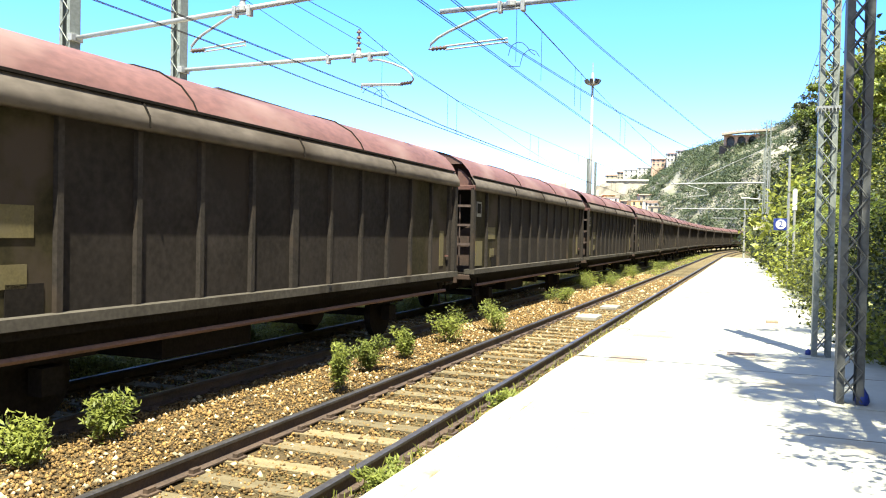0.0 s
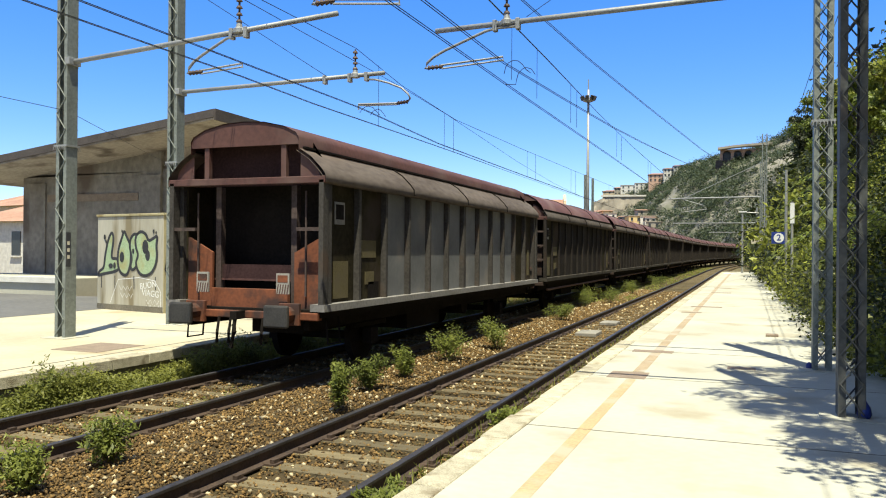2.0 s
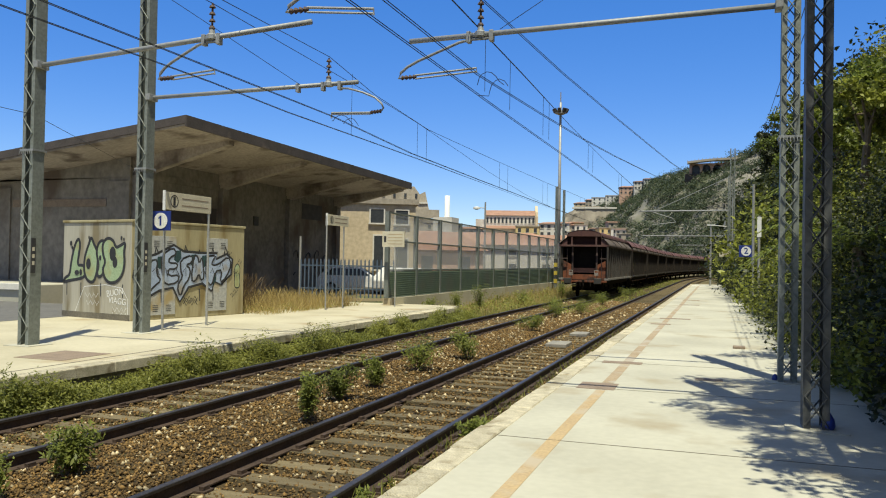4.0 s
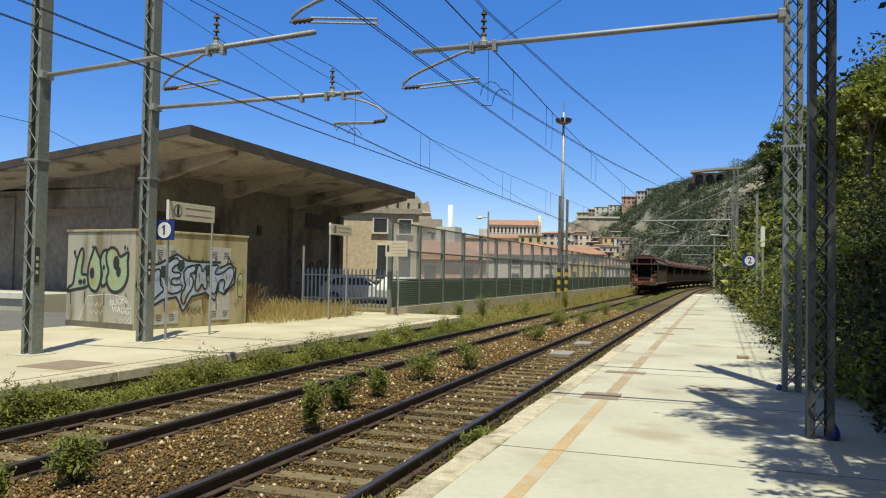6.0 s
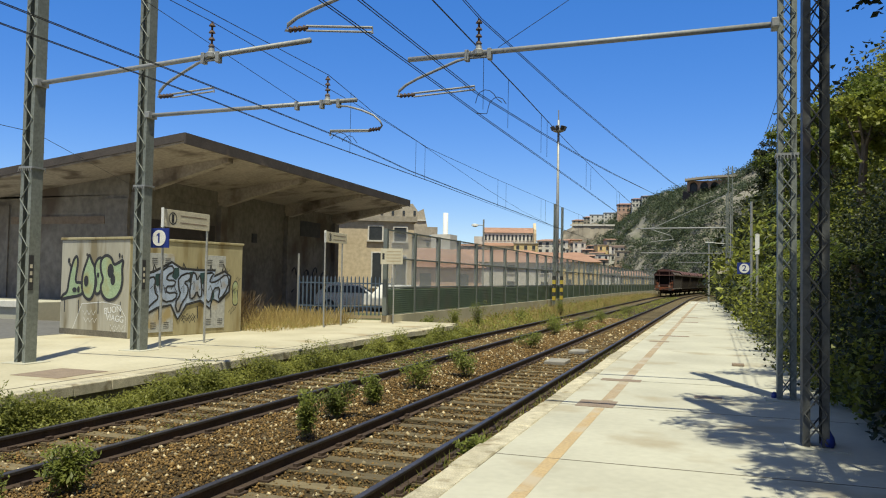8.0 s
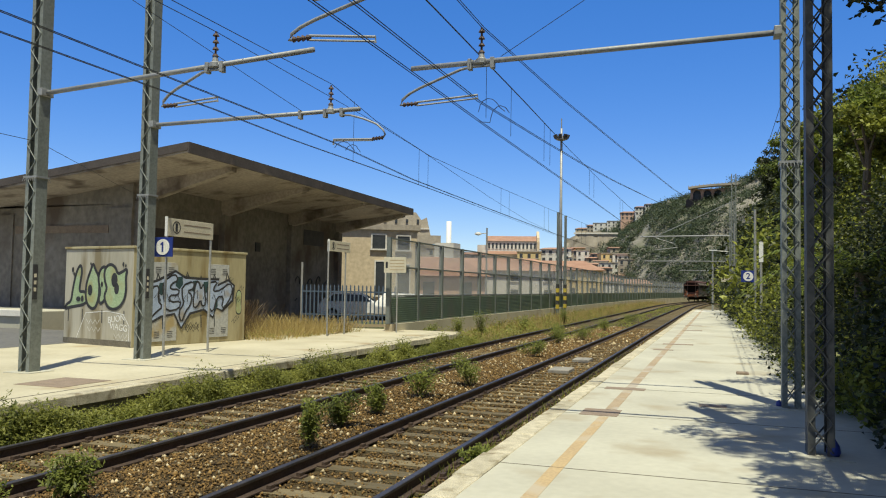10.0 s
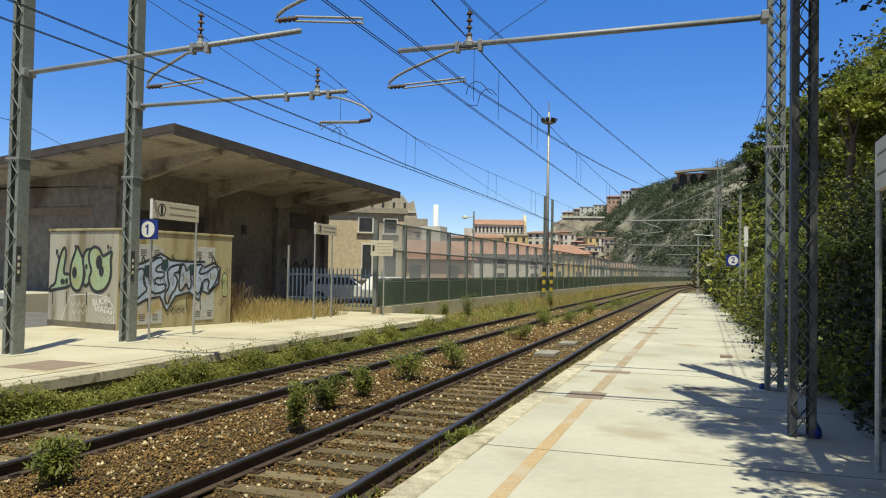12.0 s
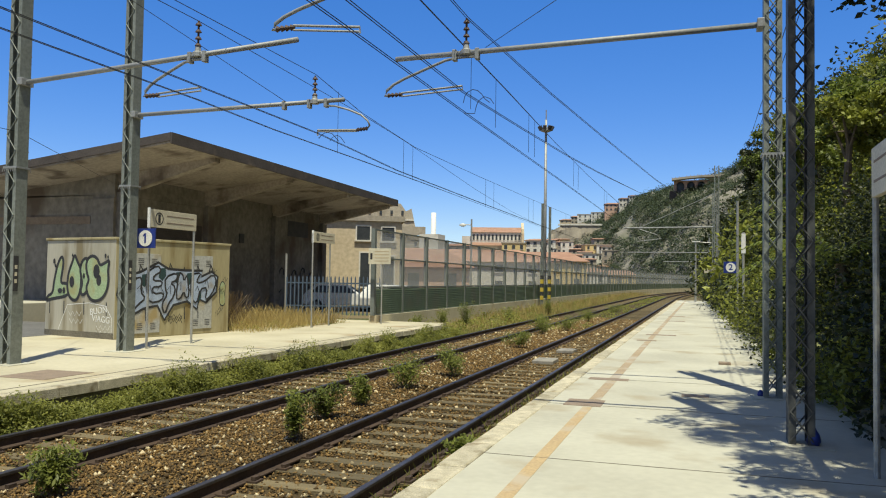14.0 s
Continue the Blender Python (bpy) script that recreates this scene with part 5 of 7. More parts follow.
slope_plants("hedge_shrubs", 300, 10.5, 34, 1.2, 3.2, 0.085, 0.55, HEDGE, "sunlit green shrubs and creepers along the platform", 21, 0.2, 170)
slope_plants("shaded_shrubs", 460, 5, 25, 1.0, 9, 0.09, 0.9, SHADE_LEAF, "green shrubs with tree shade put into their dark leaf colour", 26, 0.8, 170)
slope_plants("hillside_shrubs", 420, 24, 60, 1.1, 9, 0.13, 0.95, HEDGE, "green shrubs covering the slope", 22, 0.6, 150)
slope_plants("hillside_shrubs", 620, 30, 150, 1.0, 12, 0.24, 1.5, SHADE_LEAF, "dark green scrub on the upper slope", 23, 1.0, 140)
slope_plants("hillside_shrubs", 420, 40, 170, 1.0, 34, 0.34, 2.2, HEDGE, "green trees along the top of the slope", 24, 1.5, 130)
slope_plants("hillside_shrubs", 340, 70, 180, 1.0, 72, 0.55, 3.2, SHADE_LEAF, "dark trees high on the slope", 27, 1.5, 130)
slope_plants("platform_end_shrubs", 60, 52, 95, 1.0, 1.2, 0.16, 0.7, HEDGE, "green shrubs at the end of the platform", 25, 0.0, 90)


def tree(x, y, z, trunk_h, crown, seed, leaf=0.10, n=90, material=None, label="leafy dark green tree shading the platform", limbs=11):
    rng = np.random.default_rng(seed)
    t = thing("tree", label, "tree", pose(x, y, z))
    g = Geo()
    top = Vector((rng.uniform(-0.2, 0.2), rng.uniform(-0.2, 0.2), trunk_h))
    g.tube((0, 0, -0.3), top * 0.5, 0.16, 8, 0.12).tube(top * 0.5, top, 0.12, 8, 0.08)
    pts = []
    for i in range(limbs):
        a = rng.uniform(0, 6.28)
        q = top + Vector((math.cos(a) * crown[0] * rng.uniform(0.3, 1), math.sin(a) * crown[1] * rng.uniform(0.3, 1), crown[2] * rng.uniform(-0.35, 0.9)))
        mid = top.lerp(q, 0.5) + Vector((0, 0, 0.15))
        g.tube(top * rng.uniform(0.7, 1.0), mid, 0.05, 6, 0.03).tube(mid, q, 0.03, 5, 0.01)
        for c in (mid, q, q + Vector(rng.normal(size=3) * 0.4)):
            r = crown[0] * rng.uniform(0.16, 0.30)
            pts.append(clump_points(rng, n, c, (r, r, r * 0.8), 0.1))
    part("trunk", g, BARK, t)
    p = np.concatenate(pts)
    o = new("crown", quads_mesh("crown", leaf_quads(rng, p, leaf, 0.6, 0.6), len(p), material or SHADE_LEAF))
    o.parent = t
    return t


# the tall crowns are unseen, added to shade the near mast and the slope
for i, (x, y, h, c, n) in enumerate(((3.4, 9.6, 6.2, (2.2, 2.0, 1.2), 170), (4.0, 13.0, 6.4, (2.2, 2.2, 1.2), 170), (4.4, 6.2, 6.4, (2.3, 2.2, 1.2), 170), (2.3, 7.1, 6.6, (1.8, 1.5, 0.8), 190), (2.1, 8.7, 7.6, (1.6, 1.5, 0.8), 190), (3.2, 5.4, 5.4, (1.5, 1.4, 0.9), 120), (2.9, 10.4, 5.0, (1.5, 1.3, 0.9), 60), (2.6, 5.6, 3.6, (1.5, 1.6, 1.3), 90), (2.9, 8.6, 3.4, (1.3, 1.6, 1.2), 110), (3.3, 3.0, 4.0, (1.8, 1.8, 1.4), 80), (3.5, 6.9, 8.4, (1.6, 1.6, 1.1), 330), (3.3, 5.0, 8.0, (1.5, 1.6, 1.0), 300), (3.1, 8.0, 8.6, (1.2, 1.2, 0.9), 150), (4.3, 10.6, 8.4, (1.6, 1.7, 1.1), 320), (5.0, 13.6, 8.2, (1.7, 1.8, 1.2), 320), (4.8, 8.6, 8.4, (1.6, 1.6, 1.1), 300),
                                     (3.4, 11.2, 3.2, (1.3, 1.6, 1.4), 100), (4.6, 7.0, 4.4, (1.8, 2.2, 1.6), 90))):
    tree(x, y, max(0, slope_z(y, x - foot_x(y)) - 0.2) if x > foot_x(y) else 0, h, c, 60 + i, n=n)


SUNNY = leaf_mat("sunny_leaf", (0.03, 0.05, 0.008), (0.30, 0.36, 0.06), 0.45)
for i, (x, y, h, c) in enumerate(((4.1, 44, 3.6, (1.6, 2.2, 1.4)), (4.3, 56, 4.4, (1.9, 2.4, 1.7)), (3.9, 33, 3.6, (1.5, 1.8, 1.3)), (3.8, 25, 3.4, (1.4, 1.6, 1.2)),
                                  (4.9, 38, 3.6, (1.7, 1.8, 1.4)), (4.6, 66, 5.0, (2.0, 2.6, 1.8)), (5.3, 29, 3.0, (1.6, 1.8, 1.3)), (6.0, 52, 3.6, (2.2, 2.4, 1.7)))):
    tree(x, y, max(0, slope_z(y, x - foot_x(y)) - 0.3), h, c, 90 + i, 0.16, 130, (SUNNY, SHADE_LEAF, SUNNY, HEDGE)[i % 4], "green tree rising from the slope beside the platform", 15)


def palm(x, y, z, n, length, seed, label):
    """Arching feathered fronds from a short stem."""
    rng = np.random.default_rng(seed)
    t = thing("palm", label, "palm", pose(x, y, z))
    part("stem", Geo().tube((0, 0, -0.4), (0, 0, 0.5), 0.16, 8, 0.12), BARK, t)
    for i in range(n):
        a, up = i * 2.4 + rng.uniform(-0.2, 0.2), rng.uniform(0.25, 1.15)
        L = length * rng.uniform(0.75, 1.1)
        q = []
        side = np.array([-math.sin(a), math.cos(a), 0])
        for k in range(1, 15):
            f = k / 14
            r = L * (f * math.cos(up) + 0.15 * f * f)
            p = np.array([math.cos(a) * r, math.sin(a) * r, 0.5 + L * (math.sin(up) * f - 0.75 * f * f)])
            w = 0.42 * math.sin(math.pi * min(1, f * 0.85 + 0.12)) * length / 2
            for sgn in (-1, 1):
                tip = p + side * sgn * w + np.array([math.cos(a) * 0.12, math.sin(a) * 0.12, -0.10])
                d = np.array([math.cos(a), math.sin(a), 0]) * 0.028
                q += [p - d, p + d, tip + d * 0.2, tip - d * 0.2]
        o = new("frond", quads_mesh("frond", np.array(q), len(q) // 4, SUNNY))
        o.parent = t
    return t


palm(2.5, 16.5, 1.6, 22, 1.9, 5, "feathery green palm among the shrubs")
palm(2.3, 21.0, 1.8, 20, 1.9, 6, "feathery green palm among the shrubs")
palm(3.0, 26.0, 3.4, 20, 2.2, 7, "feathery green palm higher on the slope")


def far_hill():
    """The rocky ridge that closes the view beyond the station."""
    foot = [(-135, 480), (-85, 400), (-48, 330), (-24, 270), (-6, 225), (16, 180), (26, 130), (30, 90)]
    ridge = [(-150, 640, 6), (-92, 540, 35), (-58, 480, 40), (-30, 415, 45), (-3, 352, 44), (34, 320, 54), (80, 260, 62), (110, 180, 66)]
    g = Geo()
    n, k = 120, 60

    def at(pts, f):
        f = f * (len(pts) - 1)
        i = min(int(f), len(pts) - 2)
        return [a + (b - a) * (f - i) for a, b in zip(pts[i], pts[i + 1])]

    def spot(f, v):
        a, b = at(foot, f), at(ridge, f)
        x, y = a[0] + (b[0] - a[0]) * v, a[1] + (b[1] - a[1]) * v
        h = b[2] * min(1, v) ** 0.75 - max(0, v - 1) * 18
        h += 4.5 * noise.fractal(Vector((x * 0.03, y * 0.03, 7)), 1.0, 2.0, 4) * min(1, 3 * v) * (0.35 if v > 0.9 else 1)
        h += 2.2 * noise.fractal(Vector((x * 0.11, y * 0.11, 2)), 0.8, 2.1, 4) * min(1, 4 * v)
        return Vector((x, y, h - 1))

    for i in range(n + 1):
        for j in range(k + 1):
            g.v.append(tuple(spot(i / n, j / k * 1.35)))
    for i in range(n):
        for j in range(k):
            a = i * (k + 1) + j
            g.f.append((a, a + k + 1, a + k + 2, a + 1))
    h = tagged(part("far_hill", g, ROCK, smooth=True), "rocky hill with scrub beyond the station", "hill", kind="structure")
    fix_normals(h.data)
    rng = np.random.default_rng(31)
    pts = []
    for i in range(6200):
        f, v = rng.random(), rng.random() ** 0.9 * 1.02
        c = spot(f, v)
        if noise.noise(Vector((c.x * 0.05, c.y * 0.05, c.z * 0.09))) < -0.42 and v < 0.9:
            continue
        r = rng.uniform(1.2, 3.0)
        pts.append(clump_points(rng, 56, c + Vector((0, 0, r * 0.3)), (r * 1.3, r * 1.3, r * 0.8), 0.4))
    p = np.concatenate(pts)
    tagged(new("hill_scrub", quads_mesh("hill_scrub", leaf_quads(rng, p, 0.6, 0.3, 0.7, 0.75), len(p), SCRUB)), "dark green scrub over the far hill", "shrubs", kind="stuff")
    return spot


HILL = far_hill()


# ---- signs, posts and lamps ----
def words(text, size, material, name="lettering", m=None, parent=None, bold=0.0):
    c = bpy.data.curves.new("lettering", "FONT")
    c.body, c.size, c.align_x, c.align_y, c.extrude = text, size, "CENTER", "CENTER", 0.0015
    c.offset = bold
    tmp = bpy.data.objects.new("lettering", c)
    me = bpy.data.meshes.new_from_object(tmp)
    bpy.data.objects.remove(tmp)
    bpy.data.curves.remove(c)
    me.materials.clear()
    me.materials.append(material)
    o = new(name, me)
    o.matrix_basis = m or Matrix()
    o.parent = parent
    return o


PURE_WHITE = mat("sign_white", (0.68, 0.68, 0.66), (0.80, 0.80, 0.78), 0.3, 0.5)
POST = mat("sign_post", (0.30, 0.30, 0.29), (0.42, 0.42, 0.40), 0.5, 0.55, 0.4)


def track_number(x, y, z, n, w, label, post_x, post_back=0.02):
    t = thing("track_number_sign", label, "sign", pose(x, y, z))
    h = w * 0.86
    part("board", Geo().box(-w / 2, w / 2, -0.015, 0.015, -h / 2, h / 2), BLUE, t, "deep blue square board", bevel=0.004)
    part("disc", Geo().tube((0, -0.017, 0), (0, -0.030, 0), h * 0.41, 28), PURE_WHITE, t, "white disc")
    if n == "1":
        g = Geo()
        g.add([(u * h, yy, w * h) for yy in (-0.034, -0.030) for u, w in ((-0.045, -0.25), (0.055, -0.25), (0.055, 0.26), (-0.02, 0.26), (-0.13, 0.16), (-0.13, 0.08), (-0.045, 0.13))],
              [tuple(range(7)), tuple(range(13, 6, -1))])
        part("numeral", g, BLUE, t, "dark blue numeral 1")
    else:
        words(n, h * 0.72, BLUE, "numeral", pose(0, -0.033, 0, 90), t, 0.006)
    part("bracket", Geo().tube((post_x - x, post_back, 0.1), (0, 0.02, 0.1), 0.012, 6).tube((post_x - x, post_back, -0.1), (0, 0.02, -0.1), 0.012, 6), POST, t)
    return t


track_number(-11.857, 14.9, 2.502, "1", 0.51, "blue square sign with the white disc of track 1", -12.06, 0.37)
track_number(1.25, 39.2, 2.42, "2", 0.62, "blue square sign with the white disc of track 2", 1.55)


def notice(x, y0, y1, z0, z1, label, posts, facing=1):
    """A long cream warning board along the platform on two posts."""
    t = thing("notice_board", label, "sign", pose(x, y0, 0))
    L = y1 - y0
    part("board", Geo().box(-0.03, 0.03, 0, L, z0, z1), CREAM, t, bevel=0.005)
    part("edge_strip", Geo().box(-0.035, 0.035, -0.02, 0.0, z0 - 0.02, z1 + 0.03), PURE_WHITE, t)
    h = z1 - z0
    for s in (1, -1):
        ring = Geo()
        for i in range(20):
            a, b = 2 * math.pi * i / 20, 2 * math.pi * (i + 1) / 20
            c, r = (0.17 * L + 0.02), h * 0.36
            ring.add([(s * 0.033, c + r * k * math.cos(u), (z0 + z1) / 2 + r * k * math.sin(u)) for u in (a, b) for k in (1.0, 0.82)], [(0, 1, 3, 2)])
        part("pictogram_ring", ring, BLACKP, t)
        part("pictogram", Geo().box(*sorted((s * 0.031, s * 0.034)), 0.17 * L - 0.02, 0.17 * L + 0.06, (z0 + z1) / 2 - h * 0.24, (z0 + z1) / 2 + h * 0.24), BLACKP, t)
        for j, f in enumerate((0.7, 0.3)):
            part("text_bar", Geo().box(*sorted((s * 0.031, s * 0.034)), 0.34 * L, 0.93 * L, z0 + h * f - 0.011, z0 + h * f + 0.011), IRON, t)
    for p in posts:
        part("post", Geo().tube((0, p - y0, 0), (0, p - y0, z1 - 0.05), 0.028, 8), POST, t)
    return t


notice(-12.06, 15.25, 17.0, 2.79, 3.20, "cream warning board with walking pictogram on two thin posts", (15.27, 16.95))
notice(-12.4, 24.0, 25.6, 2.86, 3.22, "cream warning board on thin posts further along the platform", (24.0, 25.3))


def small_notice(x, y, z, w, h, base, label, turn=0):
    t = thing("notice_board", label, "sign", pose(x, y, 0, 0, 0, turn))
    part("board", Geo().box(-w / 2, w / 2, -0.02, 0.02, z - h / 2, z + h / 2), CREAM, t, bevel=0.004)
    for k in range(4):
        part("text_bar", Geo().box(-w * 0.22, w * 0.42, -0.024, -0.02, z + h * (0.3 - 0.2 * k) - 0.015, z + h * (0.3 - 0.2 * k) + 0.015), OCHRE, t)
    part("pictogram", Geo().box(-w * 0.42, -w * 0.32, -0.024, -0.02, z - h * 0.2, z + h * 0.2), BLACKP, t)
    part("post", Geo().tube((w * 0.1, 0.03, base), (w * 0.1, 0.03, z), 0.028, 8), POST, t)
    return t


small_notice(-11.35, 27.3, 2.49, 0.88, 0.58, -0.1, "cream notice on a thin post at the end of the fence")
small_notice(0.52, 60.5, 2.65, 0.78, 0.5, 0.0, "small cream notice on a post at the platform end")
notice(1.47, 6.3, 7.95, 2.48, 2.92, "cream warning board on posts under the trees", (6.4, 7.93))


def slim_post(x, y, z0, z1, r, label, white=None):
    t = thing("lamp_post", label, "post", pose(x, y, 0))
    part("pole", Geo().tube((0, 0, z0), (0, 0, z1), r, 8, r * 0.8), POST, t)
    if white:
        part("white_band", Geo().box(-0.07, 0.07, -0.05, 0.05, *white), PURE_WHITE, t)
    return t


slim_post(1.55, 39.2, -0.2, 5.5, 0.07, "thin grey lamp post beside the shrubs")
slim_post(1.38, 30.0, -0.2, 3.5, 0.05, "short grey post with a white marker", (2.75, 3.45))
slim_post(1.22, 30.6, -0.2, 3.3, 0.03, "thin bare grey post by the shrubs")
slim_post(0.98, 59.0, 0.0, 6.5, 0.05, "thin grey post at the platform end")


def platform_lamp():
    t = thing("lamp_post", "grey lamp post with a horizontal arm at the platform end", "street lamp", pose(-0.55, 73.0, 0))
    part("pole", Geo().tube((0, 0, -0.4), (0, 0, 5.3), 0.09, 10, 0.07), POST, t)
    part("arm", Geo().tube((0, 0, 5.25), (1.3, 0, 5.15), 0.04, 6), POST, t)
    part("lantern", Geo().box(-0.3, 0.35, -0.12, 0.12, 5.22, 5.32), PURE_WHITE, t)
    return t


platform_lamp()
for y, h in ((61.0, 10.2), (62.6, 8.4)):
    lattice_mast("lattice_mast", 0.98 - 0.1 * (h < 9), y, h, "grey lattice catenary mast at the end of the platform", 0.36, 0.36)
for y, h in ((58.5, 7.9), (61.5, 7.9)):
    lattice_mast("lattice_mast", -11.3, y, h, "grey lattice catenary mast beside the noise barrier", 0.17, 0.2, -0.5)
STRIPE = mat("signal_yellow", (0.45, 0.34, 0.04), (0.58, 0.45, 0.06), 0.3, 0.6)


def marker_wrap(y):
    t = thing("warning_wrap", "yellow and black striped plate round the mast foot", "marker", pose(-11.3, y, 0))
    for k in range(6):
        part("stripe", Geo().box(-0.11, 0.11, -0.125, 0.125, 0.25 + k * 0.3, 0.55 + k * 0.3), BLACKP if k % 2 else STRIPE, t)


marker_wrap(58.5)
marker_wrap(61.5)
part_arm = thing("cantilever_arm", "galvanised tube arm of a mast further along", "catenary arm", pose(0, 61, 0))
part("arm_tube", Geo().tube((0.85, 0, 5.75), (-5.6, 0, 5.7), 0.05, 8), GALV, part_arm)
part("stay", Geo().tube((0.85, 0, 8.2), (-4.4, 0, 5.75), 0.025, 6), GALV, part_arm)
part("hook", Geo().line([(-4.6, 0, 5.65), (-3.2, 0, 5.2), (-2.9, 0, 4.9), (-4.6, 0, 4.7)], 0.025, 6), GALV, part_arm)
for y in (109, 157):
    p = on_line(y, 0).translation
    a = thing("cantilever_arm", "distant galvanised tube arm over the tracks", "catenary arm", on_line(y, 0))
    part("arm_tube", Geo().tube((0.8, 0, 5.6), (-9.5, 0, 5.6), 0.06, 8).tube((0.8, 0, -0.4), (0.8, 0, 8), 0.12, 8), GALV, a)


def floodlight_tower():
    t = thing("floodlight_tower", "tall pale floodlight tower with a round head", "light tower", pose(-13.3, 70, 0))
    part("shaft", Geo().tube((0, 0, -0.5), (0, 0, 16.0), 0.17, 12, 0.10), POST, t, smooth=True)
    head = part("head_ring", Geo().lathe((0, 0, 14.9), [(0.25, 0), (0.5, 0.1), (0.5, 0.25), (0.25, 0.3)], 14), GALV, t)
    part("top_rod", Geo().tube((0, 0, 16), (0, 0, 16.9), 0.05, 6), POST, t)
    for i in range(8):
        a = i * math.pi / 4
        part("floodlight", Geo().box(-0.14, 0.14, -0.1, 0.1, -0.17, 0.17, pose(0.58 * math.cos(a), 0.58 * math.sin(a), 15.25, 25, 0, math.degrees(a) + 90)), DARK_STEEL, head)
    return t


floodlight_tower()


def street_lamp():
    t = thing("street_lamp", "white street lamp behind the noise barrier", "street lamp", pose(-13.2, 46, 0))
    part("pole", Geo().tube((0, 0, -0.3), (0, 0, 5.3), 0.07, 10, 0.05), POST, t)
    part("lantern", Geo().lathe((-0.55, 0, 4.85), [(0.05, 0), (0.22, 0.06), (0.2, 0.16), (0.04, 0.2)], 12), PURE_WHITE, t)
    part("arm", Geo().tube((0, 0, 4.95), (-0.5, 0, 4.98), 0.03, 6), POST, t)
    return t


street_lamp()


# ---- palisade gate, cars ----
FENCE_BLUE = mat("palisade_blue", (0.06, 0.09, 0.14), (0.10, 0.14, 0.20), 0.3, 0.6, 0.2)


def palisade():
    t = thing("palisade_fence", "blue-grey steel palisade fence between shed and barrier", "fence", pose(-17.4, 31.2, 0.05, 0, 0, 12))
    for z in (0.35, 1.35):
        part("rail", Geo().box(0, 4.3, -0.02, 0.02, z, z + 0.06), FENCE_BLUE, t)
    for i in range(24):
        part("pale", Geo().box(0.02 + i * 0.18, 0.08 + i * 0.18, -0.04, -0.02, 0, 1.62).add(
            [(0.02 + i * 0.18, -0.03, 1.62), (0.08 + i * 0.18, -0.03, 1.62), (0.05 + i * 0.18, -0.03, 1.70)], [(0, 1, 2)]), FENCE_BLUE, t)
    part("post", Geo().tube((0, 0, -0.1), (0, 0, 2.65), 0.05, 8), POST, t)
    return t


palisade()
CAR_WHITE = mat("car_white", (0.66, 0.66, 0.66), (0.76, 0.76, 0.76), 1.0, 0.25)
CAR_GLASS = mat("car_glass", (0.02, 0.025, 0.03), (0.03, 0.035, 0.04), 1.0, 0.08)
TYRE = mat("tyre", (0.015, 0.015, 0.015), (0.03, 0.03, 0.03), 0.3, 0.9)


def car(x, y, turn, label):
    t = thing("car", label, "car", pose(x, y, -0.12, 0, 0, turn))
    prof = [(-2.0, 0.32), (2.0, 0.32), (2.05, 0.7), (1.9, 0.85), (1.0, 0.95), (0.35, 1.42), (-1.3, 1.45), (-1.85, 1.0), (-2.03, 0.75)]
    g = Geo()
    k = len(prof)
    for yy in (-0.82, 0.82):
        g.v += [(u, yy * (0.86 if w > 1.2 else 1.0), w) for u, w in prof]
    g.f += [(j, (j + 1) % k, (j + 1) % k + k, j + k) for j in range(k)] + [tuple(range(k))[::-1], tuple(range(k, 2 * k))]
    b = part("body", g, CAR_WHITE, t, bevel=0.05)
    fix_normals(b.data)
    for s in (-1, 1):
        part("side_window", Geo().add([(0.85, s * 0.832, 0.98), (0.3, s * 0.75, 1.34), (-1.2, s * 0.75, 1.36), (-1.6, s * 0.832, 1.0)], [(0, 1, 2, 3)]), CAR_GLASS, t)
        for u in (-1.25, 1.25):
            w = part("wheel", Geo().tube((u, s * 0.66, 0.31), (u, s * 0.85, 0.31), 0.31, 16), TYRE, t)
            part("rim", Geo().tube((u, s * 0.85, 0.31), (u, s * 0.86, 0.31), 0.19, 12), GALV, w)
    part("windscreen", Geo().add([(1.0, -0.7, 0.97), (1.0, 0.7, 0.97), (0.42, 0.62, 1.38), (0.42, -0.62, 1.38)], [(0, 1, 2, 3)]), CAR_GLASS, t)
    return t


car(-18.6, 39.5, 20, "white parked car behind the palisade fence")
car(-16.0, 40.5, 75, "white parked car beside the ochre house")


# ---- town ----
TILE = mat("roof_tile", (0.28, 0.15, 0.10), (0.42, 0.25, 0.18), 1.5, 0.9, bump=0.5, stain=(0.30, 0.20, 0.15), stain_size=3.0, object_random=0.12)
WALLS = [mat("plaster_%s" % n, a, b, 3.0, 0.95, stain=c, stain_size=4.0, stain_at=0.56) for n, a, b, c in (
    ("ochre", (0.54, 0.435, 0.29), (0.66, 0.555, 0.40), (0.36, 0.27, 0.17)), ("pink", (0.50, 0.32, 0.24), (0.60, 0.40, 0.31), (0.40, 0.27, 0.21)),
    ("white", (0.60, 0.57, 0.52), (0.72, 0.69, 0.63), (0.48, 0.45, 0.40)), ("yellow", (0.58, 0.44, 0.20), (0.68, 0.54, 0.28), (0.46, 0.36, 0.20)),
    ("stone", (0.30, 0.26, 0.21), (0.42, 0.37, 0.30), (0.22, 0.19, 0.15)))]
SHUTTER = mat("window_dark", (0.03, 0.035, 0.04), (0.06, 0.065, 0.07), 1.0, 0.3)


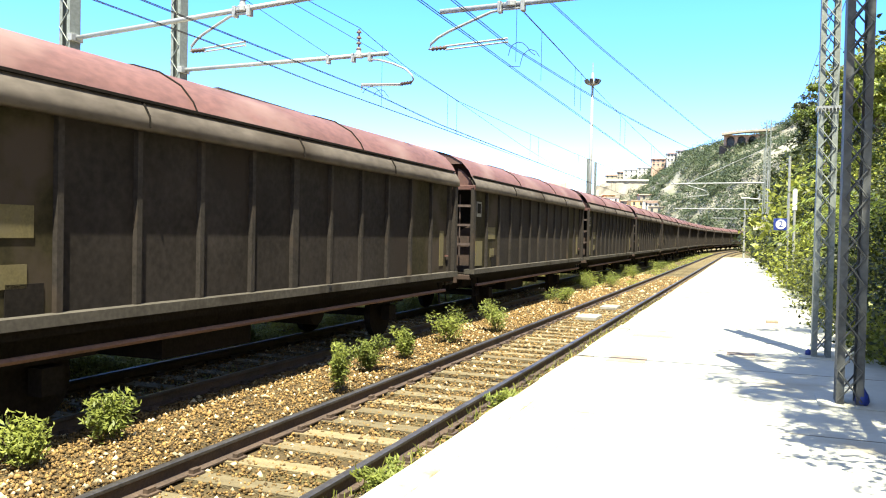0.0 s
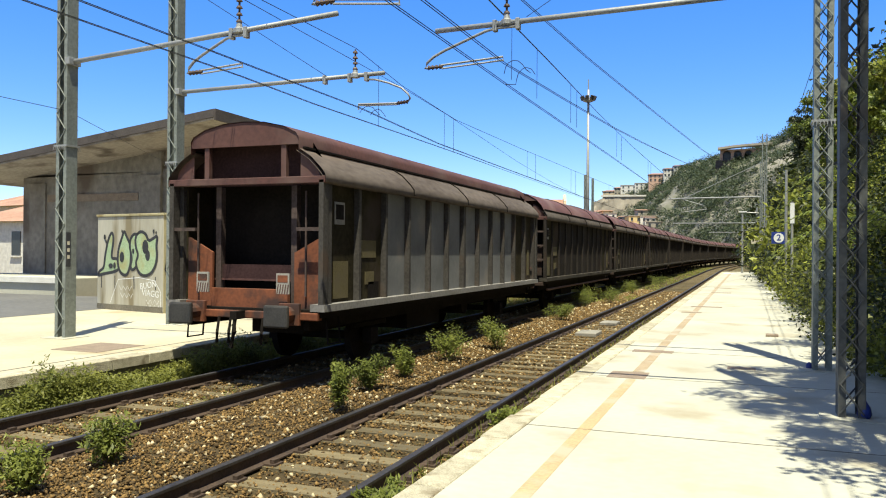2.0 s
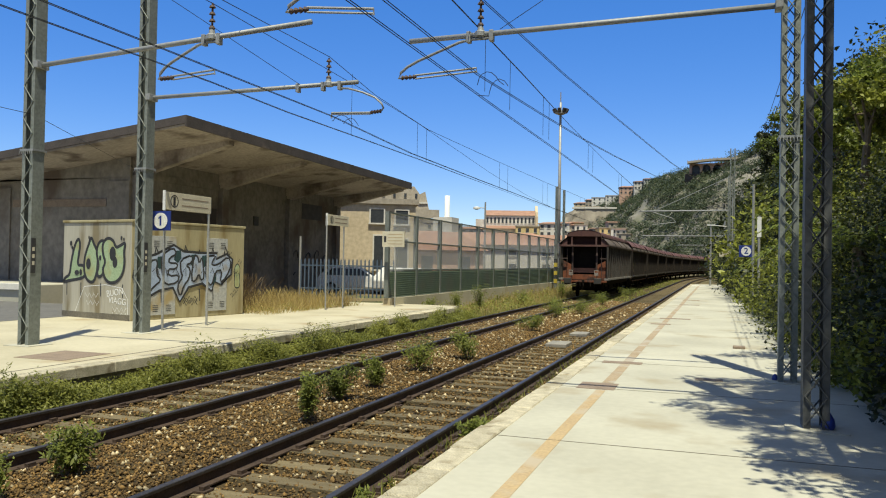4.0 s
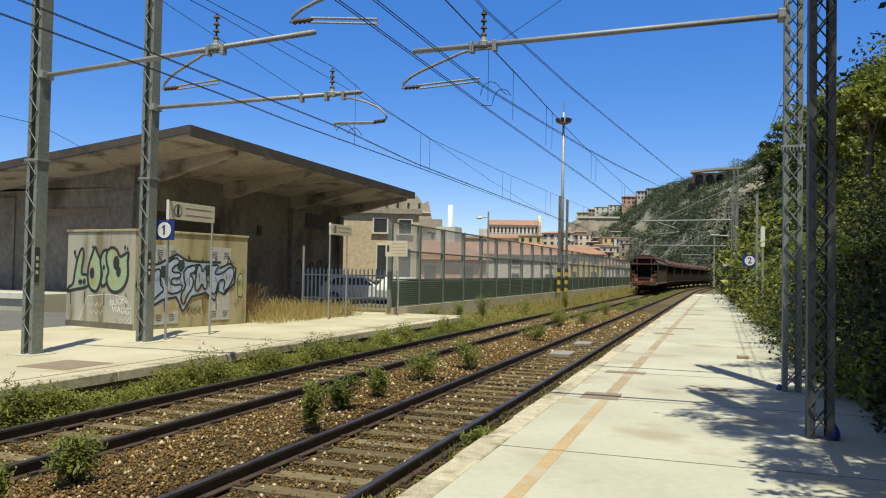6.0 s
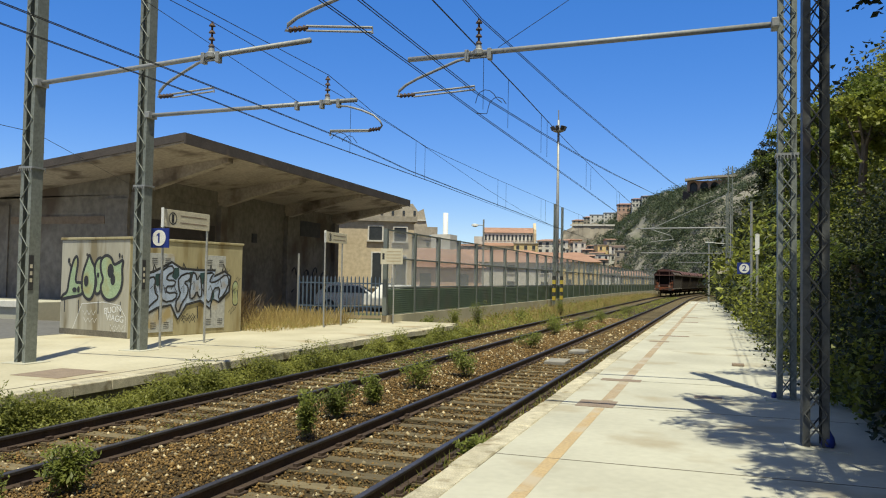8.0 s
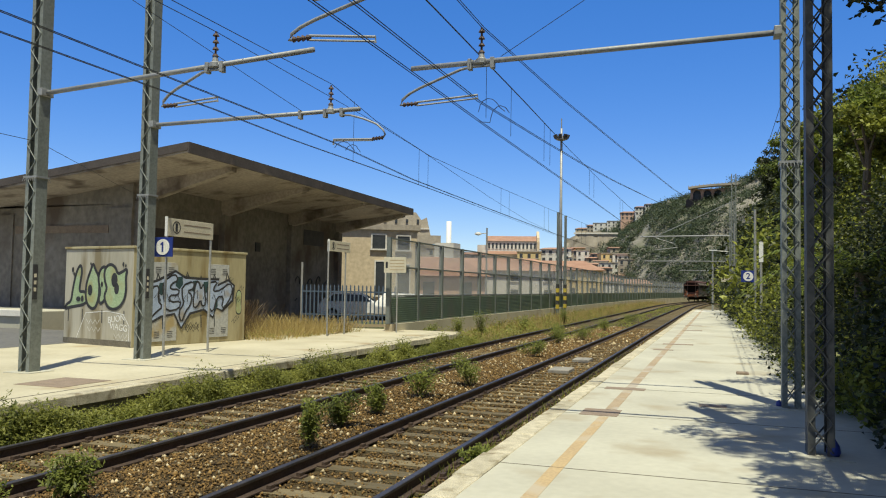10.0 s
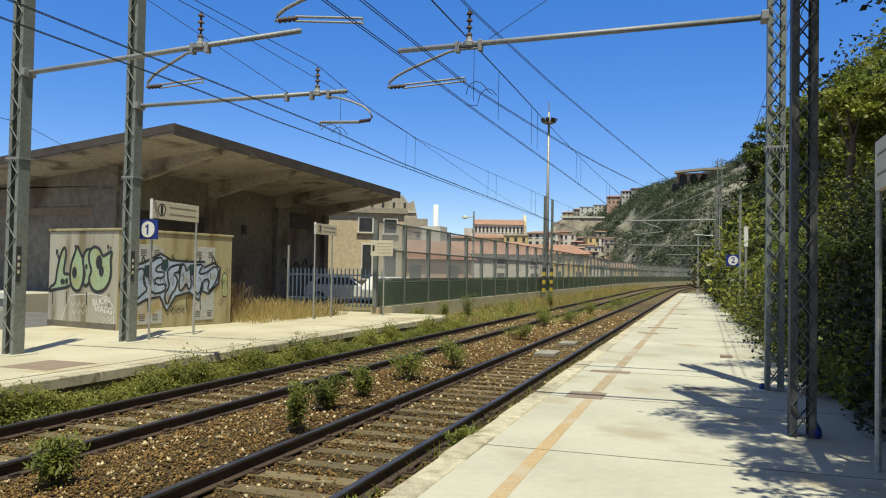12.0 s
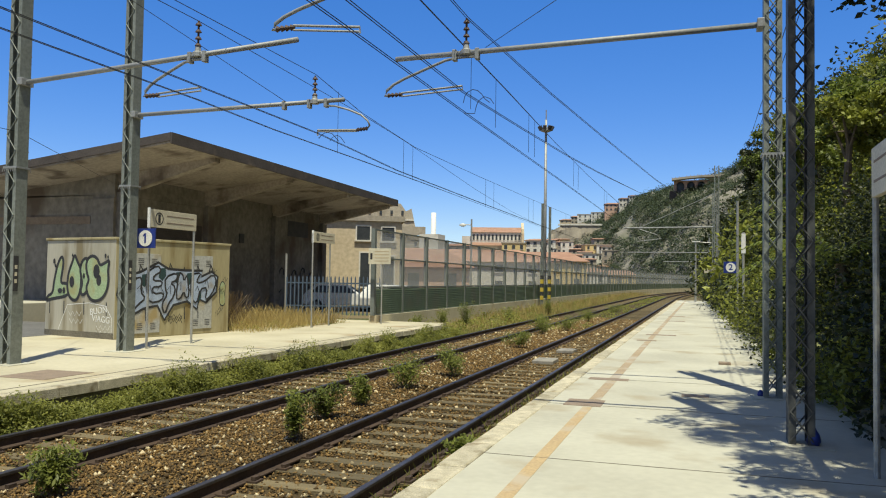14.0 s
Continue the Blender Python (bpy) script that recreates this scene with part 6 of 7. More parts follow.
def house(x, y, z, w, d, h, wall, turn, label, storeys=2, bays=3, roof="hip", name="house", rise=0.18, pane=0.45):
    """A plastered house: front along local x, facing -y."""
    t = thing(name, label, "building", pose(x, y, z, 0, 0, turn))
    part("wall", Geo().box(-w / 2, w / 2, 0, d, -9, h), WALLS[wall], t)
    g = Geo()
    e, rz = 0.45, min(w, d) * rise
    if roof == "flat":
        g.box(-w / 2 - 0.2, w / 2 + 0.2, -0.2, d + 0.2, h, h + 0.35)
        part("roof", g, WALLS[4], t)
    else:
        a = w * (0.30 if roof == "hip" else 0.5) + (0 if roof == "hip" else e)
        g.add([(-w / 2 - e, -e, h), (w / 2 + e, -e, h), (w / 2 + e, d + e, h), (-w / 2 - e, d + e, h), (-a, d / 2, h + rz), (a, d / 2, h + rz)],
              [(0, 1, 5, 4), (1, 2, 5), (2, 3, 4, 5), (3, 0, 4), (3, 2, 1, 0)])
        part("roof", g, TILE, t, "terracotta tiled roof")
    sh = h / storeys
    for i in range(storeys):
        for j in range(bays):
            u = -w / 2 + w * (j + 0.5) / bays
            zz = i * sh + sh * 0.35
            win = part("window", Geo().box(u - pane, u + pane, -0.05, 0.05, zz, zz + sh * 0.46), SHUTTER, t)
            part("sill", Geo().box(u - pane - 0.12, u + pane + 0.12, -0.14, 0.02, zz - 0.1, zz), WALLS[2], win)
    return t


# ochre house behind the shed
hs = house(-22.2, 47.5, -0.2, 7.4, 6, 5.6, 0, 26, "ochre plastered house with dark openings behind the shed", 2, 0, "flat")
for u0, u1, z0, z1 in ((0.75, 1.6, 4.35, 5.25), (1.0, 1.6, 1.3, 3.5), (2.4, 3.2, 1.3, 3.3), (2.4, 3.2, 4.3, 5.2)):
    _w = part("window", Geo().box(u0, u1, -0.04, 0.06, z0, z1), SHUTTER, hs, "dark window opening")
    part("frame", Geo().box(u0 - 0.09, u0, -0.07, 0.04, z0 - 0.1, z1 + 0.1).box(u1, u1 + 0.09, -0.07, 0.04, z0 - 0.1, z1 + 0.1).box(u0, u1, -0.07, 0.04, z1, z1 + 0.1), WALLS[2], _w)
    part("sill", Geo().box(u0 - 0.15, u1 + 0.15, -0.16, 0.04, z0 - 0.1, z0), WALLS[2], _w)
for spec in (
    (-31, 76, 0, 15, 10, 3.2, 1, 20, "low pink house with terracotta roof behind the barrier", 1, 4), (-25, 92, 0, 16, 9, 3.8, 2, 18, "pale house with terracotta roof behind the barrier", 2, 4),
    (-33, 118, 0, 20, 9, 4.4, 0, 16, "long ochre house with terracotta roof", 2, 5), (-24, 128, 0, 13, 9, 4.8, 3, 14, "yellow house with terracotta roof", 2, 4),
    (-22, 60, 0, 9, 9, 2.6, 1, 20, "low pinkish house with terracotta roof near the barrier", 1, 3), (-40, 150, 1, 15, 9, 5.0, 2, 16, "white house in the town", 3, 4),
    (-22, 226, 0, 9, 7, 3.5, 3, 5, "low yellow house beside the line", 1, 3), (-31, 215, 0, 14, 7, 4.0, 2, 5, "low white shed beside the line", 1, 4),
):
    house(*spec)
house(-44, 38, 0, 12, 9, 3.4, 2, -8, "low white house with terracotta roof beyond the yard", 1, 3)
house(-60, 52, 0, 14, 9, 5.4, 0, -10, "ochre house with terracotta roof beyond the yard", 2, 4)
for x, y, z, w, h, k in ((-57, 470, 38.0, 10, 3.6, 2), (-68, 500, 38.5, 13, 4.5, 2), (-46, 438, 39.5, 9, 4.0, 1), (-38, 425, 40.5, 7, 4.6, 2), (-83, 520, 37, 12, 4.2, 0), (-33, 420, 41, 6, 5.0, 2), (-76, 510, 37.5, 8, 5, 4)):
    house(x, y, z, w, 9, h, k, 8, "house on top of the hill", 2, 4, "flat" if k == 2 and w > 8 else "hip", "house", 0.12)


# hillside quarter of small houses
_h = random.Random(17)
for i in range(46):
    az, dist = radians(_h.uniform(6.2, 11.6)), _h.uniform(300, 375)
    rise = (dist - 300) / 75
    w, storeys = _h.uniform(4, 7), _h.choice((2, 3, 3, 4))
    house(-math.sin(az) * dist, math.cos(az) * dist, 0.5 + 11 * rise * _h.uniform(0.8, 1.1), w, 8, storeys * 2.9, _h.choice((0, 1, 2, 2, 2, 3, 4, 4)), _h.uniform(-6, 24),
          _h.choice(("small plastered town house with terracotta roof", "narrow plastered town house on the slope")), storeys, max(2, int(w / 2.6)), _h.choice(("hip", "gable", "flat", "flat")), "house", 0.09)


def church():
    t = house(-59.5, 235, 12.4, 15, 9, 3.6, 2, 14, "large pale church with a terracotta roof above the town", 1, 13, "gable", "church", 0.20, 0.28)
    part("aisle", Geo().box(-7.7, 7.4, -2.6, -0.06, -10, -0.4), WALLS[0], t, "lower ochre aisle wall")
    part("aisle_roof", Geo().add([(-7.9, -3.0, -0.5), (7.5, -3.0, -0.5), (7.5, -0.06, 0.5), (-7.9, -0.06, 0.5)], [(0, 1, 2, 3)]), TILE, t)
    g = Geo().box(7.5, 8.3, -2.8, 9.8, -9, 3.2)
    g.add([(x, y, z) for x in (7.5, 8.3) for y, z in ((-1.2, 3.2), (-0.9, 4.6), (1.6, 5.3), (4.5, 6.9), (7.4, 5.3), (9.6, 4.6), (9.8, 3.2))],
          [tuple(range(6, -1, -1)), tuple(range(7, 14))] + [(j, (j + 1) % 7, (j + 1) % 7 + 7, j + 7) for j in range(7)])
    part("gable_front", g, WALLS[0], t, "pale ochre shaped gable front")
    part("gable_window", Geo().tube((7.4, 4.5, 4.2), (8.4, 4.5, 4.2), 0.7, 12), SHUTTER, t)
    part("chancel", Geo().box(-10.5, -7.7, 0.6, 7.5, -6, 2.4), WALLS[2], t)
    return t


church()
for spec in ((-70, 225, 6.5, 9, 8, 5.0, 4, 18, "grey stone town house below the castle", 2, 4, "gable"), (-62, 228, 6, 9, 8, 4.6, 2, 14, "pale town house below the church", 2, 4, "flat"),
             (-53, 230, 7, 7, 8, 5.4, 3, 10, "yellow town house beside the church", 2, 3, "flat"), (-47, 232, 7, 6, 8, 6.4, 2, 8, "white town house beside the church", 3, 3, "hip"),
             (-78, 222, 7, 8, 8, 6, 4, 20, "grey stone town house below the castle", 2, 3, "flat"), (-50, 215, 3, 8, 8, 6, 3, 10, "yellow town house behind the barrier", 2, 4, "hip")):
    house(*spec, "house", 0.10)


def castle_rock():
    t = thing("castle_ruin", "ruined stone castle on a rocky outcrop", "castle", pose(-103, 236, 0, 0, 0, 22))
    g = Geo()
    n, m = 44, 16
    for i in range(n + 1):
        for j in range(m + 1):
            u, f = -34 + 78 * i / n, j / m
            top = 20.5 * max(0.0, 1 - abs((u + 3) / 41)) ** 0.5
            g.v.append((u, -13 * (1 - f) + 3.0 * noise.noise(Vector((u * 0.22, f * 6, 1))), -4 + (top + 4) * f + 1.6 * noise.noise(Vector((u * 0.35, f * 7, 5)))))
    for i in range(n):
        for j in range(m):
            a = i * (m + 1) + j
            g.f.append((a, a + m + 1, a + m + 2, a + 1))
    part("rock", g, ROCK, t, "brown rocky outcrop")
    # battered keep with a broken top edge
    rng = random.Random(4)
    g = Geo()
    k = 15
    for y, b in ((0.0, 0.0), (10.0, 0.0)):
        for i in range(k + 1):
            f = i / k
            g.v += [(-14 + 30.5 * f, y - 1.2, 15), (-12 + 26.5 * f, y, 25.6 + 1.3 * rng.random() - (2.6 if f > 0.93 else 0))]
    w = 2 * (k + 1)
    for i in range(k):
        a = 2 * i
        g.f += [(a, a + 2, a + 3, a + 1), (a + w, a + w + 1, a + w + 3, a + w + 2), (a + 1, a + 3, a + 3 + w, a + 1 + w)]
    g.f += [(0, 1, 1 + w, w), (2 * k, 2 * k + w, 2 * k + 1 + w, 2 * k + 1)]
    keep = part("keep", g, WALLS[4], t, "weathered stone keep with a broken top")
    fix_normals(keep.data)
    for i in range(7):
        part("window", Geo().box(-9.8 + i * 3.5, -9.0 + i * 3.5, -0.75, -0.2, 22.0 + 0.3 * (i % 2), 23.4), SHUTTER, keep)
    part("string_course", Geo().box(-12.4, 15.3, -1.0, -0.3, 20.2, 20.6), WALLS[2], keep)
    for x0, x1, y, z0, z1 in ((-9, 19, -2.6, 15.5, 18.2), (-3, 25, -4.6, 12, 15.2), (6, 30, -6.4, 8, 12.4)):
        part("curtain_wall", Geo().box(x0, x1, y, y + 1.2, z0, z1), WALLS[4], t, "pale curtain wall")
    return t


castle_rock()
ch = thing("white_tower", "slim white tower above the roofs", "tower", pose(-69.6, 205, 0))
part("shaft", Geo().tube((0, 0, 0), (0, 0, 19.6), 0.75, 14, 0.7), PURE_WHITE, ch, smooth=True)
part("base", Geo().box(-3.0, 2.4, -3, 3, 0, 13.6), WALLS[2], ch)


def terrace_cliff():
    """A weathered cliff shored with masonry, its upper edge falling away to both ends."""
    t = thing("terrace_wall", "broad brown stone retaining wall on the hill", "wall", pose(-62, 410, 0, 0, 0, 8))
    g = Geo()
    n, m = 30, 9
    for i in range(n + 1):
        for j in range(m + 1):
            u, f = -14 + 28 * i / n, j / m
            top = 31.6 - 0.02 * (u - 2) ** 2 + 0.7 * noise.noise(Vector((u * 0.6, 2, 8)))
            g.v.append((u, 2.2 * f + 0.9 * noise.noise(Vector((u * 0.4, f * 5, 3))), 8 + (top - 8) * f))
    for i in range(n):
        for j in range(m):
            a = i * (m + 1) + j
            g.f.append((a, a + m + 1, a + m + 2, a + 1))
    part("wall", g, WALLS[4], t)
    part("coping", Geo().box(-9, 13.5, 1.6, 3.4, 30.2, 31.0), WALLS[2], t)
    return t


terrace_cliff()


def viaduct():
    """A road on a retaining wall, carried by three round arches."""
    t = thing("arched_viaduct", "stone road viaduct with arches high on the hill", "viaduct", pose(0, 330, 0))
    brick = WALLS[1]

    def top(x):
        return 41.4 + (x + 19) * 0.088 + 0.004 * (x + 19) * (8 - x)

    g, p = Geo(), Geo()
    xs = [-11.6 + 1.4 * i for i in range(15)]
    g.sweep([(0.0, -0.8), (4.0, -0.8), (4.0, 0.0), (0.0, 0.0)], [pose(x, 0, top(x), 0, 0, -90) for x in xs])
    part("deck", g, WALLS[4], t)
    p.sweep([(-0.3, 0.0), (0.1, 0.0), (0.1, 0.35), (-0.3, 0.35)], [pose(x, 0, top(x), 0, 0, -90) for x in xs])
    part("parapet", p, WALLS[4], t)
    for x in xs:
        part("railing_post", Geo().box(x - 0.08, x + 0.08, -0.2, 0.0, top(x) + 0.3, top(x) + 0.95), WALLS[4], t)
    for c in (-8.4, -4.4, -0.4):
        g = Geo()
        for i in range(10):
            q = (math.pi * i / 10, math.pi * (i + 1) / 10)
            g.add([(c + 1.5 * math.cos(a), yy, zz) for a in q for yy, zz in ((-0.2, 40.3 + 1.5 * math.sin(a)), (3, 40.3 + 1.5 * math.sin(a)), (-0.2, 42.2), (3, 42.2))],
                  [(0, 4, 6, 2), (0, 1, 5, 4), (1, 3, 7, 5)])
        part("arch", g, brick, t, "round brick arch")
    for c in (-10.4, -6.4, -2.4, 1.6):
        part("pier", Geo().box(c - 0.5, c + 0.5, -0.2, 3, 37.4, 42.2), brick, t)
    # near-black sheet behind the arches stands in for the shade inside them
    part("back_wall", Geo().box(-10.0, 1.2, 2.4, 2.8, 36.5, 42.2), SHUTTER, t)
    part("side_wall", Geo().box(2.1, 9, 0.0, 3, 36, 42.4), brick, t, "weathered brick side wall")
    part("base_wall", Geo().box(-12.5, 4.5, -1.2, -0.3, 33, 38.0), FASCIA, t, "dark overgrown retaining wall")
    return t


viaduct()

# ---- small clutter on the right-hand platform ----
tagged(part("rubbish_bag", Geo().lathe((1.12, 9.25, 0.0), [(0.05, 0.0), (0.075, 0.05), (0.06, 0.12), (0.03, 0.17), (0.015, 0.2)], 10), BLUE, smooth=True), "small blue rubbish bag at the mast foot", "bag")
tagged(part("rubbish_bag", Geo().lathe((0.84, 12.95, 0.0), [(0.035, 0.0), (0.05, 0.03), (0.04, 0.07), (0.015, 0.1)], 10), BLUE, smooth=True), "blue plastic wrapping at the mast foot", "bag")
jb = thing("drain_box", "small rusty drain box on the platform", "box", pose(0.45, 17.7, 0))
part("body", Geo().box(-0.12, 0.12, -0.12, 0.12, 0, 0.05), IRON, jb, bevel=0.01)


# ---- cabin doors, vents and graffiti ----
GRAF_GREEN = mat("spray_green", (0.27, 0.38, 0.22), (0.40, 0.50, 0.32), 0.5, 0.8, stain=(0.33, 0.33, 0.16), stain_size=0.5, stain_at=0.5)
GRAF_TEAL = mat("spray_teal", (0.012, 0.035, 0.04), (0.03, 0.075, 0.08), 0.4, 0.8)
GRAF_BLUE = mat("spray_blue", (0.27, 0.34, 0.48), (0.42, 0.50, 0.66), 0.3, 0.8, stain=(0.30, 0.28, 0.26), stain_size=0.5)
DOOR_GREY = mat("cabin_door", (0.34, 0.35, 0.35), (0.46, 0.46, 0.44), 0.8, 0.8, stain=(0.36, 0.28, 0.14), stain_size=0.8, stain_at=0.55)


def painted(name, pts, to_world, lift, material, grow=0.0, label=""):
    """A flat painted shape on a wall; pts in metres along and up the wall."""
    cx, cz = sum(p[0] for p in pts) / len(pts), sum(p[1] for p in pts) / len(pts)
    g = Geo()
    out = []
    for u, w in pts:
        r = math.hypot(u - cx, w - cz) + 1e-6
        out.append(to_world(u + (u - cx) / r * grow, w + (w - cz) / r * grow, lift))
    g.add(out, [tuple(range(len(out)))])
    return part(name, g, material, CABIN, label)


def front(u, w, lift):
    return (u, -lift, w)


def side(u, w, lift):
    return (lift, u, w)


def stroke(name, pts, width, to_world, lift, material):
    """One sprayed line: a ribbon through the points."""
    g = Geo()
    last = len(pts) - 1
    for i, (u, w) in enumerate(pts):
        p, q = pts[max(i - 1, 0)], pts[min(i + 1, last)]
        L = math.hypot(q[0] - p[0], q[1] - p[1]) + 1e-6
        nu, nw = -(q[1] - p[1]) / L * width / 2, (q[0] - p[0]) / L * width / 2
        g.v += [to_world(u + nu, w + nw, lift), to_world(u - nu, w - nw, lift)]
        if i:
            g.f.append((2 * i - 2, 2 * i, 2 * i + 1, 2 * i - 1))
    return part(name, g, material, CABIN)


def smooth_loop(pts, n=2):
    for _ in range(n):
        out = []
        for a, b in zip(pts, pts[1:] + pts[:1]):
            out += [(a[0] * 0.75 + b[0] * 0.25, a[1] * 0.75 + b[1] * 0.25), (a[0] * 0.25 + b[0] * 0.75, a[1] * 0.25 + b[1] * 0.75)]
        pts = out
    return pts


BUBBLES = ([(-2.82, 0.93), (-2.75, 1.07), (-2.54, 1.14), (-2.50, 1.48), (-2.36, 1.96), (-2.19, 2.18), (-2.11, 1.99), (-2.16, 1.74), (-2.22, 1.41), (-1.99, 1.43), (-1.84, 1.34), (-1.84, 1.17), (-1.99, 1.07), (-2.34, 1.02), (-2.63, 0.98)],
           [(-1.86, 1.77), (-1.73, 2.02), (-1.65, 2.21), (-1.54, 2.02), (-1.37, 1.81), (-1.35, 1.52), (-1.37, 1.23), (-1.52, 0.95), (-1.78, 1.01), (-1.92, 1.23), (-1.92, 1.56)],
           [(-1.41, 1.81), (-1.33, 2.04), (-1.14, 2.12), (-1.05, 1.96), (-1.16, 1.81), (-1.05, 1.63), (-1.03, 1.41), (-1.12, 1.19), (-1.29, 1.10), (-1.37, 1.23), (-1.29, 1.41), (-1.35, 1.59)],
           [(-1.16, 2.03), (-0.95, 2.18), (-0.71, 2.10), (-0.61, 1.90), (-0.44, 1.96), (-0.22, 2.06), (-0.29, 1.81), (-0.24, 1.52), (-0.31, 1.23), (-0.52, 1.01), (-0.84, 0.96), (-1.05, 1.10), (-1.14, 1.34), (-1.01, 1.52), (-1.14, 1.74)])
for i, b in enumerate(BUBBLES):
    loop = smooth_loop(b)
    painted("graffiti_letter", loop, front, 0.003 + 0.003 * i, GRAF_GREEN, 0.0, "pale green sprayed letter")
    stroke("graffiti_outline", loop + loop[:2], 0.085, front, 0.0045 + 0.003 * i, BLACKP)
for c, r in (((-1.73, 1.47), 0.100), ((-1.24, 1.63), 0.050), ((-0.73, 1.75), 0.130), ((-0.63, 1.52), 0.100), ((-2.05, 1.23), 0.060), ((-2.50, 2.02), 0.050), ((-2.44, 1.90), 0.035), ((-0.39, 2.16), 0.040), ((-0.29, 2.13), 0.030), ((-1.73, 2.18), 0.030)):
    painted("graffiti_dot", [(c[0] + r * math.cos(k * 0.63), c[1] + 1.5 * r * math.sin(k * 0.63)) for k in range(10)], front, 0.0165, BLACKP)
painted("graffiti_dot", [(-2.22 + 0.10 * math.cos(k * 0.63), 1.22 + 0.07 * math.sin(k * 0.63)) for k in range(10)], front, 0.0165, BLACKP)
for x in (-2.66, -2.05, -1.22, -0.32):
    stroke("paint_drip", [(x, 0.95), (x + 0.01, 0.6)], 0.035, front, 0.003, BLACKP)
stroke("chalk_line", [(-2.3, 0.1), (-1.9, 0.85), (-1.0, 0.92), (-0.35, 0.85), (-0.1, 0.55), (-0.1, 0.05)], 0.02, front, 0.003, PURE_WHITE)
words("BUON", 0.24, PURE_WHITE, "sprayed_words", pose(-0.62, -0.004, 0.72, 90, -8, 0), CABIN)
words("VIAGG", 0.24, PURE_WHITE, "sprayed_words", pose(-0.52, -0.004, 0.50, 90, 4, 0), CABIN)
for k, (a, b) in enumerate(((-1.85, 0.62), (-1.8, 0.42), (-0.7, 0.28), (-0.7, 0.14))):
    stroke("scrawl", [(a + 0.09 * i, b + 0.06 * (-1) ** i) for i in range(7)], 0.015, front, 0.003, PURE_WHITE)

# side with two sheet doors
for y0, y1, z0, z1 in ((0.55, 1.45, 0.12, 2.25), (2.55, 3.35, 0.15, 2.25)):
    d = part("cabin_door", Geo().box(-0.02, 0.018, y0, y1, z0, z1), DOOR_GREY, CABIN, "grey sheet-metal door with vents", bevel=0.006)
    for zc in (z0 + 0.2, z1 - 0.2):
        for yc in ((y0 + y1) / 2 - 0.22, (y0 + y1) / 2 + 0.22):
            for k in range(4):
                part("vent_slat", Geo().box(0.018, 0.022, yc - 0.09, yc + 0.09, zc - 0.1 + k * 0.05, zc - 0.085 + k * 0.05), DARK_STEEL, d)
BLUEBAND = [(0.05, 1.15), (0.15, 1.62), (0.75, 1.75), (1.35, 2.02), (1.7, 1.85), (2.3, 1.82), (2.95, 1.82), (2.9, 1.65), (3.3, 1.8), (3.55, 1.65), (3.5, 1.2), (3.1, 0.9), (2.85, 1.0),
            (2.75, 0.72), (2.4, 0.95), (1.9, 0.85), (1.6, 0.45), (1.35, 0.85), (0.9, 0.78), (0.5, 0.6), (0.2, 0.85)]
LETTERS = ([(0.12, 1.5), (0.3, 1.56), (0.36, 1.3), (0.55, 1.25), (0.58, 1.58), (0.82, 1.62), (0.78, 1.22), (0.95, 1.05), (0.72, 0.9), (0.5, 0.68), (0.45, 0.95), (0.15, 1.08)],
           [(0.92, 1.72), (1.32, 1.96), (1.46, 1.78), (1.2, 1.66), (1.18, 1.52), (1.5, 1.52), (1.45, 1.36), (1.15, 1.36), (1.2, 1.16), (1.56, 1.2), (1.5, 0.98), (1.08, 0.92), (0.98, 1.2)],
           [(1.58, 1.62), (2.0, 1.76), (2.0, 1.54), (1.76, 1.47), (1.95, 1.36), (1.9, 1.08), (1.72, 0.9), (1.6, 0.58), (1.48, 0.88), (1.68, 1.15), (1.6, 1.3)],
           [(2.06, 1.75), (2.2, 1.72), (2.25, 1.5), (2.36, 1.72), (2.46, 1.1), (2.32, 1.04), (2.26, 1.25), (2.12, 1.0), (1.97, 1.05)],
           [(2.5, 1.72), (2.9, 1.76), (2.75, 1.6), (2.72, 1.46), (3.0, 1.5), (3.36, 1.74), (3.5, 1.5), (3.3, 1.12), (3.05, 0.95), (3.14, 1.34), (2.86, 1.3), (2.74, 0.85), (2.52, 1.05)])
painted("graffiti_backing", BLUEBAND, side, 0.0255, GRAF_BLUE, 0.0, "blue-grey sprayed backing")
stroke("graffiti_outline", BLUEBAND + BLUEBAND[:2], 0.07, side, 0.0265, BLACKP)
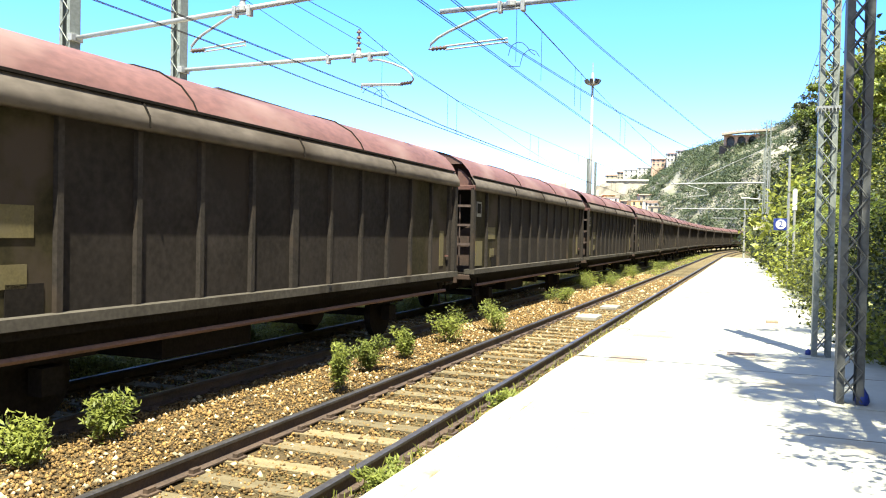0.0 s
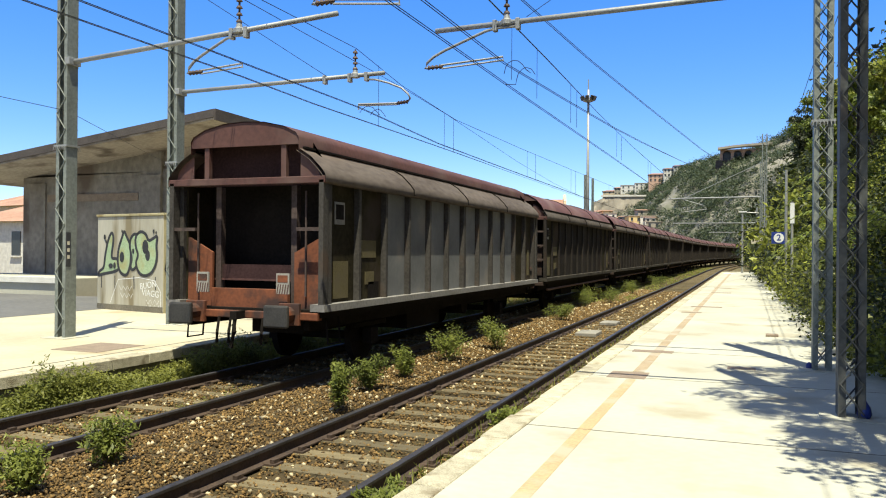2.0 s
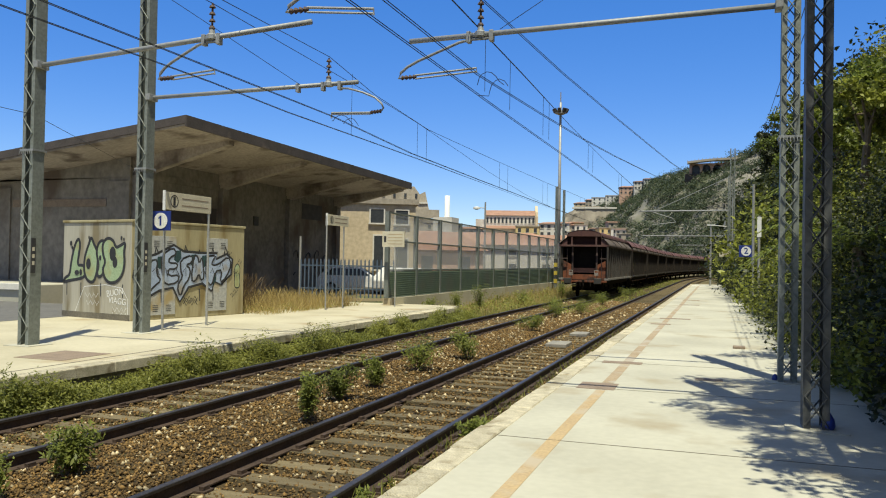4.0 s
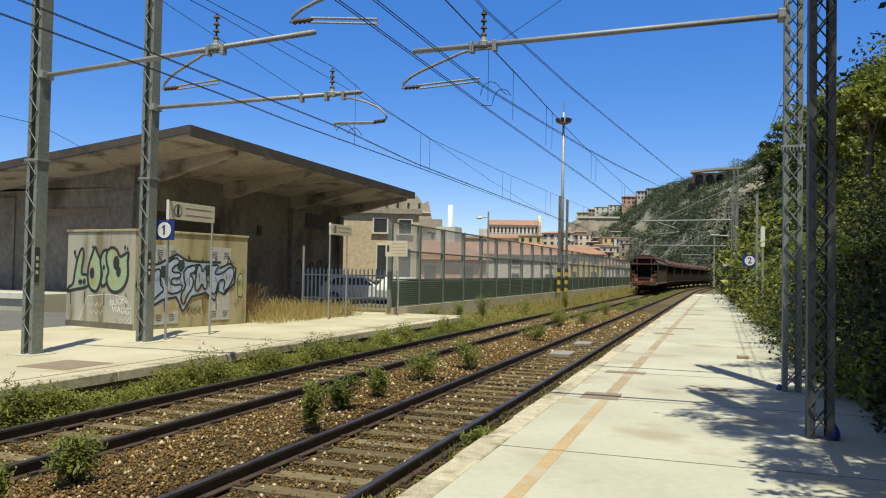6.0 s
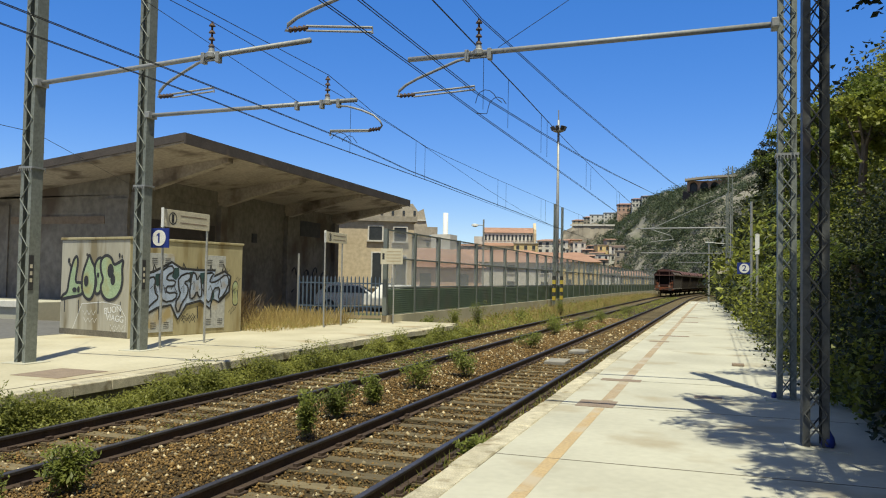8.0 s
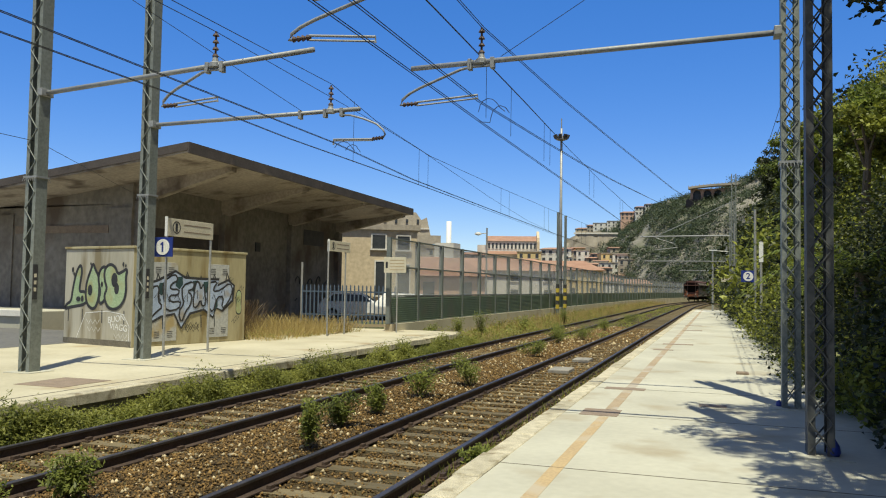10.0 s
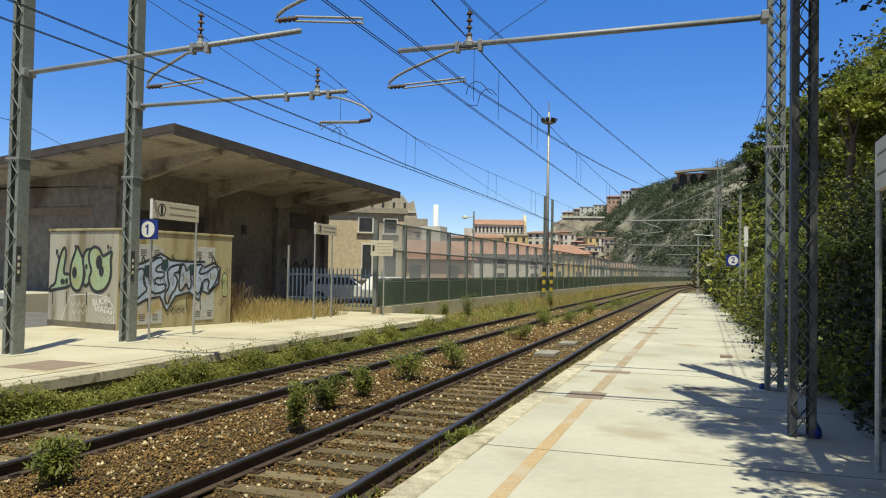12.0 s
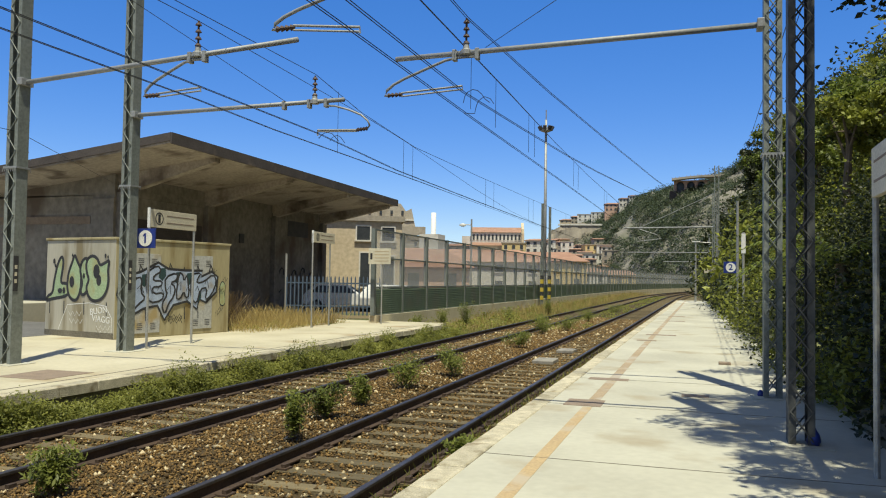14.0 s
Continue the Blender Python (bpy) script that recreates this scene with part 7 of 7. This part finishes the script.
for u, w in ((0.45, 1.62), (0.9, 1.55), (1.5, 1.72), (2.05, 1.62), (2.45, 1.6), (0.3, 0.9), (2.8, 1.1)):
    painted("graffiti_shade", [(u - 0.14, w - 0.1), (u, w - 0.2), (u + 0.12, w - 0.06), (u + 0.1, w + 0.16), (u - 0.08, w + 0.14)], side, 0.0275, GRAF_TEAL)
for i, b in enumerate(LETTERS):
    loop = smooth_loop(b, 1)
    painted("graffiti_letter", loop, side, 0.028 + 0.003 * i, GRAF_BLUE, 0.0, "blue-grey sprayed letter")
    stroke("graffiti_outline", loop + loop[:2], 0.055, side, 0.0295 + 0.003 * i, BLACKP)
_r = random.Random(9)
for i in range(7):
    u, w = 0.2 + 0.5 * i, 1.9 + 0.12 * _r.random()
    stroke("graffiti_stroke", [(u, w - 0.3), (u + 0.06, w), (u + 0.2, w - 0.28)], 0.06, side, 0.024, BLACKP)
for i in range(12):
    u, w = 2.9 + 0.95 * _r.random(), 0.5 + 1.8 * _r.random()
    stroke("scrawl", [(u, w), (u + 0.07, w + 0.09), (u + 0.1, w - 0.05), (u + 0.18, w + 0.05)], 0.018, side, 0.0225, BLACKP)
for u in (0.3, 0.95, 1.62, 2.3, 2.8):
    stroke("paint_drip", [(u, 0.8), (u + 0.02, 0.45)], 0.03, side, 0.0235, BLACKP)
for i in range(9):
    u, w = 0.3 + 0.34 * i, 1.25 + 0.2 * _r.random()
    stroke("graffiti_stroke", [(u, w), (u + _r.uniform(0.05, 0.15), w + 0.14), (u + _r.uniform(0.1, 0.25), w - 0.1)], 0.022, side, 0.0455, BLACKP)
FIGURE = smooth_loop([(3.66, 0.8), (3.68, 1.15), (3.64, 1.35), (3.76, 1.55), (3.9, 1.4), (3.86, 1.15), (3.9, 0.8)])
painted("graffiti_figure", FIGURE, side, 0.004, BLACKP, 0.02)
painted("graffiti_figure", FIGURE, side, 0.006, GRAF_GREEN, -0.015)
for k in range(3):
    stroke("scrawl", [(1.75 + 0.1 * i, 0.42 + 0.08 * (-1) ** (i + k) + 0.05 * k) for i in range(6)], 0.02, side, 0.004, BLACKP)


motions()
